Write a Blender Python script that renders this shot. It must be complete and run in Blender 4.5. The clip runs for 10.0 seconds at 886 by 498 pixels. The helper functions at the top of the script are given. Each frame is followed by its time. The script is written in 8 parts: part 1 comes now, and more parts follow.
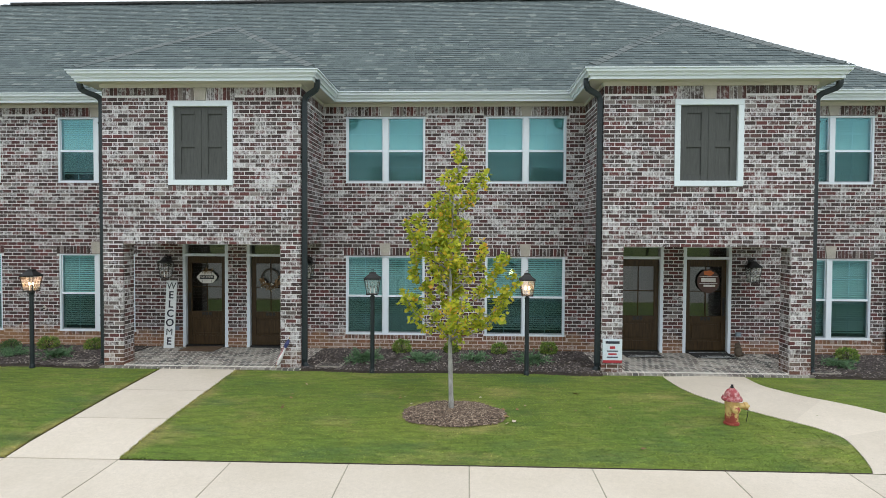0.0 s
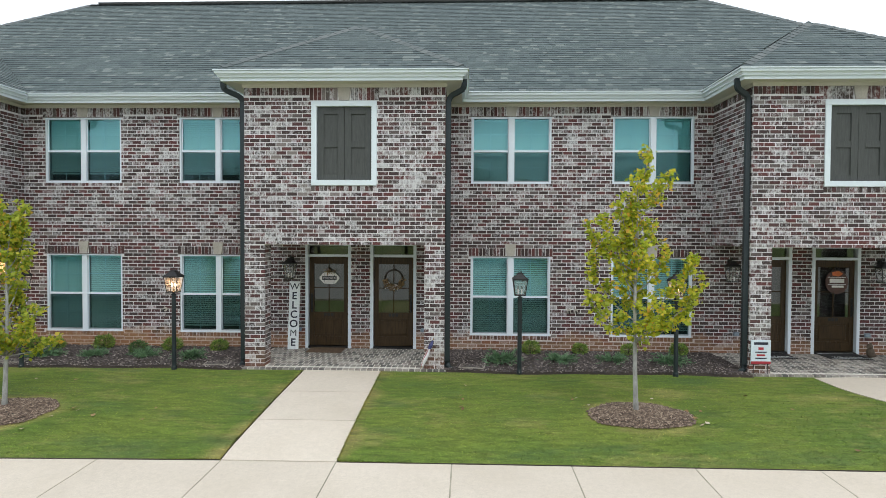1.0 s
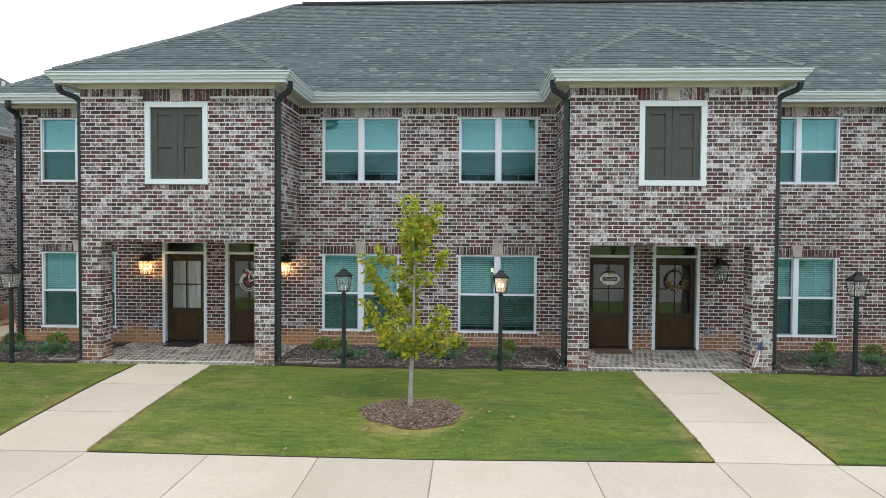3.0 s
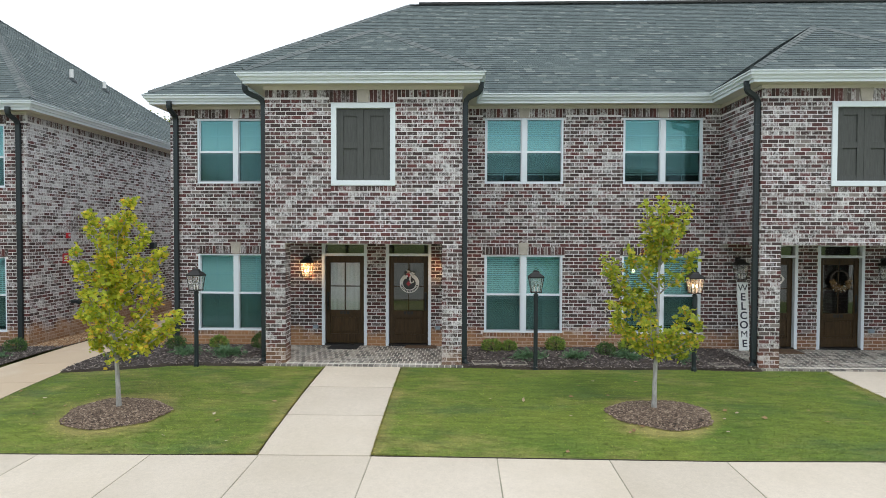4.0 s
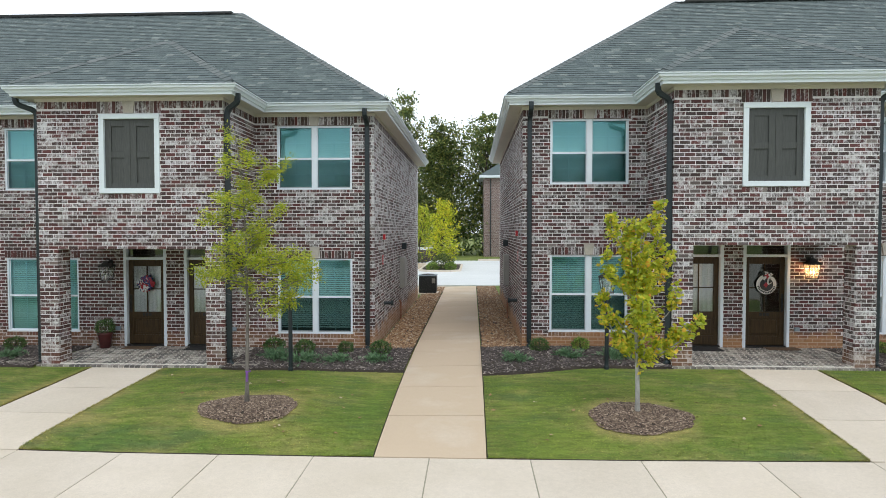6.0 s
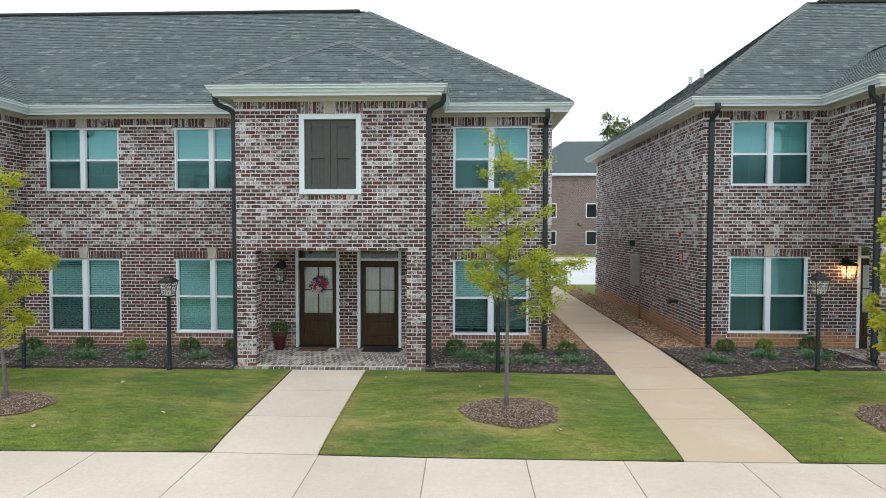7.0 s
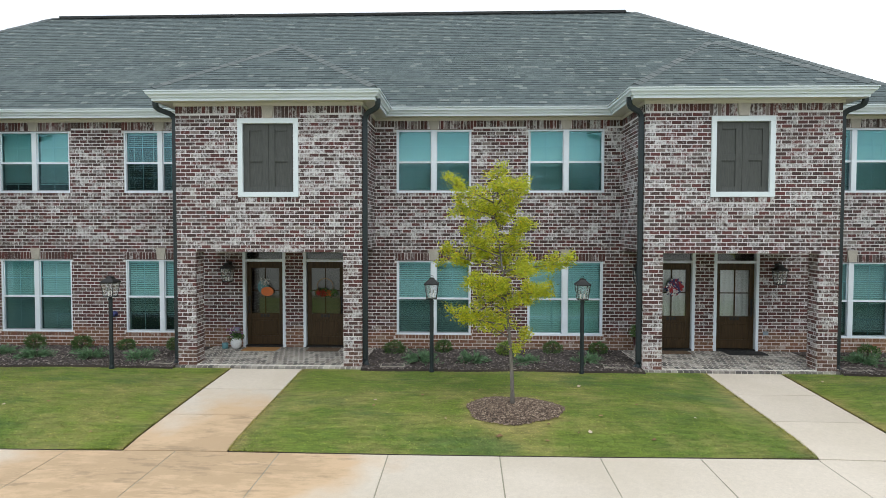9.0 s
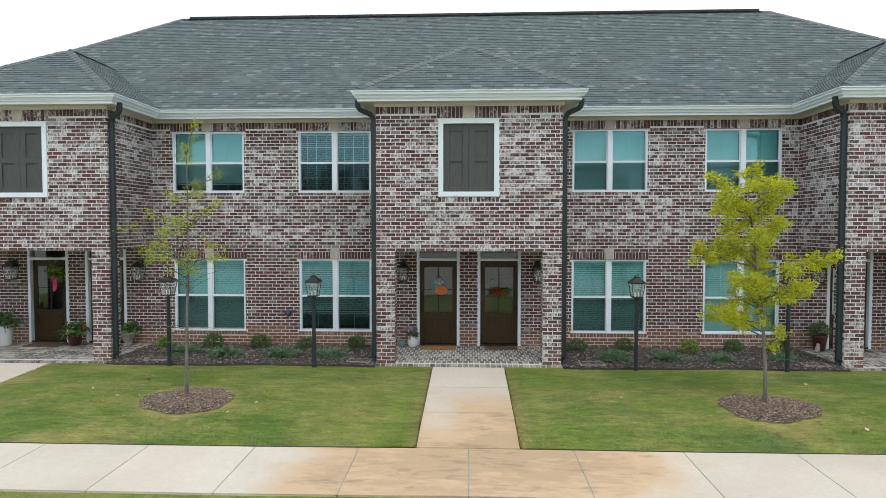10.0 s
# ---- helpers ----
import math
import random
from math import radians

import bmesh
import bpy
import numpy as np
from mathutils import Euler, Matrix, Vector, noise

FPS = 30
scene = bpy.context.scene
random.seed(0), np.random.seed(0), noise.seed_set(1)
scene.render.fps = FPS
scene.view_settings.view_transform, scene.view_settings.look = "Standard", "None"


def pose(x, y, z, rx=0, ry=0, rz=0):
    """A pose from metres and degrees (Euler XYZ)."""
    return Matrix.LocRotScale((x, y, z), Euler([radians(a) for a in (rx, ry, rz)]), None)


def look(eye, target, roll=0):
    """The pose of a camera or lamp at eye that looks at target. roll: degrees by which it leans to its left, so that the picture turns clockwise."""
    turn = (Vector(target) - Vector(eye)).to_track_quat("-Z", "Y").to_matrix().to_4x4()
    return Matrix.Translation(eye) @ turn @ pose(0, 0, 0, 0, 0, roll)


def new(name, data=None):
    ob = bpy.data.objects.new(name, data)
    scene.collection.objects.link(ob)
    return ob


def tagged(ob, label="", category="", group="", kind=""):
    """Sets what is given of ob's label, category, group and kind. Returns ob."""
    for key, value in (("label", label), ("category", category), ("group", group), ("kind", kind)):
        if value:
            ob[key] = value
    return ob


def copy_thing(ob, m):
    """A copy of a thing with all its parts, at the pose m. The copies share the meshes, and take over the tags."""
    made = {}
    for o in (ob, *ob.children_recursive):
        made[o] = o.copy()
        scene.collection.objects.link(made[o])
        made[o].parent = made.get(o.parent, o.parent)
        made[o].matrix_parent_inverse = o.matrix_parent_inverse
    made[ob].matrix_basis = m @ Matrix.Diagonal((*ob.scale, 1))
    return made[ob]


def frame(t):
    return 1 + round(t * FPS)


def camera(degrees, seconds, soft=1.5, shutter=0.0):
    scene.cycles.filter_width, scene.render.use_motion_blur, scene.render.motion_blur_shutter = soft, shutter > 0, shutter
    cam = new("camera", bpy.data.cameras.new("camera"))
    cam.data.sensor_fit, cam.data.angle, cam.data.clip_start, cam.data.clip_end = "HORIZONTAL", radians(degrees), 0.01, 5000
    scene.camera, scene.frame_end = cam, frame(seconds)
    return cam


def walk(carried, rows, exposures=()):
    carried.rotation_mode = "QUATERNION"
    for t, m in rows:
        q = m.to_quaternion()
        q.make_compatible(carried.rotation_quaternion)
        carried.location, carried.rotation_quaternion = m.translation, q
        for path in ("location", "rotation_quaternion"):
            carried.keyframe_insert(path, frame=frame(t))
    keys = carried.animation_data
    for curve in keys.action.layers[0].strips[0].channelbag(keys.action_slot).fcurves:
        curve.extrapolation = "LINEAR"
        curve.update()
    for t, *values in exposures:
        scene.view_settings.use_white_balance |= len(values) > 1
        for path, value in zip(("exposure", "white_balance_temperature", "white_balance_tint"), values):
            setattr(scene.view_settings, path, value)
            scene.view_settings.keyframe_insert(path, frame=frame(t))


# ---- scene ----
cam = camera(71.0, 10.0, soft=0.85)
PATH = [
    (0, (5.384, -14.249, 2.75), (5.304, -12.252, 2.695), 0.3),
    (0.5, (3.915, -14.257, 2.735), (3.843, -12.259, 2.681), 0.4),
    (1, (2.48, -14.305, 2.734), (2.403, -12.307, 2.681), 0.3),
    (1.5, (0.972, -14.363, 2.739), (0.897, -12.365, 2.685), 0.4),
    (2, (-0.55, -14.407, 2.732), (-0.631, -12.41, 2.679), 0.4),
    (2.5, (-2.169, -14.463, 2.713), (-2.256, -12.466, 2.661), 0.4),
    (2.7, (-2.876, -14.476, 2.708), (-2.963, -12.479, 2.655), 0.4),
    (4, (-7.988, -14.601, 2.706), (-8.048, -12.602, 2.654), 0.2),
    (4.5, (-9.959, -14.654, 2.739), (-10.025, -12.656, 2.684), 0.2),
    (5, (-11.954, -14.691, 2.769), (-12.029, -12.693, 2.71), 0.1),
    (5.5, (-14.009, -14.748, 2.779), (-14.094, -12.751, 2.719), 0.0),
    (6, (-16.104, -14.79, 2.783), (-16.197, -12.793, 2.722), 0.0),
    (7.5, (-22.7, -14.983, 2.917), (-22.765, -12.986, 2.844), 0.1),
    (8, (-24.811, -15.024, 2.926), (-24.882, -13.027, 2.853), 0.2),
    (8.5, (-26.933, -15.061, 2.932), (-27.009, -13.063, 2.86), 0.1),
    (9, (-29.113, -15.137, 2.938), (-29.189, -13.14, 2.865), 0.1),
    (9.5, (-31.258, -15.226, 2.926), (-31.336, -13.229, 2.853), 0.1),
    (10, (-33.368, -15.387, 2.946), (-33.452, -13.39, 2.869), 0.0),
]
walk(cam, [(t, look(eye, target, roll)) for t, eye, target, roll in PATH])

# ---- daylight: a bright overcast sky ----
world = bpy.data.worlds.new("overcast_sky")
scene.world = world
world.use_nodes = True
wn = world.node_tree
wn.nodes.clear()
w_out = wn.nodes.new("ShaderNodeOutputWorld")
w_bg = wn.nodes.new("ShaderNodeBackground")
w_sky = wn.nodes.new("ShaderNodeTexSky")
w_sky.sky_type = "NISHITA"
w_sky.sun_disc = False
w_sky.sun_elevation = radians(48)
w_sky.sun_rotation = radians(200)
w_hsv = wn.nodes.new("ShaderNodeHueSaturation")
w_hsv.inputs["Saturation"].default_value = 0.25
w_mix = wn.nodes.new("ShaderNodeMix")
w_mix.data_type = "RGBA"
w_mix.inputs[0].default_value = 0.85
w_mix.inputs[7].default_value = (9.45, 10.2, 10.9, 1)
wn.links.new(w_sky.outputs[0], w_hsv.inputs["Color"])
wn.links.new(w_hsv.outputs[0], w_mix.inputs[6])
wn.links.new(w_mix.outputs[2], w_bg.inputs[0])
w_bg.inputs[1].default_value = 0.132
wn.links.new(w_bg.outputs[0], w_out.inputs[0])

sun = new("sun", bpy.data.lights.new("sun", "SUN"))
sun.data.energy = 0.9
sun.data.angle = radians(25)
sun.data.color = (1.0, 0.98, 0.95)
sun.matrix_world = look((8, -20, 30), (0, 0, 0))
scene.view_settings.exposure = 0.0

# ---- materials ----
def nd(nt, kind):
    return nt.nodes.new(kind)


def feed(nt, value, socket):
    if isinstance(value, bpy.types.NodeSocket):
        nt.links.new(value, socket)
    elif isinstance(value, tuple) and len(value) == 3 and socket.type == "RGBA":
        socket.default_value = (*value, 1)
    else:
        socket.default_value = value


def math_n(nt, op, a, b=0.0, clamp=False):
    n = nd(nt, "ShaderNodeMath")
    n.operation, n.use_clamp = op, clamp
    feed(nt, a, n.inputs[0])
    feed(nt, b, n.inputs[1])
    return n.outputs[0]


def mix_n(nt, f, a, b, blend="MIX"):
    n = nd(nt, "ShaderNodeMix")
    n.data_type, n.blend_type = "RGBA", blend
    feed(nt, f, n.inputs[0])
    feed(nt, a, n.inputs[6])
    feed(nt, b, n.inputs[7])
    return n.outputs[2]


def place_n(nt):
    return nd(nt, "ShaderNodeNewGeometry").outputs["Position"]


def noise_n(nt, scale, detail=4.0, rough=0.6, stretch=None, where=None):
    n = nd(nt, "ShaderNodeTexNoise")
    n.inputs["Scale"].default_value = scale
    n.inputs["Detail"].default_value = detail
    n.inputs["Roughness"].default_value = rough
    p = where or place_n(nt)
    if stretch:
        m = nd(nt, "ShaderNodeMapping")
        m.inputs["Scale"].default_value = stretch
        nt.links.new(p, m.inputs[0])
        p = m.outputs[0]
    nt.links.new(p, n.inputs["Vector"])
    return n.outputs["Fac"]


def ramp_n(nt, f, stops, hard=False):
    n = nd(nt, "ShaderNodeValToRGB")
    r = n.color_ramp
    r.interpolation = "CONSTANT" if hard else "LINEAR"
    while len(r.elements) < len(stops):
        r.elements.new(0.5)
    for e, (at, c) in zip(r.elements, stops):
        e.position = at
        e.color = (*c, 1) if isinstance(c, tuple) else (c, c, c, 1)
    feed(nt, f, n.inputs[0])
    return n.outputs[0]


def dice_n(nt):
    """A random number for each loose piece: by object, or by island of a joined mesh."""
    s = math_n(nt, "ADD", nd(nt, "ShaderNodeObjectInfo").outputs["Random"], nd(nt, "ShaderNodeNewGeometry").outputs["Random Per Island"])
    return math_n(nt, "FRACT", s)


def again_n(nt, f, k, shift=0.0):
    return math_n(nt, "FRACT", math_n(nt, "ADD", math_n(nt, "MULTIPLY", f, k), shift))


def surface(name, colour=(0.5, 0.5, 0.5), rough=0.7, metal=0.0, build=None, bump=None, bump_d=0.01):
    m = bpy.data.materials.new(name)
    m.use_nodes = True
    nt = m.node_tree
    b = nt.nodes["Principled BSDF"]
    b.inputs["Roughness"].default_value = rough
    b.inputs["Metallic"].default_value = metal
    c = build(nt) if build else colour
    feed(nt, c, b.inputs["Base Color"])
    if bump:
        k = nd(nt, "ShaderNodeBump")
        k.inputs["Strength"].default_value = 0.6
        k.inputs["Distance"].default_value = bump_d
        nt.links.new(bump(nt), k.inputs["Height"])
        nt.links.new(k.outputs[0], b.inputs["Normal"])
    return m


def blotched(a, b, scale, fine=None, amp=0.15):
    """Two tones in soft patches, with a finer grain on top."""
    def build(nt):
        c = mix_n(nt, ramp_n(nt, noise_n(nt, scale), [(0.3, 0.0), (0.7, 1.0)]), a, b)
        g = ramp_n(nt, noise_n(nt, fine or scale * 14, 3.0), [(0.25, 1 - amp), (0.75, 1 + amp * 0.7)])
        return mix_n(nt, 1.0, c, g, "MULTIPLY")
    return build


def grain(scale, detail=3.0):
    return lambda nt: noise_n(nt, scale, detail)


def brick_look(nt):
    d = dice_n(nt)
    tone = ramp_n(nt, d, [(0.0, (0.056, 0.034, 0.032)), (0.22, (0.09, 0.037, 0.036)), (0.44, (0.132, 0.043, 0.041)), (0.6, (0.066, 0.045, 0.043)),
                          (0.74, (0.105, 0.052, 0.049)), (0.86, (0.13, 0.105, 0.099)), (0.95, (0.25, 0.215, 0.2))], hard=True)
    # the second block was laid with a redder batch
    px = nd(nt, "ShaderNodeSeparateXYZ")
    nt.links.new(place_n(nt), px.inputs[0])
    tone = mix_n(nt, math_n(nt, "MULTIPLY", math_n(nt, "LESS_THAN", px.outputs[0], -20.0), math_n(nt, "ADD", 0.14, math_n(nt, "MULTIPLY", math_n(nt, "LESS_THAN", px.outputs[2], 2.3), 0.18))), tone, (0.115, 0.038, 0.03))
    own = mix_n(nt, ramp_n(nt, noise_n(nt, 26.0, 4.0, 0.65), [(0.35, 0.0), (0.75, 1.0)]), tone, mix_n(nt, 0.45, tone, (0.04, 0.033, 0.032)))
    # lime wash left in drifts over the wall, heavier on some bricks
    drift = ramp_n(nt, noise_n(nt, 0.55, 3.0, 0.55), [(0.38, 0.0), (0.72, 1.0)])
    smear = math_n(nt, "ADD", math_n(nt, "MULTIPLY", noise_n(nt, 17.0, 6.0, 0.75, stretch=(1.25, 1.25, 0.8)), 0.75), math_n(nt, "MULTIPLY", noise_n(nt, 3.4, 4.0, 0.6), 0.25))
    push = math_n(nt, "ADD", math_n(nt, "MULTIPLY", drift, 0.07), math_n(nt, "MULTIPLY", again_n(nt, d, 17.3), 0.19))
    # one end wall and one bay carry most of it
    p = nd(nt, "ShaderNodeSeparateXYZ")
    nt.links.new(place_n(nt), p.inputs[0])
    gap = math_n(nt, "LESS_THAN", math_n(nt, "ABSOLUTE", math_n(nt, "ADD", p.outputs[0], 18.1)), 0.4)
    away = math_n(nt, "ADD", math_n(nt, "ABSOLUTE", math_n(nt, "SUBTRACT", p.outputs[0], 1.3)), math_n(nt, "MULTIPLY", math_n(nt, "ABSOLUTE", math_n(nt, "SUBTRACT", p.outputs[2], 4.1)), 0.7))
    blot = ramp_n(nt, math_n(nt, "ADD", away, noise_n(nt, 1.5, 3.0)), [(0.3, 1.0), (2.3, 0.0)])
    push = math_n(nt, "ADD", push, math_n(nt, "ADD", math_n(nt, "MULTIPLY", gap, 0.07), math_n(nt, "MULTIPLY", blot, 0.085)))
    # less wash on the ground floor behind the piers, least on the far block
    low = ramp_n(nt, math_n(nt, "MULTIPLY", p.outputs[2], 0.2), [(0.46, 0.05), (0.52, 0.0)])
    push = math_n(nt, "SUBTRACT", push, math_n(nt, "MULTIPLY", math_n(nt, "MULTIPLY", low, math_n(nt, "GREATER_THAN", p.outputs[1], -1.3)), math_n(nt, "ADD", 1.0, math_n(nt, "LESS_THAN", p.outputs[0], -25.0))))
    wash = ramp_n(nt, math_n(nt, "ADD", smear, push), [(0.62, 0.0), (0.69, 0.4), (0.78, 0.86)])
    c = mix_n(nt, wash, own, (0.665, 0.66, 0.675))
    return clay(nt, c)


def clay(nt, c):
    """Red clay splashed up from the beds."""
    z = nd(nt, "ShaderNodeSeparateXYZ")
    nt.links.new(place_n(nt), z.inputs[0])
    up = math_n(nt, "ADD", z.outputs[2], math_n(nt, "MULTIPLY", noise_n(nt, 1.7, 5.0), -0.85))
    f = ramp_n(nt, math_n(nt, "ADD", up, 0.5), [(0.3, 0.8), (0.56, 0.0)])
    f = math_n(nt, "MULTIPLY", f, math_n(nt, "MAXIMUM", math_n(nt, "GREATER_THAN", z.outputs[1], -0.6), 0.4))
    f = math_n(nt, "MULTIPLY", f, ramp_n(nt, math_n(nt, "MULTIPLY", z.outputs[0], -0.02), [(0.0, 0.5), (0.1, 0.75), (0.2, 1.0), (0.36, 1.0), (0.4, 0.35)]))
    return mix_n(nt, f, c, (0.42, 0.22, 0.098))


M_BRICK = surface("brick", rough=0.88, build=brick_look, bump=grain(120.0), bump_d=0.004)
M_MORTAR = surface("mortar", rough=0.95, build=lambda nt: clay(nt, blotched((0.79, 0.78, 0.78), (0.61, 0.6, 0.6), 1.1, 30)(nt)), bump=grain(150.0), bump_d=0.004)


M_GROUT = surface("sand_grout", rough=0.95, build=blotched((0.72, 0.69, 0.63), (0.58, 0.55, 0.5), 2.0, 40), bump=grain(150.0), bump_d=0.004)


def paver_look(nt):
    d = dice_n(nt)
    tone = ramp_n(nt, d, [(0.0, (0.105, 0.1, 0.095)), (0.22, (0.16, 0.14, 0.128)), (0.45, (0.125, 0.115, 0.108)), (0.65, (0.2, 0.175, 0.157)), (0.82, (0.32, 0.29, 0.26))], hard=True)
    return mix_n(nt, ramp_n(nt, noise_n(nt, 2.2, 5.0, 0.7), [(0.46, 0.0), (0.68, 0.6)]), tone, (0.62, 0.59, 0.53))


M_PAVER = surface("paver", rough=0.85, build=paver_look, bump=grain(90.0), bump_d=0.004)
M_STONE = surface("cast_stone", rough=0.85, build=blotched((0.5, 0.46, 0.4), (0.38, 0.35, 0.31), 5.0), bump=grain(80.0), bump_d=0.003)


def shingle_look(nt):
    d = dice_n(nt)
    tone = ramp_n(nt, d, [(0.0, (0.086, 0.113, 0.116)), (0.26, (0.108, 0.138, 0.14)), (0.5, (0.097, 0.126, 0.128)), (0.7, (0.123, 0.153, 0.152)), (0.94, (0.185, 0.216, 0.207))], hard=True)
    g = ramp_n(nt, noise_n(nt, 55.0, 3.0, 0.8), [(0.3, 0.72), (0.7, 1.25)])
    c = mix_n(nt, 1.0, tone, g, "MULTIPLY")
    return mix_n(nt, ramp_n(nt, noise_n(nt, 0.35, 3.0), [(0.4, 0.0), (0.8, 0.2)]), c, (0.1, 0.125, 0.11))


M_CAP = surface("cap_shingle", rough=0.93, build=lambda nt: mix_n(nt, 1.0, ramp_n(nt, dice_n(nt), [(0.0, (0.115, 0.136, 0.138)), (1.0, (0.16, 0.178, 0.176))]), ramp_n(nt, noise_n(nt, 55.0, 3.0, 0.8), [(0.3, 0.75), (0.7, 1.2)]), "MULTIPLY"))
# near-black butt faces: the shadow line under each shingle course, put into the colour
M_BUTT_SHADE = surface("shingle_butt_shade", (0.036, 0.043, 0.046), 0.95)
M_SHINGLE = surface("asphalt_shingle", rough=0.93, build=shingle_look, bump=grain(220.0), bump_d=0.003)
M_ROOFDECK = surface("roof_underlay", rough=0.95, build=blotched((0.035, 0.038, 0.038), (0.05, 0.052, 0.05), 3.0))
M_TRIM = surface("white_trim", rough=0.42, build=blotched((0.71, 0.785, 0.82), (0.66, 0.735, 0.77), 0.9, 30, 0.03))
M_SOFFIT = surface("cream_soffit", rough=0.6, build=blotched((0.66, 0.63, 0.55), (0.6, 0.57, 0.5), 0.8, 25, 0.03))
M_VINYL = surface("white_vinyl", rough=0.35, build=blotched((0.76, 0.825, 0.89), (0.71, 0.775, 0.84), 1.5, 20, 0.03))
M_PIPE = surface("dark_bronze_metal", rough=0.45, metal=0.3, build=blotched((0.017, 0.026, 0.03), (0.027, 0.038, 0.043), 2.0, 30, 0.03))
M_LINTEL = surface("rusty_lintel_steel", rough=0.8, build=blotched((0.05, 0.03, 0.026), (0.08, 0.045, 0.036), 6.0))
M_SHUTTER = surface("stained_shutter_wood", rough=0.7, build=lambda nt: mix_n(nt, ramp_n(nt, noise_n(nt, 9.0, 5.0, 0.65, stretch=(6.0, 6.0, 0.5)), [(0.3, 0.0), (0.7, 1.0)]), (0.046, 0.05, 0.048), (0.078, 0.084, 0.079)), bump=grain(60.0), bump_d=0.003)
M_DOOR = surface("dark_walnut_door", rough=0.42, build=lambda nt: mix_n(nt, ramp_n(nt, noise_n(nt, 5.0, 6.0, 0.65, stretch=(7.0, 7.0, 0.6)), [(0.3, 0.0), (0.72, 1.0)]), (0.027, 0.017, 0.0075), (0.074, 0.044, 0.019)), bump=grain(70.0), bump_d=0.002)
M_DOOR.node_tree.nodes["Principled BSDF"].inputs["Specular IOR Level"].default_value = 0.25
M_BLACK = surface("black_iron", rough=0.5, metal=0.2, build=blotched((0.012, 0.012, 0.013), (0.022, 0.022, 0.022), 6.0, 60))
M_BLIND = surface("blind_slat", rough=0.6, build=blotched((0.86, 0.87, 0.85), (0.82, 0.83, 0.81), 1.0, 20, 0.03))
# the gloom of unlit rooms is put into this wall and floor colour
M_ROOM_DIM = surface("dimmed_room_wall", rough=0.9, build=blotched((0.13, 0.13, 0.125), (0.1, 0.1, 0.095), 0.8))
M_CURTAIN = surface("sheer_curtain", rough=0.9, build=blotched((0.86, 0.88, 0.9), (0.8, 0.82, 0.84), 4.0, 60))


def glass(name, tint, gloss, ior):
    m = bpy.data.materials.new(name)
    m.use_nodes = True
    nt = m.node_tree
    nt.nodes.clear()
    out = nd(nt, "ShaderNodeOutputMaterial")
    fr = nd(nt, "ShaderNodeFresnel")
    fr.inputs[0].default_value = ior
    tr = nd(nt, "ShaderNodeBsdfTransparent")
    tr.inputs[0].default_value = (*tint, 1)
    gl = nd(nt, "ShaderNodeBsdfGlossy")
    gl.inputs["Color"].default_value = (*gloss, 1)
    gl.inputs["Roughness"].default_value = 0.012
    bp = nd(nt, "ShaderNodeBump")
    bp.inputs["Strength"].default_value = 0.02
    bp.inputs["Distance"].default_value = 0.004
    nt.links.new(noise_n(nt, 1.6, 1.0), bp.inputs["Height"])
    nt.links.new(bp.outputs[0], gl.inputs["Normal"])
    mx = nd(nt, "ShaderNodeMixShader")
    nt.links.new(fr.outputs[0], mx.inputs[0])
    nt.links.new(tr.outputs[0], mx.inputs[1])
    nt.links.new(gl.outputs[0], mx.inputs[2])
    nt.links.new(mx.outputs[0], out.inputs[0])
    return m


M_PANE = glass("low_e_glass", (0.5, 0.9, 0.9), (0.5, 0.9, 1.0), 2.0)
M_DOORGLASS = glass("door_glass", (0.93, 0.95, 0.94), (0.95, 1.0, 0.97), 2.05)


def seeded_glass(name, milk, tone=(0.75, 0.78, 0.76)):
    m = bpy.data.materials.new(name)
    m.use_nodes = True
    nt = m.node_tree
    nt.nodes.clear()
    out, tr, df, mx = nd(nt, "ShaderNodeOutputMaterial"), nd(nt, "ShaderNodeBsdfTransparent"), nd(nt, "ShaderNodeBsdfTranslucent"), nd(nt, "ShaderNodeMixShader")
    gl, m2 = nd(nt, "ShaderNodeBsdfDiffuse"), nd(nt, "ShaderNodeMixShader")
    df.inputs[0].default_value = gl.inputs[0].default_value = (*tone, 1)
    m2.inputs[0].default_value = 0.5
    mx.inputs[0].default_value = milk
    nt.links.new(df.outputs[0], m2.inputs[1])
    nt.links.new(gl.outputs[0], m2.inputs[2])
    nt.links.new(tr.outputs[0], mx.inputs[1])
    nt.links.new(m2.outputs[0], mx.inputs[2])
    nt.links.new(mx.outputs[0], out.inputs[0])
    return m


M_LAMPGLASS = seeded_glass("seeded_lantern_glass", 0.27)
# clearer copy for lit lanterns, with the bulbs' warm glow tinted into the glass
M_LAMPGLASS_LIT = seeded_glass("glow_tinted_lantern_glass", 0.15, (1.0, 0.9, 0.75))


M_CLEAR = bpy.data.materials.new("clear_glass_body")
M_CLEAR.use_nodes = True
M_CLEAR.node_tree.nodes.clear()
mc_out, mc_tr = nd(M_CLEAR.node_tree, "ShaderNodeOutputMaterial"), nd(M_CLEAR.node_tree, "ShaderNodeBsdfTransparent")
M_CLEAR.node_tree.links.new(mc_tr.outputs[0], mc_out.inputs[0])


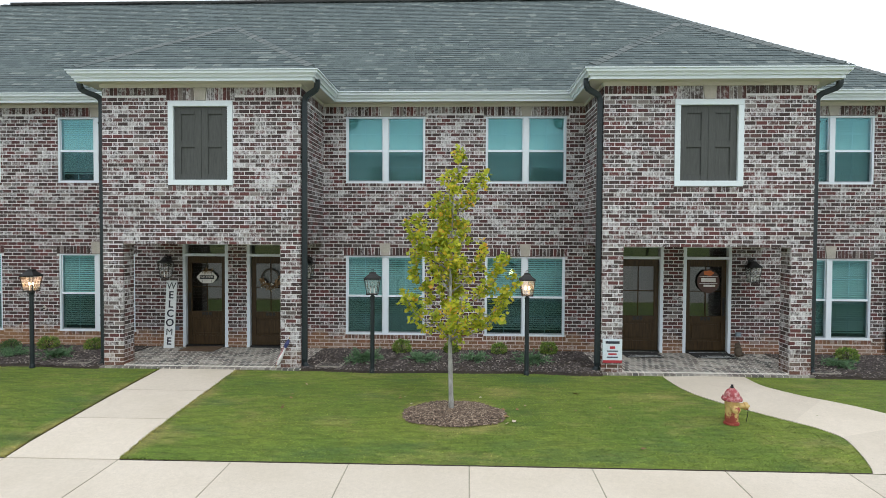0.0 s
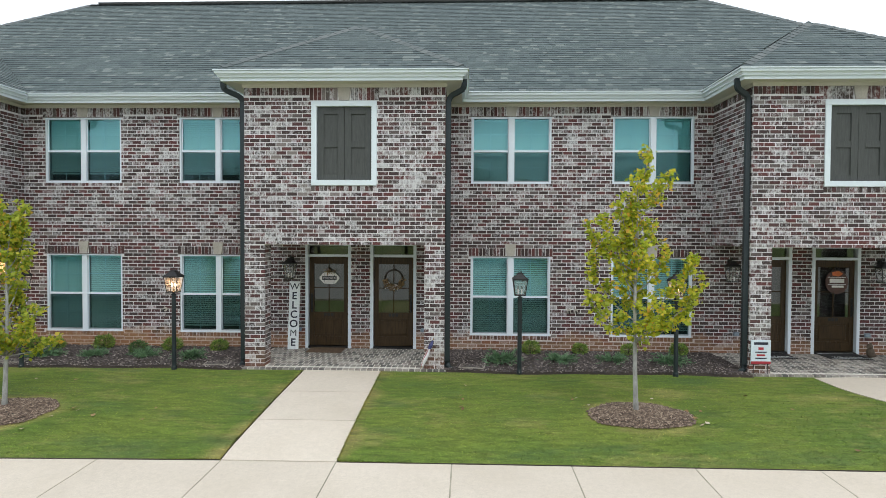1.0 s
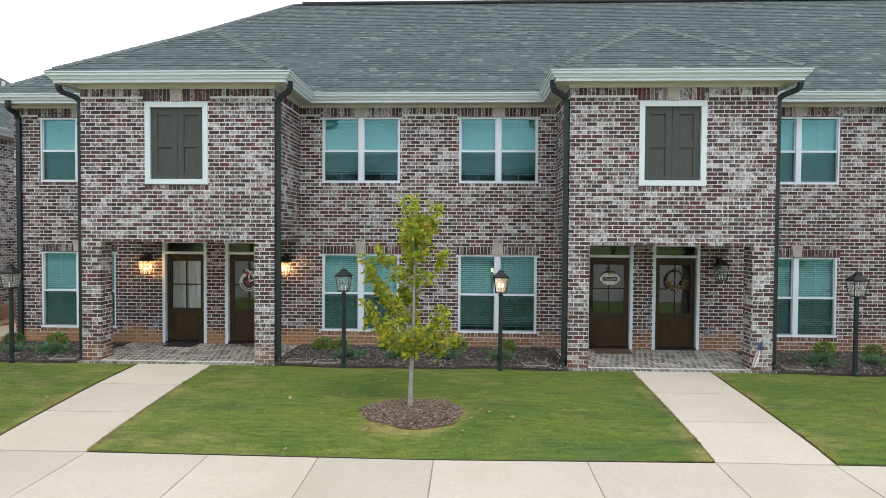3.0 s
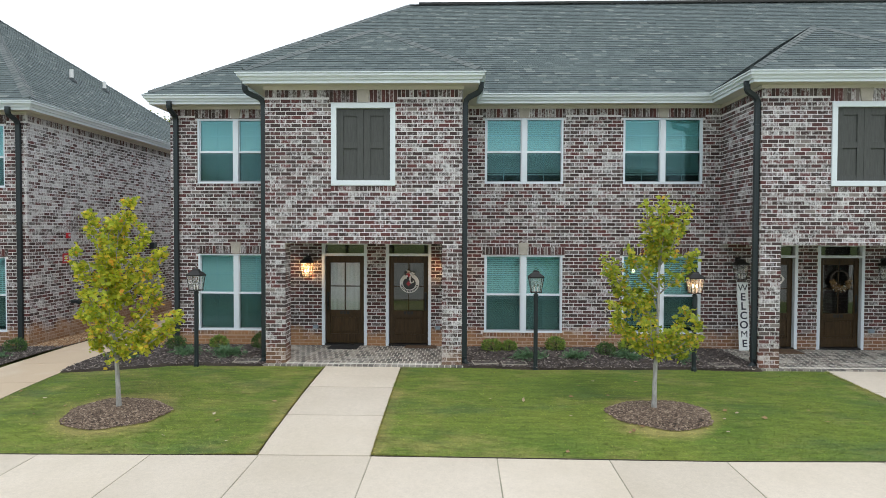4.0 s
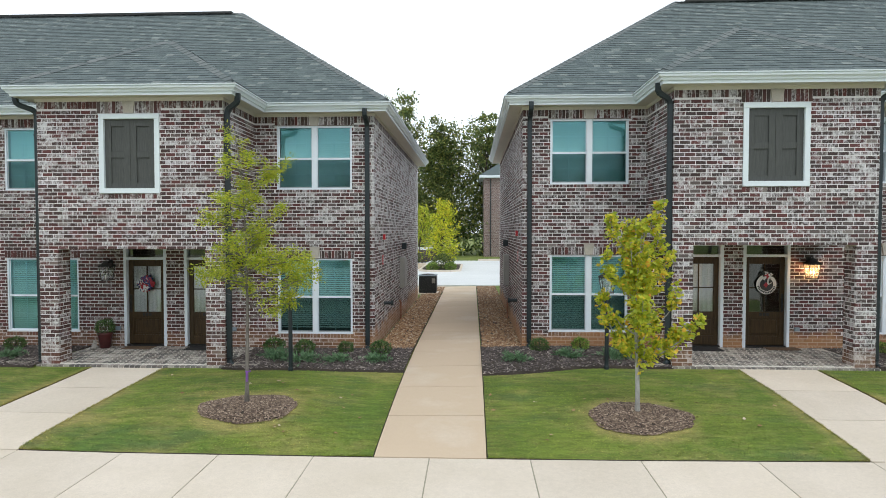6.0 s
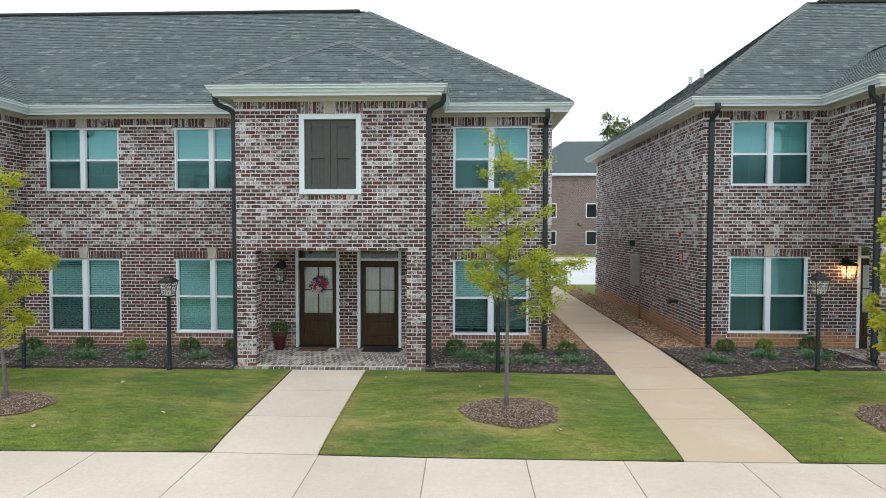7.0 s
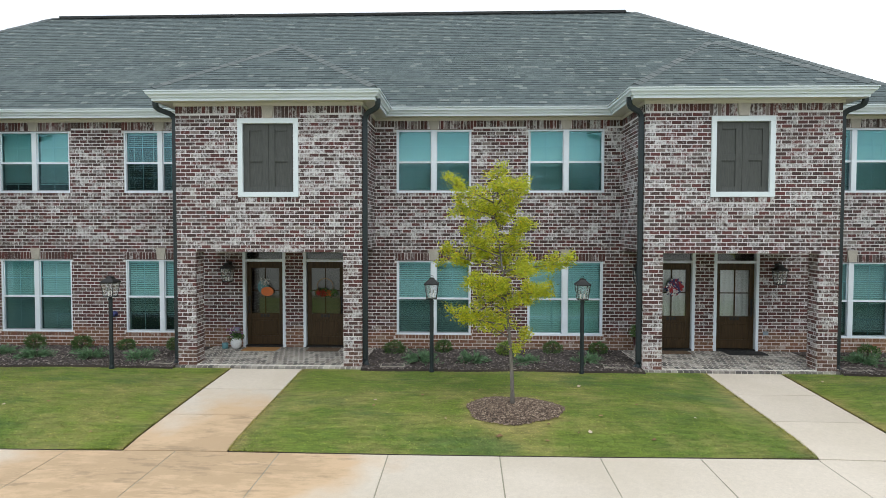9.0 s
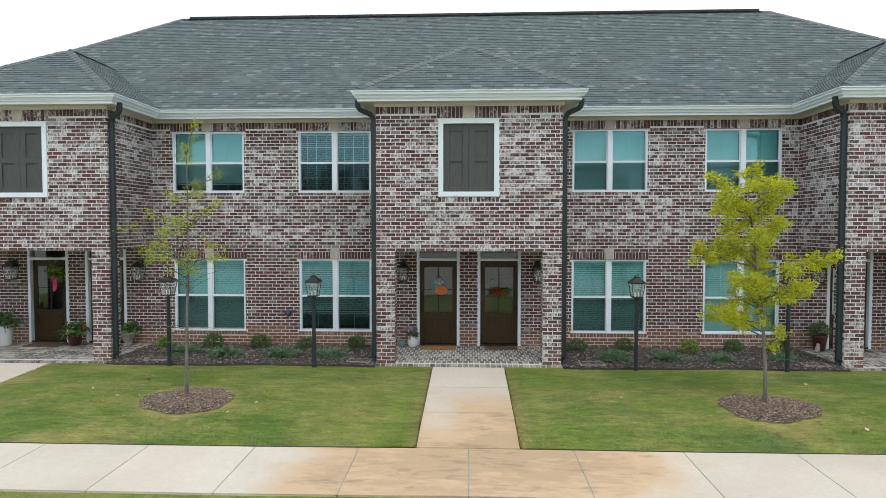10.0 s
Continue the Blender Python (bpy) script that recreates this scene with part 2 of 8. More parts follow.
def mesh_screen():
    m = bpy.data.materials.new("insect_screen")
    m.use_nodes = True
    nt = m.node_tree
    nt.nodes.clear()
    out = nd(nt, "ShaderNodeOutputMaterial")
    tr = nd(nt, "ShaderNodeBsdfTransparent")
    df = nd(nt, "ShaderNodeBsdfDiffuse")
    df.inputs[0].default_value = (0.016, 0.027, 0.029, 1)
    mx = nd(nt, "ShaderNodeMixShader")
    mx.inputs[0].default_value = 0.44
    nt.links.new(tr.outputs[0], mx.inputs[1])
    nt.links.new(df.outputs[0], mx.inputs[2])
    nt.links.new(mx.outputs[0], out.inputs[0])
    return m


M_SCREEN = mesh_screen()


def lamp_glow(name, colour, strength):
    m = bpy.data.materials.new(name)
    m.use_nodes = True
    b = m.node_tree.nodes["Principled BSDF"]
    b.inputs["Base Color"].default_value = (*colour, 1)
    b.inputs["Emission Color"].default_value = (*colour, 1)
    b.inputs["Emission Strength"].default_value = strength
    return m


M_BULB = lamp_glow("lit_bulb", (1.0, 0.66, 0.34), 15.0)
M_BULB_OFF = surface("candle_tube", (0.75, 0.73, 0.68), 0.5)


def concrete_look(stain, amount, spill=False):
    def build(nt):
        c = blotched((0.7, 0.62, 0.525), (0.63, 0.556, 0.462), 0.5, 60, 0.1)(nt)
        speck = ramp_n(nt, noise_n(nt, 14.0, 6.0, 0.75), [(0.3, 0.92), (0.62, 1.03)])
        c = mix_n(nt, 1.0, c, speck, "MULTIPLY")
        f = ramp_n(nt, noise_n(nt, 0.42, 5.0, 0.6), [(0.5 - amount * 0.35, 0.0), (0.72 - amount * 0.3, 0.25 + 0.65 * amount)])
        c = mix_n(nt, f, c, stain)
        if spill:
            # red clay washed over the walk where the middle path of the far block meets it
            p = nd(nt, "ShaderNodeSeparateXYZ")
            nt.links.new(place_n(nt), p.inputs[0])
            dx = math_n(nt, "MULTIPLY", math_n(nt, "ADD", p.outputs[0], 33.2), 0.29)
            dy = math_n(nt, "MULTIPLY", math_n(nt, "ADD", p.outputs[1], 6.5), 0.36)
            far = math_n(nt, "SQRT", math_n(nt, "ADD", math_n(nt, "MULTIPLY", dx, dx), math_n(nt, "MULTIPLY", dy, dy)))
            wash = math_n(nt, "SUBTRACT", math_n(nt, "ADD", noise_n(nt, 0.6, 4.0, 0.55), 0.5), math_n(nt, "MULTIPLY", far, 0.62))
            c = mix_n(nt, ramp_n(nt, wash, [(0.38, 0.0), (0.62, 0.78)]), c, (0.6, 0.395, 0.215))
            c = mix_n(nt, ramp_n(nt, math_n(nt, "MULTIPLY", wash, noise_n(nt, 2.2, 6.0, 0.72, stretch=(0.7, 1.8, 1.0))), [(0.3, 0.0), (0.42, 0.42)]), c, (0.34, 0.235, 0.135))
            brush = math_n(nt, "ADD", noise_n(nt, 1.5, 7.0, 0.7, stretch=(0.8, 2.6, 1.0)), math_n(nt, "MULTIPLY", math_n(nt, "SUBTRACT", wash, 0.75), 0.35))
            c = mix_n(nt, ramp_n(nt, brush, [(0.55, 0.0), (0.64, 0.5)]), c, (0.25, 0.185, 0.12))
        d = dice_n(nt)
        return mix_n(nt, 1.0, c, ramp_n(nt, d, [(0.0, 0.94), (1.0, 1.04)]), "MULTIPLY")
    return build


M_CONC = surface("concrete", rough=0.85, build=concrete_look((0.5, 0.43, 0.33), 0.15, True), bump=grain(120.0), bump_d=0.002)
M_CONC_PATH = surface("tan_concrete", rough=0.85, build=concrete_look((0.53, 0.4, 0.27), 0.8), bump=grain(120.0), bump_d=0.002)
M_LOT = surface("pale_lot_concrete", rough=0.8, build=blotched((0.66, 0.68, 0.68), (0.58, 0.6, 0.6), 0.3, 30))
M_STREET = surface("pale_street_concrete", rough=0.9, build=blotched((0.46, 0.44, 0.4), (0.38, 0.365, 0.34), 0.5, 60))


def turf_look(nt):
    big = ramp_n(nt, noise_n(nt, 0.5, 4.0, 0.6), [(0.3, 0.0), (0.7, 1.0)])
    c = mix_n(nt, big, (0.09, 0.155, 0.02), (0.16, 0.207, 0.03))
    # drier along the paths and on the far lawns
    p = nd(nt, "ShaderNodeSeparateXYZ")
    nt.links.new(place_n(nt), p.inputs[0])
    near = 9.0
    for px in (-43.4, -33.38, -23.36, -9.98, 0.02):
        near = math_n(nt, "MINIMUM", math_n(nt, "ABSOLUTE", math_n(nt, "SUBTRACT", p.outputs[0], px)), near)
    for rx, ry in ((5.18, -4.6), (-4.85, -4.8), (-13.46, -4.96), (-19.76, -4.83), (-28.32, -4.8), (-38.31, -4.75)):
        ex, ey = math_n(nt, "SUBTRACT", p.outputs[0], rx), math_n(nt, "SUBTRACT", p.outputs[1], ry)
        away = math_n(nt, "SQRT", math_n(nt, "ADD", math_n(nt, "MULTIPLY", ex, ex), math_n(nt, "MULTIPLY", ey, ey)))
        near = math_n(nt, "MINIMUM", math_n(nt, "ADD", away, 0.07), near)
    rim = ramp_n(nt, math_n(nt, "SUBTRACT", near, 0.55), [(0.22, 0.2), (0.5, 0.0)])
    west = ramp_n(nt, math_n(nt, "MULTIPLY", p.outputs[0], -0.02), [(0.12, 0.0), (0.3, 0.05), (0.74, 0.085)])
    dry = math_n(nt, "ADD", noise_n(nt, 0.85, 6.0, 0.72, stretch=(0.75, 1.25, 1.0)), math_n(nt, "ADD", rim, west))
    c = mix_n(nt, ramp_n(nt, dry, [(0.52, 0.0), (0.78, 0.68)]), c, (0.36, 0.29, 0.11))
    dark = ramp_n(nt, noise_n(nt, 0.95, 5.0, 0.65, stretch=(0.6, 1.5, 1.0)), [(0.53, 0.0), (0.68, 0.62)])
    c = mix_n(nt, dark, c, (0.062, 0.118, 0.034))
    c = mix_n(nt, 1.0, c, ramp_n(nt, noise_n(nt, 7.0, 5.0, 0.75, stretch=(0.4, 1.7, 1.0)), [(0.3, 0.66), (0.7, 1.34)]), "MULTIPLY")
    c = mix_n(nt, ramp_n(nt, noise_n(nt, 2.6, 6.0, 0.75, stretch=(0.7, 1.5, 1.0)), [(0.54, 0.0), (0.74, 0.3)]), c, (0.27, 0.26, 0.08))
    fine = ramp_n(nt, noise_n(nt, 30.0, 5.0, 0.85), [(0.32, 0.74), (0.68, 1.24)])
    return mix_n(nt, 1.0, c, fine, "MULTIPLY")


def blade_look(nt):
    d = dice_n(nt)
    c = turf_look(nt)
    return mix_n(nt, 1.0, c, ramp_n(nt, d, [(0.0, (1.0, 1.03, 0.95)), (0.8, (1.35, 1.35, 1.28)), (0.95, (1.9, 1.7, 1.6))]), "MULTIPLY")


M_TURF = surface("turf", rough=0.95, build=turf_look, bump=grain(60.0), bump_d=0.004)
M_BLADE = surface("grass_blade", rough=0.9, build=blade_look)
M_SOIL = surface("dark_mulch_soil", rough=0.95, build=blotched((0.036, 0.028, 0.022), (0.07, 0.053, 0.04), 3.0, 50), bump=grain(40.0), bump_d=0.03)
M_CHIP = surface("bark_chip", rough=0.9, build=lambda nt: ramp_n(nt, dice_n(nt), [(0.0, (0.036, 0.03, 0.03)), (0.4, (0.075, 0.062, 0.06)), (0.7, (0.125, 0.105, 0.1)), (0.9, (0.22, 0.19, 0.175)), (0.97, (0.4, 0.35, 0.31))]))
M_CHIP_RED = surface("brown_bark_chip", rough=0.9, build=lambda nt: ramp_n(nt, dice_n(nt), [(0.0, (0.08, 0.055, 0.041)), (0.4, (0.15, 0.105, 0.077)), (0.75, (0.23, 0.168, 0.125)), (0.95, (0.42, 0.33, 0.25))]))
M_PEBBLE = surface("river_stone", rough=0.8, build=lambda nt: mix_n(nt, 1.0, ramp_n(nt, dice_n(nt), [(0.0, (0.13, 0.062, 0.03)), (0.3, (0.23, 0.125, 0.062)), (0.6, (0.33, 0.2, 0.105)), (0.88, (0.42, 0.3, 0.19)), (1.0, (0.5, 0.43, 0.34))]), ramp_n(nt, noise_n(nt, 30.0), [(0.3, 0.8), (0.7, 1.1)]), "MULTIPLY"))


def leafy(name, stops, rough=0.55, glow=0.45):
    m = bpy.data.materials.new(name)
    m.use_nodes = True
    nt = m.node_tree
    nt.nodes.clear()
    out = nd(nt, "ShaderNodeOutputMaterial")
    c = ramp_n(nt, dice_n(nt), stops)
    df = nd(nt, "ShaderNodeBsdfPrincipled")
    df.inputs["Roughness"].default_value = rough
    tl = nd(nt, "ShaderNodeBsdfTranslucent")
    nt.links.new(c, df.inputs["Base Color"])
    nt.links.new(c, tl.inputs[0])
    mx = nd(nt, "ShaderNodeMixShader")
    mx.inputs[0].default_value = glow
    nt.links.new(df.outputs[0], mx.inputs[1])
    nt.links.new(tl.outputs[0], mx.inputs[2])
    nt.links.new(mx.outputs[0], out.inputs[0])
    return m


M_LEAF_MAPLE = leafy("maple_leaf", [(0.0, (0.2, 0.29, 0.035)), (0.42, (0.39, 0.47, 0.052)), (0.76, (0.56, 0.58, 0.066)), (0.93, (0.74, 0.62, 0.075)), (1.0, (0.8, 0.44, 0.065))], glow=0.52)
M_LEAF_AUTUMN = leafy("autumn_maple_leaf", [(0.0, (0.25, 0.34, 0.038)), (0.4, (0.48, 0.55, 0.055)), (0.78, (0.7, 0.68, 0.07)), (0.93, (0.86, 0.68, 0.08)), (1.0, (0.84, 0.44, 0.07))], glow=0.52)
M_LEAF_YELLOW = leafy("yellowing_leaf", [(0.0, (0.29, 0.37, 0.032)), (0.5, (0.53, 0.58, 0.045)), (0.85, (0.72, 0.7, 0.054)), (1.0, (0.88, 0.66, 0.05))], glow=0.5)
M_LEAF_LIME = leafy("lime_leaf", [(0.0, (0.24, 0.33, 0.03)), (0.5, (0.42, 0.5, 0.042)), (1.0, (0.66, 0.62, 0.07))])
M_LEAF_DARK = leafy("wood_leaf", [(0.0, (0.05, 0.085, 0.028)), (0.5, (0.11, 0.165, 0.045)), (0.85, (0.21, 0.27, 0.065)), (1.0, (0.36, 0.34, 0.08))], glow=0.25)
M_LEAF_WOOD = leafy("tall_wood_leaf", [(0.0, (0.048, 0.08, 0.026)), (0.45, (0.115, 0.165, 0.042)), (0.82, (0.22, 0.265, 0.062)), (1.0, (0.38, 0.36, 0.09))], glow=0.3)
M_LEAF_BOX = leafy("boxwood_leaf", [(0.0, (0.0665, 0.133, 0.0285)), (0.5, (0.171, 0.285, 0.0475)), (1.0, (0.38, 0.494, 0.095))], glow=0.2)
M_LEAF_HOLLY = leafy("dark_shrub_leaf", [(0.0, (0.026, 0.068, 0.02)), (0.6, (0.066, 0.145, 0.036)), (1.0, (0.15, 0.26, 0.06))], glow=0.15)
M_LEAF_JUNIPER = leafy("juniper_needle", [(0.0, (0.055, 0.125, 0.06)), (0.6, (0.12, 0.23, 0.11)), (1.0, (0.2, 0.33, 0.17))], glow=0.15)
M_FALLEN = surface("dry_fallen_leaf", rough=0.8, build=lambda nt: ramp_n(nt, dice_n(nt), [(0.0, (0.16, 0.08, 0.04)), (0.5, (0.32, 0.2, 0.09)), (1.0, (0.55, 0.47, 0.36))]))
M_BARK = surface("grey_bark", rough=0.9, build=lambda nt: mix_n(nt, ramp_n(nt, noise_n(nt, 18.0, 5.0, 0.7, stretch=(1, 1, 0.35)), [(0.3, 0.0), (0.7, 1.0)]), (0.24, 0.235, 0.22), (0.46, 0.455, 0.44)), bump=grain(70.0), bump_d=0.006)
M_BARK_BROWN = surface("grey_brown_bark", rough=0.9, build=lambda nt: mix_n(nt, ramp_n(nt, noise_n(nt, 18.0, 5.0, 0.7, stretch=(1, 1, 0.35)), [(0.3, 0.0), (0.7, 1.0)]), (0.1, 0.088, 0.078), (0.22, 0.2, 0.18)), bump=grain(70.0), bump_d=0.006)
M_BARK_DARK = surface("dark_bark", rough=0.95, build=blotched((0.05, 0.042, 0.035), (0.1, 0.085, 0.07), 4.0))

# ---- shape helpers ----
def link_mesh(name, me, material, parent=None, label="", kind="", m=None):
    ob = new(name, me)
    if material and not me.materials:
        me.materials.append(material)
    ob.parent = parent
    if m is not None:
        ob.matrix_basis = m
    return tagged(ob, label=label, kind=kind)


def part(name, bm, material, parent, label="", kind="", m=None, smooth=False):
    me = bpy.data.meshes.new(name)
    bm.to_mesh(me)
    bm.free()
    if smooth:
        me.polygons.foreach_set("use_smooth", [True] * len(me.polygons))
    return link_mesh(name, me, material, parent, label, kind, m)


def base(name, m, label, category, group="", kind=""):
    ob = new(name)
    ob.matrix_basis = m
    return tagged(ob, label, category, group, kind)


def block(bm, x0, x1, y0, y1, z0, z1, bevel=0.0, m=None):
    made = bmesh.ops.create_cube(bm, size=1.0, matrix=Matrix.Translation(((x0 + x1) / 2, (y0 + y1) / 2, (z0 + z1) / 2)) @ Matrix.Diagonal((x1 - x0, y1 - y0, z1 - z0, 1)))
    vs = made["verts"]
    if bevel:
        es = list({e for v in vs for e in v.link_edges})
        out = bmesh.ops.bevel(bm, geom=es, offset=bevel, segments=1, affect="EDGES", profile=0.5)
        vs = list({v for f in out["faces"] for v in f.verts} | {v for v in vs if v.is_valid})
    if m is not None:
        bmesh.ops.transform(bm, matrix=m, verts=vs)
    return bm


def boxed(*rows, bevel=0.0):
    bm = bmesh.new()
    for r in rows:
        block(bm, *r, bevel=bevel)
    return bm


def spun(profile, n=20, m=None, cap=True):
    """A turned body from (radius, height) pairs."""
    bm = bmesh.new()
    rings = [[bm.verts.new((r * math.cos(2 * math.pi * i / n), r * math.sin(2 * math.pi * i / n), z)) for i in range(n)] for r, z in profile]
    for a, b in zip(rings, rings[1:]):
        for i in range(n):
            bm.faces.new((a[i], a[(i + 1) % n], b[(i + 1) % n], b[i]))
    if cap:
        bm.faces.new(rings[0][::-1])
        bm.faces.new(rings[-1])
    if m is not None:
        bmesh.ops.transform(bm, matrix=m, verts=bm.verts)
    return bm


def tube(points, radii, n=8, bm=None):
    bm = bm or bmesh.new()
    rings = []
    pts = [Vector(p) for p in points]
    for i, p in enumerate(pts):
        d = (pts[min(i + 1, len(pts) - 1)] - pts[max(i - 1, 0)]).normalized()
        q = d.to_track_quat("Z", "Y")
        r = radii[i] if isinstance(radii, (list, tuple)) else radii
        rings.append([bm.verts.new(p + q @ Vector((r * math.cos(2 * math.pi * k / n), r * math.sin(2 * math.pi * k / n), 0))) for k in range(n)])
    for a, b in zip(rings, rings[1:]):
        for k in range(n):
            bm.faces.new((a[k], a[(k + 1) % n], b[(k + 1) % n], b[k]))
    bm.faces.new(rings[0][::-1])
    bm.faces.new(rings[-1])
    return bm


def mesh_of(name, verts, faces, smooth=False):
    me = bpy.data.meshes.new(name)
    me.from_pydata(verts if isinstance(verts, list) else verts.tolist(), [], faces if isinstance(faces, list) else faces.tolist())
    if smooth:
        me.polygons.foreach_set("use_smooth", [True] * len(me.polygons))
    me.update()
    return me


CUBE_F = np.array([(0, 3, 2, 1), (4, 5, 6, 7), (0, 1, 5, 4), (1, 2, 6, 5), (2, 3, 7, 6), (3, 0, 4, 7)])


def cubes(name, rows):
    """Many boxes (x0, x1, y0, y1, z0, z1) in one mesh."""
    r = np.array(rows, dtype=float)
    x0, x1, y0, y1, z0, z1 = r.T
    v = np.stack([np.stack(c, 1) for c in ((x0, y0, z0), (x1, y0, z0), (x1, y1, z0), (x0, y1, z0), (x0, y0, z1), (x1, y0, z1), (x1, y1, z1), (x0, y1, z1))], 1)
    f = CUBE_F[None] + 8 * np.arange(len(r))[:, None, None]
    return mesh_of(name, v.reshape(-1, 3), f.reshape(-1, 4))


def sweep(name, path, profile, closed=False):
    """A profile of (outward, up) pairs carried along a plan path of (x, y) with mitred corners; outward is to the right of the way."""
    n = len(path)
    rings = []
    for i in range(n):
        p = Vector(path[i])
        a = (p - Vector(path[i - 1])).normalized() if (i or closed) else None
        b = (Vector(path[(i + 1) % n]) - p).normalized() if (i < n - 1 or closed) else None
        a, b = a or b, b or a
        na, nb = Vector((a.y, -a.x)), Vector((b.y, -b.x))
        mi = (na + nb) / max(0.2, 1 + na.dot(nb))
        rings.append([(p.x + mi.x * o, p.y + mi.y * o, z) for o, z in profile])
    k = len(profile)
    verts = [v for r in rings for v in r]
    faces = []
    for i in range(n if closed else n - 1):
        j = (i + 1) % n
        for q in range(k):
            w = (q + 1) % k
            faces.append((i * k + q, i * k + w, j * k + w, j * k + q))
    if not closed:
        faces += [tuple(range(k)), tuple(range((n - 1) * k, n * k))[::-1]]
    return mesh_of(name, verts, faces)


def lettering(text, size, material, parent, m, name="lettering", depth=0.004, spacing=1.0, label="", bold=0.0):
    cu = bpy.data.curves.new(name, "FONT")
    cu.body, cu.size, cu.extrude, cu.align_x, cu.align_y = text, size, depth, "CENTER", "CENTER"
    cu.space_line, cu.offset = spacing, bold
    tmp = bpy.data.objects.new(name, cu)
    me = bpy.data.meshes.new_from_object(tmp)
    bpy.data.objects.remove(tmp)
    me.materials.clear()
    return link_mesh(name, me, material, parent, label, m=m)

# ---- the townhouse: one block of six homes, bays at -S, 0 and S from its middle ----
S, HALF, DEEP = 10.02, 14.93, 12.0
BAY, OUT, BEAM = 2.02, -1.96, 2.48
COURSE, LONG, JOINT = 0.0821, 0.2155, 0.0165
BAYS = (-S, 0.0, S)
WIN = [b + d for b in BAYS for d in (-3.35, 3.46)]
UP, LOW, WHALF = (3.86, 5.385), (0.365, 2.195), 0.915
DOORS = (-0.76, 0.76)
TOP, SOLD = 5.615, 5.45
rng = random.Random(7)


def field(u0, u1, z0, z1, holes=(), shift=0.0):
    """Running bond over a rectangle of wall: rows (u0, u1, z0, z1), cut round the holes."""
    rows = []
    n0, n1 = math.floor(z0 / COURSE), math.ceil(z1 / COURSE)
    for k in range(n0, n1):
        za, zb = max(z0, k * COURSE + JOINT / 2), min(z1, (k + 1) * COURSE - JOINT / 2)
        if zb - za < 0.02:
            continue
        cut = sorted((a, b) for a, b, c, d in holes if c < zb - 0.012 and d > za + 0.012)
        spans, at = [], u0
        for a, b in cut:
            if a > at:
                spans.append((at, a))
            at = max(at, b)
        if at < u1:
            spans.append((at, u1))
        off = shift + (LONG / 2 if k % 2 else 0.0)
        for a, b in spans:
            i = math.floor((a - off) / LONG)
            while off + i * LONG < b:
                ua, ub = max(a, off + i * LONG + JOINT / 2), min(b, off + (i + 1) * LONG - JOINT / 2)
                if ub - ua > 0.03:
                    rows.append((ua, ub, za, zb))
                i += 1
    return rows


def upright(u0, u1, z0, z1, gap=None):
    """A row of bricks on end, with an optional gap for the keystone."""
    n = max(1, round((u1 - u0) / COURSE))
    w = (u1 - u0) / n
    rows = []
    for i in range(n):
        a, b = u0 + i * w + 0.0055, u0 + (i + 1) * w - 0.0055
        if gap:
            if a < gap[1] and b > gap[0]:
                a, b = (a, min(b, gap[0] - 0.004)) if a < gap[0] else (max(a, gap[1] + 0.004), b)
        if b - a > 0.02:
            rows.append((a, b, z0 + 0.005, z1 - 0.005))
    return rows


def stack(rows, axis, face, side, thick=0.05, uneven=0.0025):
    """Wall rows to boxes: axis 'y' means the wall faces along y; side -1 or 1 is the way it faces."""
    out = []
    for a, b, c, d in rows:
        f = face + side * rng.uniform(-uneven, uneven)
        lo, hi = min(f, f - side * thick), max(f, f - side * thick)
        out.append((a, b, lo, hi, c, d) if axis == "y" else (lo, hi, a, b, c, d))
    return out


SHARED = {}


def lay_bricks(parent, boxes, singles=lambda b: False, name="brick", material=None, most=300):
    """Bricks: the nearest as pieces of their own, the rest joined."""
    material = material or M_BRICK
    picked = [b for b in boxes if singles(b)][:most]
    chosen = set(picked)
    rest = [b for b in boxes if b not in chosen]
    if rest:
        link_mesh(name + "work", cubes(name + "work", rest), material, parent, kind="stuff")
    for b in picked:
        size = tuple(round(b[i + 1] - b[i], 3) for i in (0, 2, 4))
        key = (name, size)
        if key not in SHARED:
            SHARED[key] = cubes(name, [(-size[0] / 2, size[0] / 2, -size[1] / 2, size[1] / 2, -size[2] / 2, size[2] / 2)])
        link_mesh(name, SHARED[key], material, parent, m=Matrix.Translation(((b[0] + b[1]) / 2, (b[2] + b[3]) / 2, (b[4] + b[5]) / 2)))


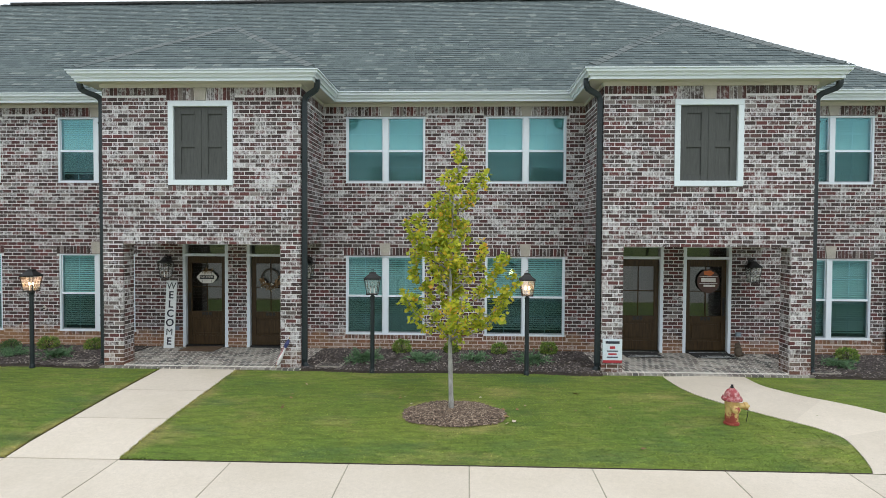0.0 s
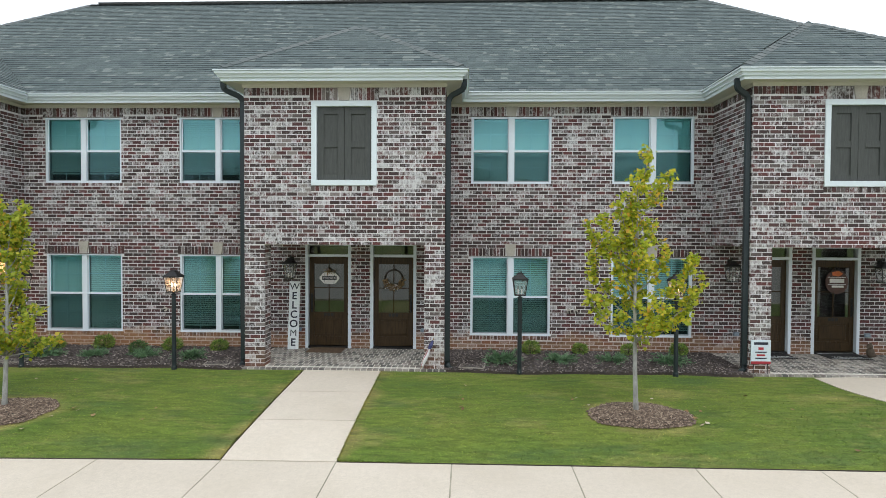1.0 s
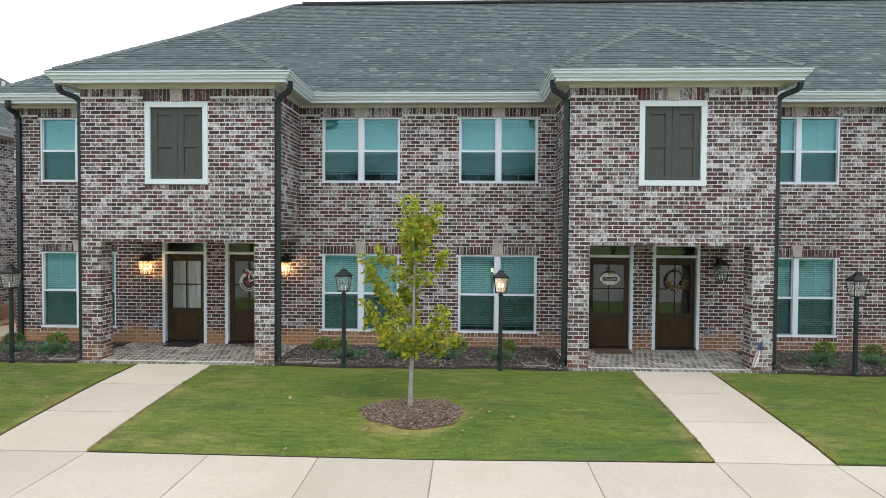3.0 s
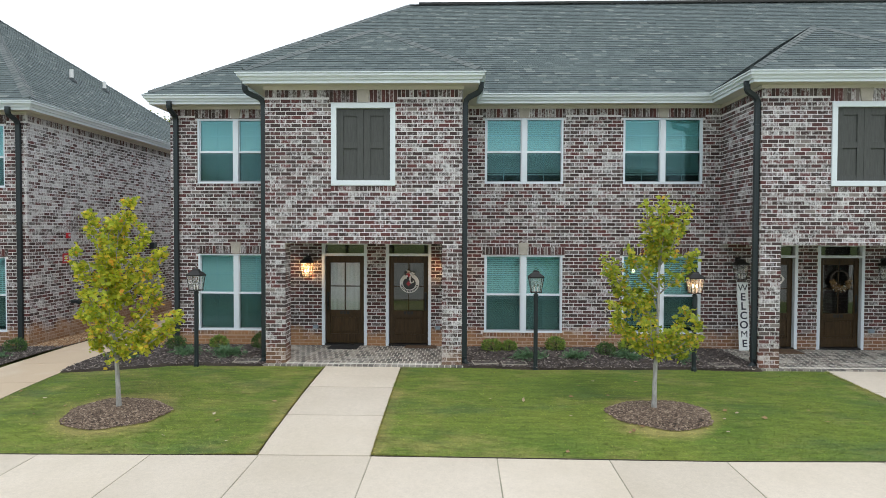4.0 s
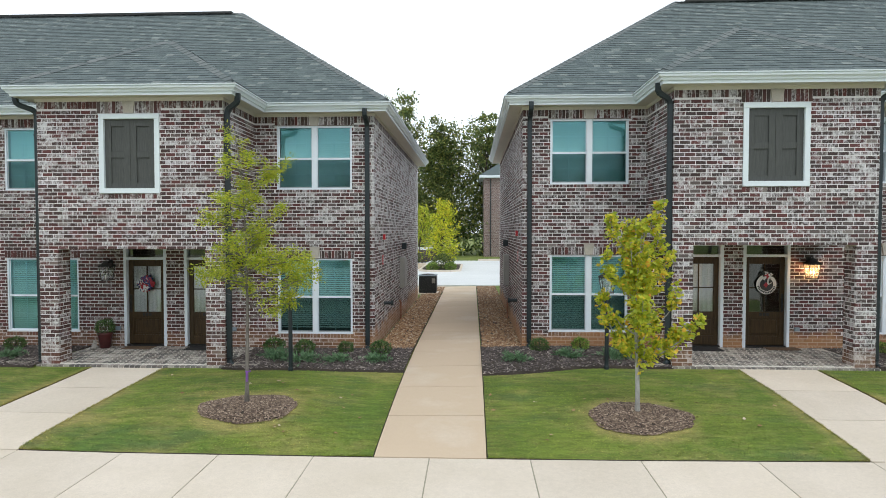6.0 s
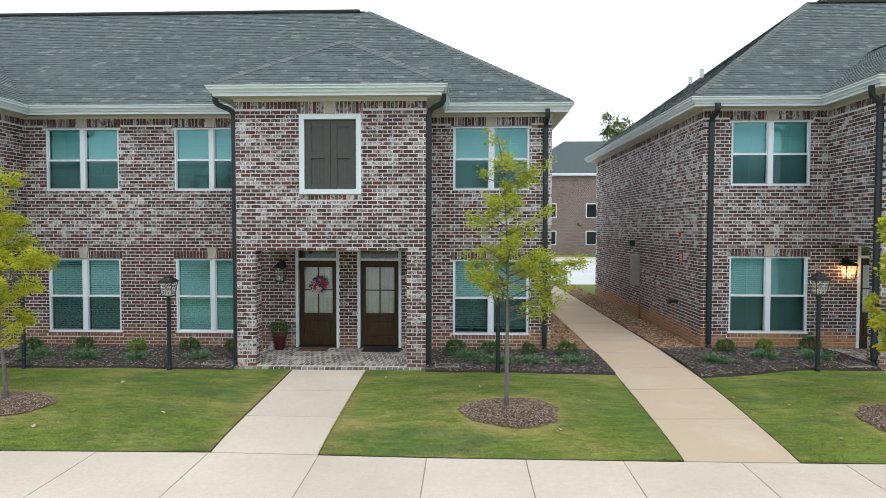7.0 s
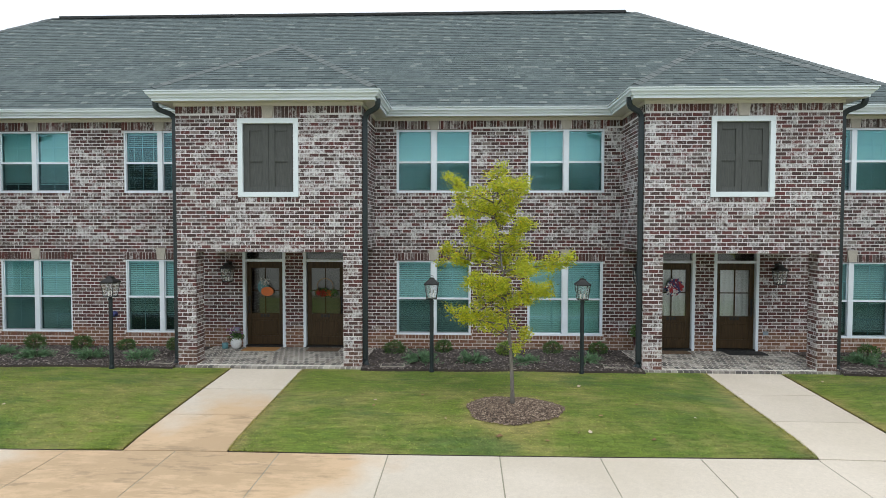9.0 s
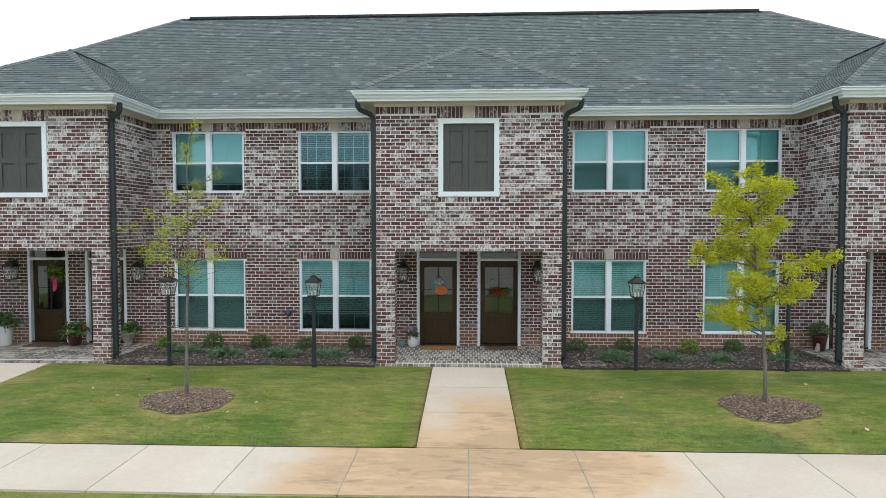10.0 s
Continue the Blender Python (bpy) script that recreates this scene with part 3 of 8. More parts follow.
def wall_grid(name, u0, u1, z0, z1, holes, y0, y1):
    """A wall along x with rectangular openings, as one closed mesh."""
    us = sorted({u0, u1, *(h for a, b, _, _ in holes for h in (a, b) if u0 < h < u1)})
    zs = sorted({z0, z1, *(h for _, _, c, d in holes for h in (c, d) if z0 < h < z1)})
    n, m = len(us), len(zs)
    verts = [(u, y, z) for y in (y0, y1) for z in zs for u in us]
    full = lambda i, j: 0 <= i < n - 1 and 0 <= j < m - 1 and not any(a < (us[i] + us[i + 1]) / 2 < b and c < (zs[j] + zs[j + 1]) / 2 < d for a, b, c, d in holes)
    at = lambda i, j, k: k * n * m + j * n + i
    faces = []
    for j in range(m - 1):
        for i in range(n - 1):
            if not full(i, j):
                continue
            faces += [(at(i, j, 0), at(i + 1, j, 0), at(i + 1, j + 1, 0), at(i, j + 1, 0)), (at(i, j + 1, 1), at(i + 1, j + 1, 1), at(i + 1, j, 1), at(i, j, 1))]
            if not full(i - 1, j):
                faces.append((at(i, j, 0), at(i, j + 1, 0), at(i, j + 1, 1), at(i, j, 1)))
            if not full(i + 1, j):
                faces.append((at(i + 1, j + 1, 0), at(i + 1, j, 0), at(i + 1, j, 1), at(i + 1, j + 1, 1)))
            if not full(i, j - 1):
                faces.append((at(i + 1, j, 0), at(i, j, 0), at(i, j, 1), at(i + 1, j, 1)))
            if not full(i, j + 1):
                faces.append((at(i, j + 1, 0), at(i + 1, j + 1, 0), at(i + 1, j + 1, 1), at(i, j + 1, 1)))
    return mesh_of(name, verts, faces)


house = base("townhouse", Matrix.Identity(4), "two-storey brick townhouse block with lime-washed bays and grey hip roof", "townhouse", "townhouses")

# front wall
front_holes = []
for w in WIN:
    front_holes += [(w - WHALF, w + WHALF, *UP), (w - WHALF, w + WHALF, *LOW)]
door_holes = [(b + d - 0.535, b + d + 0.535, 0.0, 2.45) for b in BAYS for d in DOORS]
SILL_H, LOW_SILL, LINT_H = 0.075, 0.1, 0.188
dress = []          # sills, lintels and the band under the eaves
cut_only = []
for w in WIN:
    for z0, z1 in (UP, LOW):
        sh = SILL_H if z0 > 2 else LOW_SILL
        dress += upright(w - WHALF - 0.03, w + WHALF + 0.03, z0 - sh, z0)
        cut_only.append((w - WHALF - 0.03, w + WHALF + 0.03, z0 - sh, z0))
    dress += upright(w - WHALF - 0.05, w + WHALF + 0.05, LOW[1] + 0.005, LOW[1] + LINT_H, gap=(w - 0.115, w + 0.115))
    cut_only.append((w - WHALF - 0.05, w + WHALF + 0.05, LOW[1], LOW[1] + LINT_H))
bay_cut = [(b - BAY + 0.06, b + BAY - 0.06, BEAM + 0.1, 6.0) for b in BAYS]
spans, at = [], -HALF
for b in BAYS:
    spans.append((at, b - BAY + 0.02))
    at = b + BAY - 0.02
spans.append((at, HALF))
for a, c in spans:
    for w in sorted(w for w in WIN if a < w < c):
        dress += upright(a, w - WHALF - 0.05, SOLD, TOP) + upright(w - WHALF - 0.05, w + WHALF + 0.05, UP[1] + 0.014, TOP, gap=(w - 0.13, w + 0.13))
        cut_only.append((w - WHALF - 0.05, w + WHALF + 0.05, UP[1], 6.0))
        a = w + WHALF + 0.05
    dress += upright(a, c, SOLD, TOP)
wall = link_mesh("wall_front", wall_grid("wall_front", -HALF + 0.004, HALF - 0.004, -0.4, TOP, front_holes + door_holes, 0.004, 0.26), M_MORTAR, house, "brown and lime-washed brick front wall")
front = stack(field(-HALF, HALF, -0.2, SOLD - 0.006, front_holes + door_holes + cut_only + bay_cut), "y", 0.0, -1)
front += stack(dress, "y", -0.004, -1)
lay_bricks(wall, front, lambda b: 2.3 < b[0] < 7.9 and 2.5 < b[4] < 3.4)

# side and back walls
for sx, label in ((-1, "west"), (1, "east")):
    w = link_mesh("wall_" + label, cubes("wall_side", [(min(sx * (HALF - 0.0012), sx * (HALF - 0.25)), max(sx * (HALF - 0.0012), sx * (HALF - 0.25)), 0.26, DEEP - 0.25, -0.4, TOP)]), M_MORTAR, house, "long side wall of brown brick")
    rows = field(0.055, DEEP, -0.2, SOLD - 0.006, shift=0.055) + upright(0.055, DEEP, SOLD, TOP)
    lay_bricks(w, stack(rows, "x", sx * HALF, sx, uneven=0.0004), lambda b: 0 < b[2] < 3.0 and 1.0 < b[4] < 2.6, most=120)
link_mesh("wall_back", cubes("wall_back", [(-HALF, HALF, DEEP - 0.25, DEEP, -0.4, TOP)]), M_MORTAR, house)
link_mesh("floor_slab", cubes("floor_slab", [(-HALF + 0.25, HALF - 0.25, 0.26, DEEP - 0.25, -0.2, 0.02), (-HALF + 0.25, HALF - 0.25, 0.26, DEEP - 0.25, 2.75, 3.05)]), M_ROOM_DIM, house)
link_mesh("inner_wall", cubes("inner_wall", [(-HALF + 0.25, HALF - 0.25, 3.2, 3.3, 0.02, 5.6)] + [(b - 0.06, b + 0.06, 0.26, 3.2, 0.02, 5.6) for b in (-S, 0.0, S, -S / 2, S / 2)]), M_ROOM_DIM, house)

# cast stone keystones
def keystone(z0, z1, w0, w1, y0):
    v = [(-w0, y0, z0), (w0, y0, z0), (w1, y0, z1), (-w1, y0, z1), (-w0, 0.03, z0), (w0, 0.03, z0), (w1, 0.03, z1), (-w1, 0.03, z1)]
    return mesh_of("keystone", v, [(0, 1, 2, 3), (7, 6, 5, 4), (0, 4, 5, 1), (1, 5, 6, 2), (2, 6, 7, 3), (3, 7, 4, 0)])


KEY_LOW, KEY_UP = keystone(LOW[1] + 0.004, LOW[1] + 0.285, 0.085, 0.125, -0.035), keystone(UP[1] + 0.004, TOP, 0.09, 0.135, -0.03)
LINTEL = cubes("lintel", [(-WHALF - 0.05, WHALF + 0.05, -0.001, 0.05, 0.0, 0.012)])
for w in WIN:
    for z in (UP[1] + 0.001, LOW[1] - 0.006):
        link_mesh("lintel", LINTEL, M_LINTEL, wall, "thin dark steel lintel", m=pose(w, 0, z))
    link_mesh("keystone", KEY_LOW, M_STONE, wall, "pale cast stone keystone", m=pose(w, 0, 0))
    link_mesh("keystone", KEY_UP, M_STONE, wall, "pale cast stone keystone", m=pose(w, 0, 0))

# windows: twin single-hung, half screens, blinds
def slats(w, z0, z1, drop, tilt):
    n = int((z1 - drop - z0) / 0.048)
    verts, faces = [], []
    for i in range(n):
        z = z1 - 0.05 - i * 0.048
        h, d = 0.025 * math.sin(tilt), 0.025 * math.cos(tilt)
        k = len(verts)
        verts += [(-w, -d, z - h), (w, -d, z - h), (w, d, z + h), (-w, d, z + h), (-w, -d, z - h + 0.003), (w, -d, z - h + 0.003), (w, d, z + h + 0.003), (-w, d, z + h + 0.003)]
        faces += [tuple(k + j for j in f) for f in CUBE_F]
    for x0, x1, y0, y1, a, b in ((-w, w, -0.03, 0.03, z1 - 0.04, z1), (-w, w, -0.026, 0.026, z1 - 0.07 - n * 0.048, z1 - 0.045 - n * 0.048), (-w * 0.62, -w * 0.6, -0.028, -0.026, z1 - n * 0.048, z1), (w * 0.6, w * 0.62, -0.028, -0.026, z1 - n * 0.048, z1)):
        k = len(verts)
        verts += [(x0, y0, a), (x1, y0, a), (x1, y1, a), (x0, y1, a), (x0, y0, b), (x1, y0, b), (x1, y1, b), (x0, y1, b)]
        faces += [tuple(k + j for j in f) for f in CUBE_F]
    return mesh_of("blind", verts, faces)


def sheet_glass(x0, x1, y, z0, z1):
    """A glass sheet 4 mm thick whose outer face alone mirrors."""
    me = cubes("pane", [(x0, x1, y, y + 0.004, z0, z1)])
    me.materials.append(M_PANE)
    me.materials.append(M_CLEAR)
    for f in me.polygons:
        f.material_index = 0 if f.normal.y < -0.5 else 1
    return me


def window_set(z0, z1):
    """Meshes of one window size, each about x = 0."""
    f, mull, mid = 0.042, 0.062, (z0 + z1) / 2 - 0.02
    frame = boxed((-WHALF, WHALF, 0.012, 0.1, z1 - f, z1), (-WHALF, WHALF, 0.008, 0.1, z0, z0 + f), (-WHALF, -WHALF + f, 0.012, 0.1, z0 + f, z1 - f),
                  (WHALF - f, WHALF, 0.012, 0.1, z0 + f, z1 - f), (-mull, mull, 0.006, 0.1, z0 + f, z1 - f), bevel=0.004)
    me_f = bpy.data.meshes.new("window_frame")
    frame.to_mesh(me_f), frame.free()
    a, b = mull, WHALF - f
    c, half = (a + b) / 2, (b - a) / 2
    r = 0.024
    sash = boxed((-half, half, 0.03, 0.08, mid - r, mid + r), (-half, -half + 0.02, 0.05, 0.085, z0 + f, z1 - f), (half - 0.02, half, 0.05, 0.085, z0 + f, z1 - f), (-half, half, 0.05, 0.085, z0 + f, z0 + f + 0.025), bevel=0.003)
    me_s = bpy.data.meshes.new("sash")
    sash.to_mesh(me_s), sash.free()
    grid = [(-0.008, 0.008, 0.074, 0.08, mid + r, z1 - f), (-half, half, 0.075, 0.081, (mid + z1) / 2 - 0.012, (mid + z1) / 2 + 0.004), (-0.008, 0.008, 0.084, 0.09, z0 + f, mid - r), (-half, half, 0.085, 0.091, (mid + z0) / 2 - 0.006, (mid + z0) / 2 + 0.01)]
    return dict(frame=me_f, sash=me_s, grid=cubes("muntin", grid), c=c, half=half,
                up=sheet_glass(-half + 0.02, half - 0.02, 0.062, mid + r, z1 - f), low=sheet_glass(-half + 0.02, half - 0.02, 0.07, z0 + f + 0.025, mid - r),
                screen=mesh_of("screen", [(-half + 0.012, 0.036, z0 + f), (half - 0.012, 0.036, z0 + f), (half - 0.012, 0.036, mid - r), (-half + 0.012, 0.036, mid - r)], [(0, 1, 2, 3)]),
                blind=[slats(half - 0.005, z0 + f, z1 - f, d, t + 0.16 if z0 < 2 else t + 0.6) for d, t in ((0.0, 0.58), (0.13, 0.52), (0.0, 0.66), (0.22, 0.55))] + [slats(half - 0.005, z0 + f, z1 - f, 0.0, 0.06), slats(half - 0.005, z0 + f, z1 - f, 0.47, 0.7)])


SETS = [window_set(*UP), window_set(*LOW)]
wr = random.Random(21)
for w in WIN:
    for ws in SETS:
        win = base("window", pose(w, 0, 0), "white vinyl twin window with blinds and half screens", "window")
        win.parent = house
        del win["category"]
        link_mesh("window_frame", ws["frame"], M_VINYL, win)
        style = wr.choice((0, 0, 1, 2, 1, 3))
        for s in (-1, 1):
            m = pose(s * ws["c"], 0, 0)
            link_mesh("sash", ws["sash"], M_VINYL, win, m=m)
            link_mesh("muntin", ws["grid"], M_VINYL, win, m=m)
            link_mesh("pane", ws["up"], None, win, m=m).visible_shadow = False
            link_mesh("pane", ws["low"], None, win, m=m).visible_shadow = False
            link_mesh("screen", ws["screen"], M_SCREEN, win, "dark insect screen", m=m)
            link_mesh("blind", ws["blind"][style], M_BLIND, win, "white slatted blind", m=m @ pose(0, 0.16, 0))

# bays over the porches
def quoin_side(b, s):
    """Side wall of a bay above the porch opening."""
    rows = field(OUT + 0.055, 0.0, BEAM, SOLD - 0.006, shift=OUT + 0.055) + upright(OUT + 0.055, 0.0, SOLD, TOP)
    return stack(rows, "x", b + s * BAY, s)


SH = (-0.657, 0.657, 3.662, 5.342)
KEY_BAY = keystone(SH[3] + 0.008, TOP, 0.1, 0.135, -0.03)
for b in BAYS:
    hole = [(b + SH[0], b + SH[1], SH[2], SH[3])]
    bay = link_mesh("bay_wall", wall_grid("bay_wall", b - BAY + 0.004, b + BAY - 0.004, BEAM + 0.004, TOP, hole, OUT + 0.004, OUT + 0.24), M_MORTAR, house, "projecting brick bay with drifts of lime wash")
    for s in (-1, 1):
        cheek = link_mesh("bay_side", cubes("bay_side", [(min(b + s * (BAY - 0.004), b + s * (BAY - 0.24)), max(b + s * (BAY - 0.004), b + s * (BAY - 0.24)), OUT + 0.24, 0.004, BEAM + 0.004, TOP)]), M_MORTAR, house, "brick side of the bay")
        lay_bricks(cheek, quoin_side(b, s))
    rows = field(b - BAY, b + BAY, BEAM, SOLD - 0.006, [(b + SH[0], b + SH[1], SH[2] - 0.118, SH[3]), (b + SH[0] - 0.04, b + SH[1] + 0.04, SH[3], 6.0)], shift=b - BAY)
    band = upright(b - BAY, b + SH[0] - 0.04, SOLD, TOP) + upright(b + SH[0] - 0.04, b + SH[1] + 0.04, SH[3] + 0.008, TOP, gap=(b - 0.13, b + 0.13)) + upright(b + SH[1] + 0.04, b + BAY, SOLD, TOP)
    sill = upright(b + SH[0] - 0.01, b + SH[1] + 0.01, SH[2] - 0.118, SH[2])
    boxes = stack(rows, "y", OUT, -1) + stack(band + sill, "y", OUT - 0.004, -1)
    lay_bricks(bay, boxes, lambda q: q[2] < OUT + 0.02 and q[4] < 3.62 and q[5] - q[4] < 0.1)
    link_mesh("keystone", KEY_BAY, M_STONE, bay, "pale cast stone keystone", m=pose(b, OUT, 0))
    # blind opening with board shutters
    sh = base("shutter", pose(b, OUT, 0), "dark brown board shutters in a white frame", "")
    sh.parent = house
    x0, x1, z0, z1, t = SH[0], SH[1], SH[2], SH[3], 0.108
    part("shutter_frame", boxed((x0, x1, -0.03, 0.1, z1 - t, z1), (x0, x1, -0.03, 0.1, z0, z0 + t), (x0, x0 + t, -0.028, 0.1, z0 + t, z1 - t), (x1 - t, x1, -0.028, 0.1, z0 + t, z1 - t), bevel=0.005), M_TRIM, sh, "white flat frame")
    a, c, lo, hi = x0 + t, x1 - t, z0 + t, z1 - t
    mid = (lo + hi) / 2 - 0.015
    part("board", boxed((a, c, 0.06, 0.1, lo, hi)), M_SHUTTER, sh)
    for s in (-1, 1):
        p, q = (a, -0.002) if s < 0 else (0.002, c)
        part("shutter_leaf", boxed((p, p + 0.133, 0.034, 0.06, lo, hi), (q - 0.133, q, 0.034, 0.06, lo, hi), (p + 0.133, q - 0.133, 0.036, 0.06, hi - 0.15, hi), (p + 0.133, q - 0.133, 0.036, 0.06, lo, lo + 0.12), (p + 0.133, q - 0.133, 0.036, 0.06, mid - 0.065, mid + 0.065), bevel=0.003), M_SHUTTER, sh)
    # porch piers
    for s in (-1, 1):
        x0, x1 = (b - BAY, b - BAY + 0.41) if s < 0 else (b + BAY - 0.41, b + BAY)
        y0, y1 = OUT, OUT + 0.41
        pier = link_mesh("pier", cubes("pier", [(x0 + 0.004, x1 - 0.004, y0 + 0.004, y1 - 0.004, -0.4, BEAM)]), M_MORTAR, house, "square brick porch pier")
        rows = stack(field(x0, x1, -0.2, BEAM, shift=x0), "y", y0, -1) + stack(field(x0, x1, -0.2, BEAM, shift=x0 + 0.1), "y", y1, 1)
        rows += stack(field(y0 + 0.052, y1 - 0.052, -0.2, BEAM, shift=y0 + 0.05), "x", x0, -1) + stack(field(y0 + 0.052, y1 - 0.052, -0.2, BEAM, shift=y0 + 0.05), "x", x1, 1)
        lay_bricks(pier, rows, lambda q: q[2] < OUT + 0.01, most=80)
    link_mesh("porch_ceiling", cubes("porch_ceiling", [(b - BAY + 0.25, b + BAY - 0.25, OUT + 0.25, 0.0, BEAM + 0.06, BEAM + 0.1), (b - BAY + 0.012, b + BAY - 0.012, OUT + 0.012, OUT + 0.25, BEAM - 0.004, BEAM + 0.003)]), M_SOFFIT, house, "cream boarded porch ceiling")
    # porch floor of clay pavers
    floor = link_mesh("porch_floor", cubes("porch_floor", [(b - BAY + 0.42, b + BAY - 0.42, OUT - 0.012, 0.0, -0.3, 0.027), (b - BAY - 0.03, b + BAY + 0.03, OUT + 0.42, 0.0, -0.3, 0.0265), (b - BAY - 0.03, b + BAY + 0.03, OUT - 0.125, OUT - 0.012, -0.3, 0.008)]), M_GROUT, house, "porch floor of worn clay pavers")
    pav = []
    k = 0
    y = OUT - 0.02
    while y < -0.05:
        x = b - BAY - 0.02 + (0.06 if k % 2 else 0.0)
        while x < b + BAY - 0.02:
            inside = abs(x + 0.06 - b) < BAY - 0.45
            if inside or y > OUT + 0.41:
                h = rng.uniform(-0.0025, 0.0025)
                j = [rng.uniform(0.009, 0.016) for _ in range(4)]
                pav.append((x + j[0], x + 0.12 - j[1], y + j[2] + 0.003, min(y + 0.23 - j[3] - 0.003, -0.003), -0.02, 0.031 + h))
            x += 0.12
        y += 0.23
        k += 1
    x = b - BAY - 0.02
    while x < b + BAY - 0.05:
        pav.append((x + 0.01, x + 0.11, OUT - 0.14, OUT - 0.035, -0.2, 0.012))
        x += 0.12
    lay_bricks(floor, pav, lambda q: q[2] < -0.9, name="paver", material=M_PAVER, most=200)

# doors
def door_glass(x0, x1, y, z0, z1):
    me = sheet_glass(x0, x1, y, z0, z1)
    me.materials[0] = M_DOORGLASS
    return me


def door_set():
    w, z0, z1 = 0.457, 0.075, 2.145
    g0, g1, gm = 0.86, 1.99, 1.43
    st = 0.105
    leaf = boxed((-w, -w + st, 0.09, 0.135, z0, z1), (w - st, w, 0.09, 0.135, z0, z1), (-w + st, w - st, 0.09, 0.135, g1, z1), (-w + st, w - st, 0.09, 0.135, z0, 0.29), (-w + st, w - st, 0.09, 0.135, 0.72, g0),
                 (-0.012, 0.012, 0.094, 0.13, g0, g1), (-w + st, w - st, 0.095, 0.129, gm - 0.012, gm + 0.012), bevel=0.004)
    block(leaf, -w + st, w - st, 0.112, 0.125, 0.29, 0.72)
    block(leaf, -w + st + 0.05, w - st - 0.05, 0.1, 0.114, 0.34, 0.67, bevel=0.01)
    me = bpy.data.meshes.new("leaf")
    leaf.to_mesh(me), leaf.free()
    case = boxed((-0.535, -0.466, -0.012, 0.15, 0.03, 2.45), (0.466, 0.535, -0.012, 0.15, 0.03, 2.45), (-0.466, 0.466, -0.008, 0.15, 2.155, 2.215), (-0.466, 0.466, -0.01, 0.15, 2.42, 2.45), bevel=0.004)
    me2 = bpy.data.meshes.new("casing")
    case.to_mesh(me2), case.free()
    hd = boxed((-0.022, 0.022, 0.078, 0.09, 0.86, 1.2), (-0.03, 0.03, 0.07, 0.09, 1.2, 1.29), bevel=0.003)
    tube([(0, 0.08, 0.89), (0, 0.035, 0.93), (0, 0.03, 1.03), (0, 0.045, 1.12), (0, 0.08, 1.15)], 0.011, 8, hd)
    me3 = bpy.data.meshes.new("door_handle")
    hd.to_mesh(me3), hd.free()
    panes = [door_glass(x0, x1, 0.11, a, c) for x0, x1 in ((-w + st, -0.012), (0.012, w - st)) for a, c in ((g0, gm - 0.012), (gm + 0.012, g1))]
    return me, me2, me3, panes, door_glass(-0.466, 0.466, 0.09, 2.215, 2.42), cubes("threshold", [(-0.466, 0.466, -0.02, 0.15, 0.03, 0.068)]), cubes("number_bar", [(-0.115 + 0.08 * i, -0.055 + 0.08 * i, 0.084, 0.09, 0.765, 0.84) for i in range(3)])


LEAF, CASE, HANDLE, DPANES, TPANE, THRESH, NUMBAR = door_set()
for b in BAYS:
    for d in DOORS:
        door = base("door", pose(b + d, 0, 0), "closed dark walnut front door with four lights", "")
        door.parent = house
        link_mesh("leaf", LEAF, M_DOOR, door)
        link_mesh("casing", CASE, M_VINYL, door, "white door casing with transom bar")
        link_mesh("door_handle", HANDLE, M_BLACK, door, "black handle set", m=pose((-0.4 if d < 0 else 0.4), 0, 0))
        link_mesh("threshold", THRESH, M_BLACK, door)
        link_mesh("number_bar", NUMBAR, M_BLACK, door)
        for p in DPANES + [TPANE]:
            link_mesh("pane", p, None, door).visible_shadow = False

# eaves: frieze, soffit, fascia, gutter
outline = [(HALF, DEEP), (HALF, 0.0)]
for b in reversed(BAYS):
    outline += [(b + BAY, 0.0), (b + BAY, OUT), (b - BAY, OUT), (b - BAY, 0.0)]
outline += [(-HALF, 0.0), (-HALF, DEEP)]
outline = outline[::-1]
EAVE = 5.862
link_mesh("frieze", sweep("frieze", outline, [(0.002, TOP - 0.012), (0.03, TOP - 0.012), (0.03, 5.7), (0.002, 5.7)], True), M_SOFFIT, house, "cream frieze board")
link_mesh("soffit", sweep("soffit", outline, [(0.004, 5.672), (0.33, 5.672), (0.33, 5.695), (0.004, 5.695)], True), M_SOFFIT, house, "cream soffit")
link_mesh("fascia", sweep("fascia", outline, [(0.315, 5.66), (0.34, 5.66), (0.34, 5.85), (0.315, 5.85)], True), M_TRIM, house, "white fascia board")
link_mesh("gutter", sweep("gutter", outline, [(0.342, 5.724), (0.376, 5.724), (0.384, 5.75), (0.408, 5.778), (0.43, 5.79), (0.437, 5.828), (0.427, 5.837), (0.457, 5.842), (0.459, 5.864), (0.44, 5.868), (0.42, 5.832), (0.4, 5.79), (0.372, 5.745), (0.342, 5.745)], True), M_TRIM, house, "white rolled-edge gutter")

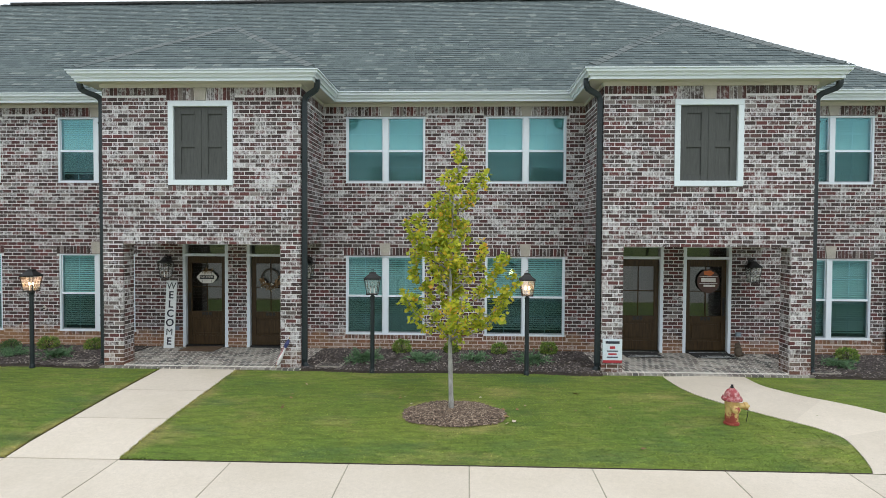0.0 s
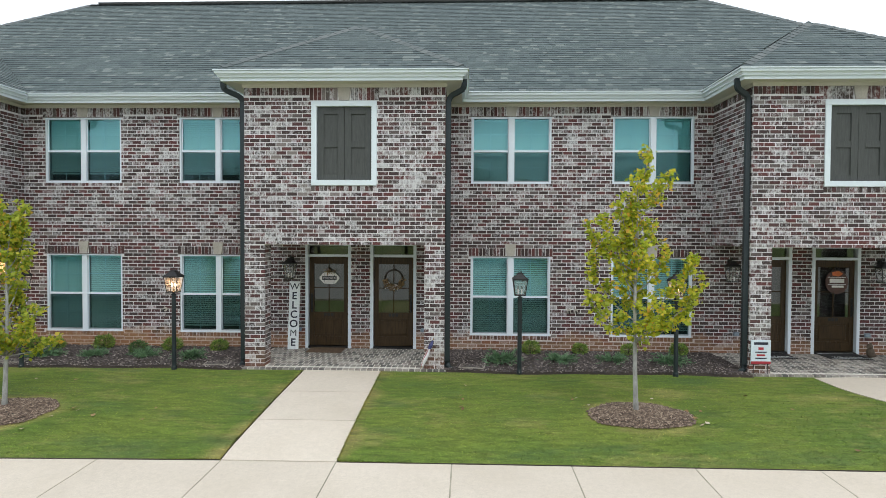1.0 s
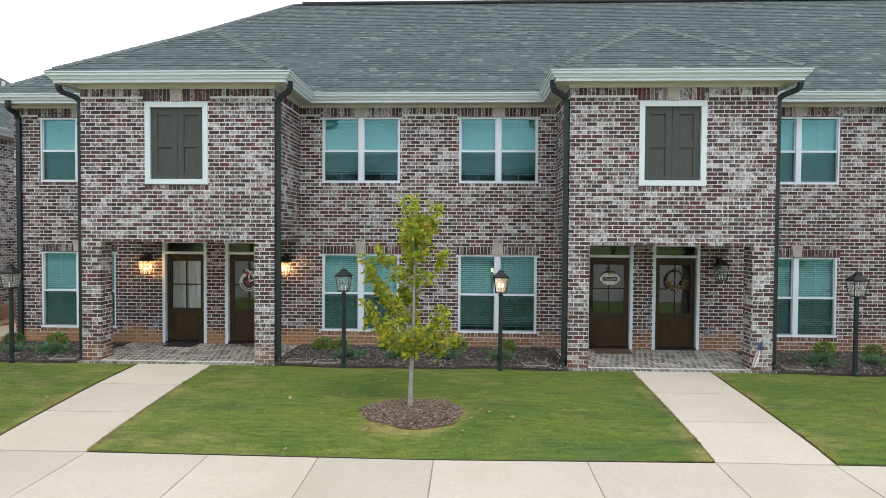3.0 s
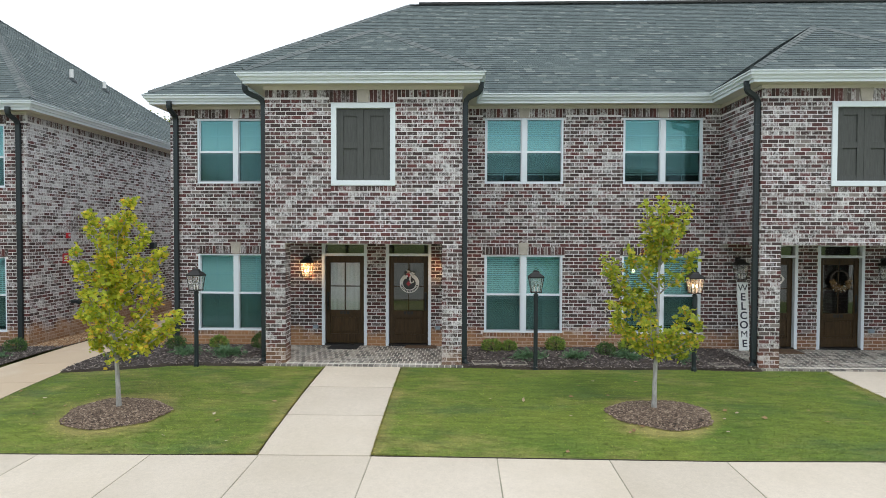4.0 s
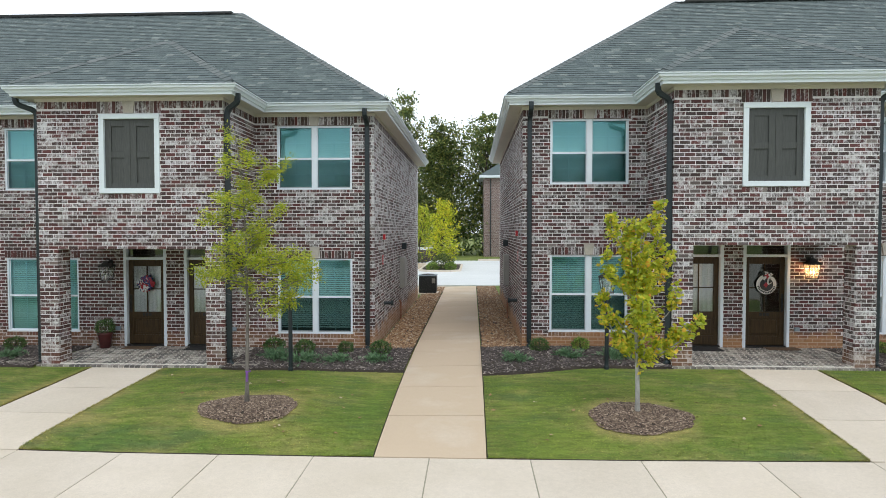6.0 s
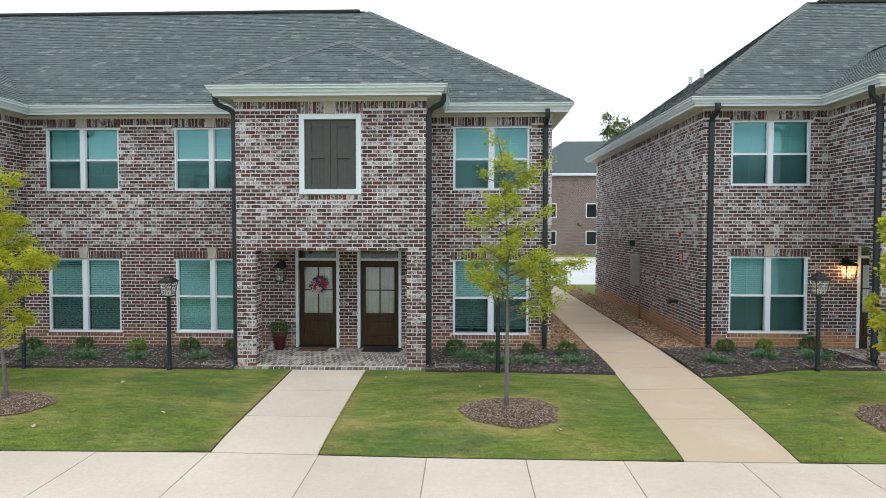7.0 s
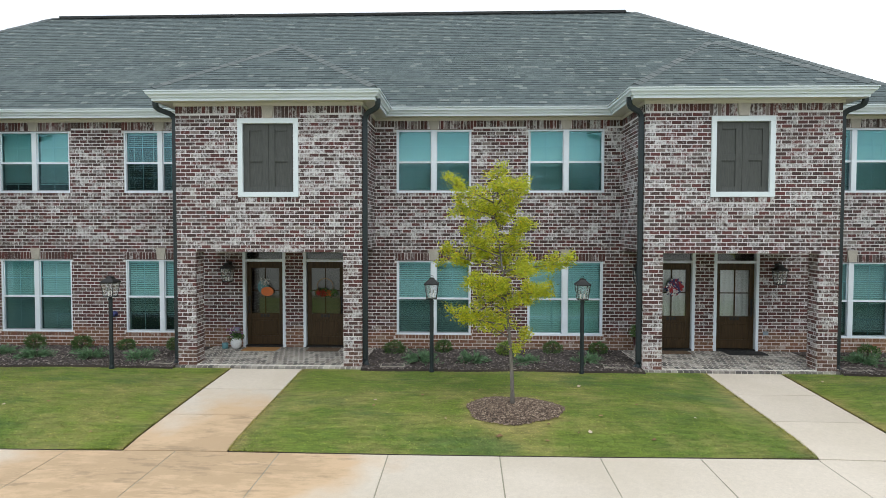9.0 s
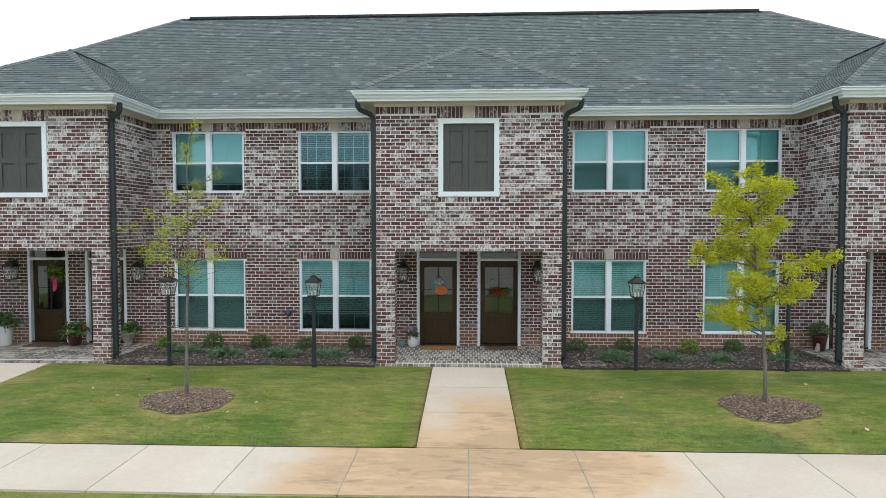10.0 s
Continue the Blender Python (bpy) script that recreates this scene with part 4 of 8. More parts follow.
# downspouts
def spout(points, foot):
    """A rectangular pipe along points, with straps and a drain elbow at its foot."""
    bm = bmesh.new()
    pts = [Vector(p) for p in points]
    rings = []
    for i, p in enumerate(pts):
        d = (pts[min(i + 1, len(pts) - 1)] - pts[max(i - 1, 0)]).normalized()
        u = d.cross(Vector((0, 1, 0))).normalized()
        v = u.cross(d)
        rings.append([bm.verts.new(p + u * a + v * c) for a, c in ((-0.043, -0.042), (0.043, -0.042), (0.053, -0.032), (0.053, 0.032), (0.043, 0.042), (-0.043, 0.042), (-0.053, 0.032), (-0.053, -0.032))])
    for a, c in zip(rings, rings[1:]):
        for k in range(8):
            bm.faces.new((a[k], a[(k + 1) % 8], c[(k + 1) % 8], c[k]))
    bm.faces.new(rings[0]), bm.faces.new(rings[-1])
    for z in (1.0, 3.0, 4.9):
        p = pts[-2]
        block(bm, p.x - 0.058, p.x + 0.058, p.y - 0.047, p.y + 0.047, z, z + 0.03)
    tube([pts[-1] + Vector(q) for q in ((0, 0, 0.05), (0, 0, -0.05), (foot[0] * 0.4, foot[1] * 0.4, -0.11), foot)], 0.062, 12, bm)
    bmesh.ops.recalc_face_normals(bm, faces=bm.faces)
    return bm


ELBOW = [(0.0, 0.0, 5.72), (0.0, 0.0, 5.63), (0.04, 0.06, 5.575), (0.14, 0.2, 5.535), (0.4, 0.45, 5.5), (0.72, 0.75, 5.465), (0.9, 0.92, 5.42), (1.0, 1.0, 5.34), (1.0, 1.0, 0.12)]
for b in BAYS:
    for s in (-1, 1):
        x0, x1 = b + s * (BAY + 0.37), b + s * (BAY + 0.057)
        part("downspout", spout([(x0 + (x1 - x0) * f, OUT - 0.12 + 0.22 * g, z) for f, g, z in ELBOW], (s * 0.1, 0.0, -0.15)), M_PIPE, house, "dark bronze downspout")
for s in (-1, 1):
    x = s * (HALF - 0.16)
    part("downspout", spout([(x, -0.395 + 0.34 * f, z) for f, g, z in ELBOW], (0.02, -0.12, -0.15)), M_PIPE, house, "dark bronze downspout")

# ---- roof ----
RIDGE_Y, EDGE, RIDGE_Z, RX = 5.5, 0.445, 10.01, 9.7
PITCH = (RIDGE_Z - EAVE) / (RIDGE_Y + EDGE)
BX, BY, AY = BAY + EDGE, OUT - EDGE, -0.06
AZ = EAVE + 0.674 * (AY - BY)
VY = (AZ - EAVE) / PITCH - EDGE


def shingle_plane(eave_a, eave_b, top_a, top_b, seed, expose=0.142):
    """Tabs over a plane from its eave (a to b) to its top (a to b), cut at the slanting ends."""
    ea, eb, ta, tb = (Vector(p) for p in (eave_a, eave_b, top_a, top_b))
    r = random.Random(seed)
    along = (eb - ea).normalized()
    rise = (ta - ea) - along * (ta - ea).dot(along)
    run = rise.length
    up = rise.normalized()
    nrm = along.cross(up).normalized()
    if nrm.z < 0:
        nrm = -nrm
    la, lb, wa, wb = 0.0, (eb - ea).dot(along), (ta - ea).dot(along), (tb - ea).dot(along)
    verts, faces, keep = [], [], []
    n = int(run / expose)
    for i in range(n + 1):
        s0, s1 = i * expose - 0.01, min(run, (i + 1) * expose + 0.03)
        f0, f1 = max(0.0, s0 / run), s1 / run
        l0, l1, r0, r1 = la + (wa - la) * f0, la + (wa - la) * f1, lb + (wb - lb) * f0, lb + (wb - lb) * f1
        lo, hi = min(l0, l1), max(r0, r1)
        x = lo - r.uniform(0, 0.3)
        while x < hi:
            w = r.choice((0.12, 0.16, 0.19, 0.23))
            a0, b0, a1, b1 = max(x, l0), min(x + w - 0.004, r0), max(x, l1), min(x + w - 0.004, r1)
            x += w
            if b0 - a0 < 0.02 and b1 - a1 < 0.02:
                continue
            b0, b1 = max(a0, b0), max(a1, b1)
            h = r.choice((0.01, 0.013, 0.014, 0.013))
            k = len(verts)
            for u, s, t in ((a0, s0, h), (b0, s0, h), (b1, s1, 0.002), (a1, s1, 0.002), (a0, s0, -0.004), (b0, s0, -0.004), (b1, s1, -0.002), (a1, s1, -0.002)):
                p = ea + along * u + up * s + nrm * t
                verts.append((p.x, p.y, p.z))
            faces += [(k, k + 1, k + 2, k + 3), (k + 4, k + 5, k + 1, k), (k + 1, k + 5, k + 6, k + 2), (k + 4, k, k + 3, k + 7)]
    return verts, faces


def cap_row(a, b, width=0.13, step=0.2):
    """Cap shingles folded over a hip or ridge."""
    a, b = Vector(a), Vector(b)
    d = (b - a).normalized()
    a = a + d * (0.17 if d.z > 0.1 else 0.0)
    side = d.cross(Vector((0, 0, 1))).normalized()
    up = side.cross(d).normalized()
    verts, faces = [], []
    n = int((b - a).length / step)
    for i in range(n):
        p0, p1 = a + d * (i * step), a + d * (i * step + step * 1.25)
        k = len(verts)
        for p, t in ((p0, 0.026), (p1, 0.012)):
            for o, z in ((-width, -width * 0.46), (0, 0.012), (width, -width * 0.46)):
                q = p + side * o + up * (z + t)
                verts.append((q.x, q.y, q.z))
        for o, z in ((-width, -width * 0.46), (width, -width * 0.46)):
            q = p0 + side * o + up * (z - 0.01)
            verts.append((q.x, q.y, q.z))
        faces += [(k, k + 1, k + 4, k + 3), (k + 1, k + 2, k + 5, k + 4), (k, k + 6, k + 7, k + 2, k + 1)]
    return verts, faces


EX = HALF + EDGE
BACK = DEEP + EDGE
deck_v = [(-EX, -EDGE, EAVE - 0.02), (EX, -EDGE, EAVE - 0.02), (EX, BACK, EAVE - 0.02), (-EX, BACK, EAVE - 0.02), (-RX, RIDGE_Y, RIDGE_Z - 0.02), (RX, RIDGE_Y, RIDGE_Z - 0.02)]
deck = mesh_of("roof", deck_v, [(0, 1, 5, 4), (1, 2, 5), (2, 3, 4, 5), (3, 0, 4), (3, 2, 1, 0)])
roof = link_mesh("roof", deck, M_ROOFDECK, house, "grey asphalt shingle hip roof")


def lay_shingles(parent, planes, caps):
    allv, allf = [], []
    for k, pl in enumerate(planes):
        v, f = shingle_plane(*pl, seed=11 + k)
        o = len(allv)
        allv += v
        allf += [tuple(i + o for i in q) for q in f]
    me = mesh_of("shingles", allv, allf)
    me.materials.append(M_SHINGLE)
    me.materials.append(M_BUTT_SHADE)
    # every tab's lower butt face takes the painted shadow colour
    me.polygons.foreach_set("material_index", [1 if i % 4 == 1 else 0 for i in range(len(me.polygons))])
    link_mesh("shingles", me, None, parent, kind="stuff")
    cv, cf = [], []
    for a, b in caps:
        v, f = cap_row(a, b)
        o = len(cv)
        cv += v
        cf += [tuple(i + o for i in q) for q in f]
    link_mesh("cap_shingles", mesh_of("cap_shingles", cv, cf), M_CAP, parent, kind="stuff")


lay_shingles(roof, [((-EX, -EDGE, EAVE), (EX, -EDGE, EAVE), (-RX, RIDGE_Y, RIDGE_Z), (RX, RIDGE_Y, RIDGE_Z)),
                    ((EX, -EDGE, EAVE), (EX, BACK, EAVE), (RX, RIDGE_Y, RIDGE_Z), (RX, RIDGE_Y, RIDGE_Z)),
                    ((-EX, BACK, EAVE), (-EX, -EDGE, EAVE), (-RX, RIDGE_Y, RIDGE_Z), (-RX, RIDGE_Y, RIDGE_Z))],
             [((-RX, RIDGE_Y, RIDGE_Z), (RX, RIDGE_Y, RIDGE_Z)), ((-EX, -EDGE, EAVE), (-RX, RIDGE_Y, RIDGE_Z)), ((EX, -EDGE, EAVE), (RX, RIDGE_Y, RIDGE_Z)), ((EX, BACK, EAVE), (RX, RIDGE_Y, RIDGE_Z))])
for b in BAYS:
    v = [(b - BX, BY, EAVE - 0.02), (b + BX, BY, EAVE - 0.02), (b, AY, AZ - 0.02), (b - BX, -EDGE, EAVE - 0.02), (b + BX, -EDGE, EAVE - 0.02), (b, VY, AZ - 0.02)]
    br = link_mesh("bay_roof", mesh_of("bay_roof", v, [(0, 1, 2), (1, 4, 5, 2), (3, 0, 2, 5), (0, 3, 4, 1)]), M_ROOFDECK, house, "small grey shingle hip roof over the bay")
    lay_shingles(br, [((b - BX, BY, EAVE), (b + BX, BY, EAVE), (b, AY, AZ), (b, AY, AZ)),
                      ((b + BX, BY, EAVE), (b + BX, -EDGE, EAVE), (b, AY, AZ), (b, VY, AZ)),
                      ((b - BX, -EDGE, EAVE), (b - BX, BY, EAVE), (b, VY, AZ), (b, AY, AZ))],
                 [((b - BX, BY, EAVE), (b, AY, AZ)), ((b + BX, BY, EAVE), (b, AY, AZ)), ((b, AY, AZ), (b, VY, AZ))])
link_mesh("ridge_vent", cubes("ridge_vent", [(-RX + 0.3, RX - 0.3, RIDGE_Y - 0.13, RIDGE_Y + 0.13, RIDGE_Z - 0.02, RIDGE_Z + 0.045)]), M_ROOFDECK, house, "dark ridge vent")
M_PIPEWHITE = surface("white_plastic_pipe", rough=0.5, build=blotched((0.74, 0.75, 0.74), (0.66, 0.67, 0.66), 5.0))
for x, y, h in ((13.0, 4.8, 0.27), (12.75, 7.05, 0.24), (-13.02, 6.35, 0.24), (-13.3, 4.6, 0.27)):
    z = EAVE + (RIDGE_Z - EAVE) / (EX - RX) * (EX - abs(x))
    vent = part("roof_vent", spun([(0.19, -0.14), (0.17, -0.04), (0.09, 0.05), (0.075, 0.08), (0.06, 0.08)], 12, pose(x, y, z)), M_PIPE, house, "white vent pipe in a dark boot")
    part("vent_pipe", spun([(0.06, 0.0), (0.06, h + 0.08), (0.048, h + 0.08), (0.048, h)], 14, pose(x, y, z)), M_PIPEWHITE, vent)

HOUSE_A, HOUSE_B = pose(0.02, 0, 0), pose(-33.38, 0.07, -0.1)
house_b = copy_thing(house, HOUSE_B)
house.matrix_basis = HOUSE_A
# two windows of the far block: slats turned open above, a half-raised blind below
for w, ws, style, label in zip([o for o in house_b.children if o.name.startswith("window") and abs(o.matrix_basis.translation.x + 3.35) < 0.01], SETS, (4, 5), ("white vinyl twin window with blind slats turned open", "white vinyl twin window with half-raised blinds")):
    w["label"] = label
    for o in [c for c in w.children if c.name.startswith("blind")]:
        o.data = ws["blind"][style]
        if not o.data.materials:
            o.data.materials.append(M_BLIND)

# one ground-floor window there has its blinds shut and no screens
for w in [o for o in house_b.children if o.name.startswith("window") and abs(o.matrix_basis.translation.x - S + 3.35) < 0.01][1:]:
    w["label"] = "white vinyl twin window with closed white blinds"
    for o in list(w.children):
        if o.name.startswith("screen"):
            bpy.data.objects.remove(o)
        elif o.name.startswith("blind"):
            o.data = SETS[1]["blind"][2]

# ---- ground ----
M_JOINT = surface("joint_grit", rough=0.95, build=blotched((0.44, 0.4, 0.32), (0.26, 0.25, 0.18), 1.6, 40))
LEVELS = [(-400, -0.9), (-60, -0.6), (-14.2, -0.5), (-14.0, -0.5), (-13.9, -0.36), (-7.9, -0.3), (-6.35, -0.285), (-5.8, -0.2), (-5.15, -0.11), (-4.4, -0.055), (-2.2, 0.0), (0.0, 0.015), (12, -0.05), (17, -0.1), (45, -0.15), (400, 0.5)]


STREET_FALL = [(-70, -0.12), (-36, -0.1), (-33.4, -0.08), (-30, -0.09), (-27.5, -0.083), (-24.2, -0.06), (-21, -0.095), (-17, -0.097), (-14, -0.085), (-10, -0.04), (-7.5, -0.045), (-4.5, -0.05), (-1, -0.008), (6, 0.008), (60, 0.01)]


def drop(x, y):
    """The far block stands lower; the sidewalk falls towards it in its own uneven way."""
    t = min(1.0, max(0.0, (-13.5 - x) / 6.0))
    home = -0.1 * t * t * (3 - 2 * t)
    w = min(1.0, max(0.0, (y + 6.3) / 3.0))
    if w >= 1.0:
        return home
    w = w * w * (3 - 2 * w)
    return home * w + between(STREET_FALL, max(-70, min(60, x))) * (1 - w)


PATH_LEVELS = [(-6.35, -0.283), (-6.2, -0.262), (-5.8, -0.22), (-5.15, -0.176), (-3.8, -0.1), (-2.1, -0.022), (0.0, 0.012), (12.0, -0.05), (18.0, -0.1)]


def between(levels, y):
    for (a, za), (b, zb) in zip(levels, levels[1:]):
        if y <= b:
            return za + (zb - za) * (y - a) / (b - a)
    return levels[-1][1]


def pz(x, y):
    """Height of the poured paths."""
    return between(PATH_LEVELS, y) + drop(x, y)


def gz(x, y):
    """Height of the ground: the lawn is crowned between the paths and falls to them."""
    z = between(LEVELS, y)
    if -6.3 < y < -2.1:
        near = min(abs(x - c) for c in PATH_X)
        f = min(1.0, max(0.0, (near - 0.8) / 1.7))
        if f < 1.0:
            f = f * f * (3 - 2 * f)
            z = z * f + (between(PATH_LEVELS, y) + 0.034) * (1 - f)
        if x < -16.7:
            # the far lawns are fuller
            z += 0.085 * f * math.sin(math.pi * (y + 6.3) / 4.2)
    return z + drop(x, y)


PATH_X = (-43.4, -33.38, -23.36, -16.68, -9.98, 0.02)


PATHS = [(0.02 + b, "pale concrete path to the porch") for b in (-10.0, 0.0)] + [(-33.38 + b, "pale concrete path to the porch") for b in (-S, 0.0, S)]


def sunk(x, y):
    """The lawn, cut away under the paths."""
    cut = -6.36 < y < -1.7 and (any(abs(x - c) < 0.779 for c, _ in PATHS) or abs(x + 16.68) < 0.794)
    return gz(x, y) - (0.13 if cut else 0.0)


def sheet(name, xs, ys, lift, material, label, category="", kind="structure", inside=None, height=None):
    height = height or gz
    verts = [(x, y, height(x, y) + lift) for y in ys for x in xs]
    n = len(xs)
    faces = []
    for j in range(len(ys) - 1):
        for i in range(n - 1):
            cx, cy = (xs[i] + xs[i + 1]) / 2, (ys[j] + ys[j + 1]) / 2
            if inside is None or inside(cx, cy):
                faces.append((j * n + i, j * n + i + 1, (j + 1) * n + i + 1, (j + 1) * n + i))
    ob = link_mesh(name, mesh_of(name, verts, faces, smooth=True), material)
    return tagged(ob, label, category or name, kind=kind)


def steps(a, b, d):
    n = max(1, round((b - a) / d))
    return [a + (b - a) * i / n for i in range(n + 1)]


xs = sorted([-400, -200, -100] + steps(-70, 40, 1.0) + [100, 200, 400] + [c + o for c, _ in PATHS for o in (-0.784, -0.776, 0.776, 0.784)] + [-16.68 + o for o in (-0.798, -0.79, 0.79, 0.798)])
ys = [-400, -200, -100, -60, -30, -16] + steps(-14.2, -13.8, 0.1) + steps(-13.0, -8, 1.0) + steps(-7.6, 0.4, 0.2) + steps(2, 20, 2.0) + [30, 45, 80, 150, 400]
sheet("ground", xs, ys, -0.03, M_TURF, "mown green lawn with dry yellow patches", "lawn", height=sunk)


def slab(name, x0, x1, y0, y1, material, parent, n=1, lift=0.0, gap=0.009, label="", height=None):
    """A concrete panel that follows the ground."""
    verts, faces = [], []
    ny = max(1, round((y1 - y0) / 0.5))
    for j in range(ny + 1):
        y = y0 + gap + (y1 - y0 - 2 * gap) * j / ny
        for x in (x0 + gap, x1 - gap):
            verts.append((x, y, (height or gz)(x, y) + lift))
    m = len(verts)
    verts += [(x, y, z - 0.12) for x, y, z in verts]
    for j in range(ny):
        a = j * 2
        faces += [(a, a + 1, a + 3, a + 2), (a, a + 2, m + a + 2, m + a), (a + 3, a + 1, m + a + 1, m + a + 3)]
    faces += [(1, 0, m, m + 1), (2 * ny, 2 * ny + 1, m + 2 * ny + 1, m + 2 * ny)]
    return link_mesh(name, mesh_of(name, verts, faces), material, parent, label)


WALK_Y = (-7.88, -6.3)
walkway = base("sidewalk", Matrix.Identity(4), "pale broom-finished concrete sidewalk with sawn joints", "sidewalk", kind="structure")
joints = [-49.4, -47.8, -46.2, -44.6, -43.0, -41.4, -39.8, -38.2, -36.57, -35.0, -33.37, -31.83, -30.24, -28.63, -27.2, -25.79, -24.16, -22.58, -21.05, -19.66, -18.31,
          -16.69, -15.3, -13.8, -12.24, -10.74, -9.2, -7.5, -6.0, -4.45, -2.42, -0.75, 0.78, 2.3, 3.85, 5.42, 6.99, 8.67]
joints = [-49.4 - 1.57 * k for k in range(12, 0, -1)] + joints + [8.63 + 1.57 * k for k in range(1, 16)]
for x0, x1 in zip(joints, joints[1:]):
    slab("panel", x0, x1, *WALK_Y, M_CONC, walkway)
sheet("sidewalk_joint", joints, steps(WALK_Y[0] + 0.003, WALK_Y[1] - 0.003, 0.5), -0.005, M_JOINT, "gritty joint filler of the sidewalk", "joint")
for x, label in PATHS:
    path = base("front_path", Matrix.Identity(4), label, "path", "front paths", "structure")
    for a, c in ((-6.3, -4.9), (-4.9, -3.5), (-3.5, -2.09)):
        slab("panel", x - 0.775, x + 0.775, a, c, M_CONC, path, lift=0.004, height=pz)
side = base("side_path", Matrix.Identity(4), "tan concrete path running between the two brick blocks", "path", kind="structure")
for a, c in zip(steps(-6.3, 17.5, 1.5), steps(-6.3, 17.5, 1.5)[1:]):
    slab("panel", -17.47, -15.89, a, c, M_CONC_PATH, side, lift=0.004, height=pz)

slab("panel", -20.6, -17.47, 15.0, 17.7, M_CONC_PATH, side, lift=0.006)

# the path of the end porch sweeps round to the sidewalk
def bend(t):
    """Middle of the curved path and its half width."""
    pts = [(9.94, -2.09), (10.05, -3.0), (10.55, -3.82), (11.15, -4.45), (11.52, -5.2), (11.58, -6.3)]
    k = min(int(t * (len(pts) - 1)), len(pts) - 2)
    f = t * (len(pts) - 1) - k
    p = [Vector(pts[max(0, min(len(pts) - 1, k + o))]) for o in (-1, 0, 1, 2)]
    return 0.5 * ((2 * p[1]) + (p[2] - p[0]) * f + (2 * p[0] - 5 * p[1] + 4 * p[2] - p[3]) * f * f + (3 * p[1] - p[0] - 3 * p[2] + p[3]) * f ** 3)


cpath = base("front_path", Matrix.Identity(4), "pale concrete path curving from the porch", "path", "front paths", "structure")
for k in range(4):
    verts, faces = [], []
    for j in range(7):
        t = (k + j / 6) / 4
        t0, t1 = max(0, t - 0.01), min(1, t + 0.01)
        d = (bend(t1) - bend(t0)).normalized()
        c = bend(t)
        nrm = Vector((-d.y, d.x))
        flare = 0.78 + 0.3 * max(0.0, (t - 0.72) / 0.28) ** 2
        for s in (-1, 1):
            q = c + nrm * s * (flare if s < 0 else 0.78)
            q.y = max(q.y, -6.3)
            verts.append((q.x, q.y, gz(q.x, q.y) - 0.018 + 0.02 * max(0.0, (t - 0.9) / 0.1)))
    m = len(verts)
    verts += [(x, y, z - 0.1) for x, y, z in verts]
    for j in range(6):
        a = j * 2
        faces += [(a, a + 1, a + 3, a + 2), (a, a + 2, m + a + 2, m + a), (a + 3, a + 1, m + a + 1, m + a + 3)]
    link_mesh("panel", mesh_of("panel", verts, faces), M_CONC, cpath)

# cut soil edge where the lawn meets the walk
edge_x = sorted([-70.0, 60.0] + [v for x, _ in PATHS for v in (x - 0.79, x + 0.79)] + [-17.49, -15.87, 10.5, 12.7])
for a, c in zip(edge_x[::2], edge_x[1::2]):
    n = max(1, round((c - a) / 0.5))
    verts = []
    for i in range(n + 1):
        x = a + (c - a) * i / n
        z = gz(x, -6.3)
        w = 0.008 * math.sin(x * 5.3) + 0.006 * math.sin(x * 13.7)
        verts += [(x, -6.302, z - 0.15), (x, -6.302, z + 0.006 + w * 0.3), (x, -6.288 + w * 0.4, z + 0.007), (x, -6.262, z - 0.1)]
    faces = [(4 * i + k, 4 * i + 4 + k, 4 * i + 5 + k, 4 * i + 1 + k) for i in range(n) for k in range(3)]
    e = link_mesh("lawn_edge", mesh_of("lawn_edge", verts, faces), M_SOIL)
    tagged(e, "dark cut soil edge of the lawn", "lawn edge", kind="structure")

# thin dark cut along both sides of the straight paths
for x, half in [(c, 0.777) for c, _ in PATHS] + [(-16.68, 0.792)]:
    for s in (-1, 1):
        a = x + s * half
        verts = []
        for y in steps(-6.28, -2.2, 0.34):
            w = 0.006 * math.sin(y * 7.1 + x) + 0.005 * math.sin(y * 17.0)
            z = gz(a, y)
            verts += [(a, y, z - 0.17), (a, y, z - 0.026), (a + s * (0.006 + w * 0.4), y, z - 0.028), (a + s * 0.02, y, z - 0.08)]
        n = len(verts) // 4 - 1
        e = link_mesh("path_edge", mesh_of("path_edge", verts, [(4 * i + k, 4 * i + 4 + k, 4 * i + 5 + k, 4 * i + 1 + k) for i in range(n) for k in range(3)]), M_SOIL)
        tagged(e, "dark cut soil edge of the path", "path edge", kind="structure")

# street behind the verge
kerb = link_mesh("kerb", sweep("kerb", [(-300, -13.9), (300, -13.9)], [(-0.16, -0.6), (0.0, -0.6), (0.0, -0.36), (-0.16, -0.36)]), M_CONC)
tagged(kerb, "low concrete street kerb", "kerb", kind="structure")
road = link_mesh("road", cubes("road", [(-300, 300, -64.0, -14.06, -0.9, -0.47)]), M_STREET)
tagged(road, "pale concrete street pavement", "road", kind="structure")

# lot behind the gap
lot = link_mesh("parking_lot", cubes("parking_lot", [(-70, 30, 17.75, 44, -0.6, -0.112)]), M_LOT)
tagged(lot, "pale concrete parking court", "parking lot", kind="structure")

# ---- leaves, trees, shrubs ----
def fan(shape, fold=0.12):
    """A leaf as a fan of triangles, folded along its rib; length 1 along y."""
    pts = [(x, y, fold * abs(x)) for x, y in shape]
    n = len(pts)
    return np.array([(0.0, 0.42, 0.0)] + pts), np.array([(0, 1 + i, 1 + (i + 1) % n) for i in range(n)])


MAPLE = fan([(0.0, 0.0), (0.3, 0.02), (0.27, 0.22), (0.52, 0.42), (0.32, 0.53), (0.22, 0.68), (0.0, 1.0), (-0.22, 0.68), (-0.32, 0.53), (-0.52, 0.42), (-0.27, 0.22), (-0.3, 0.02)])
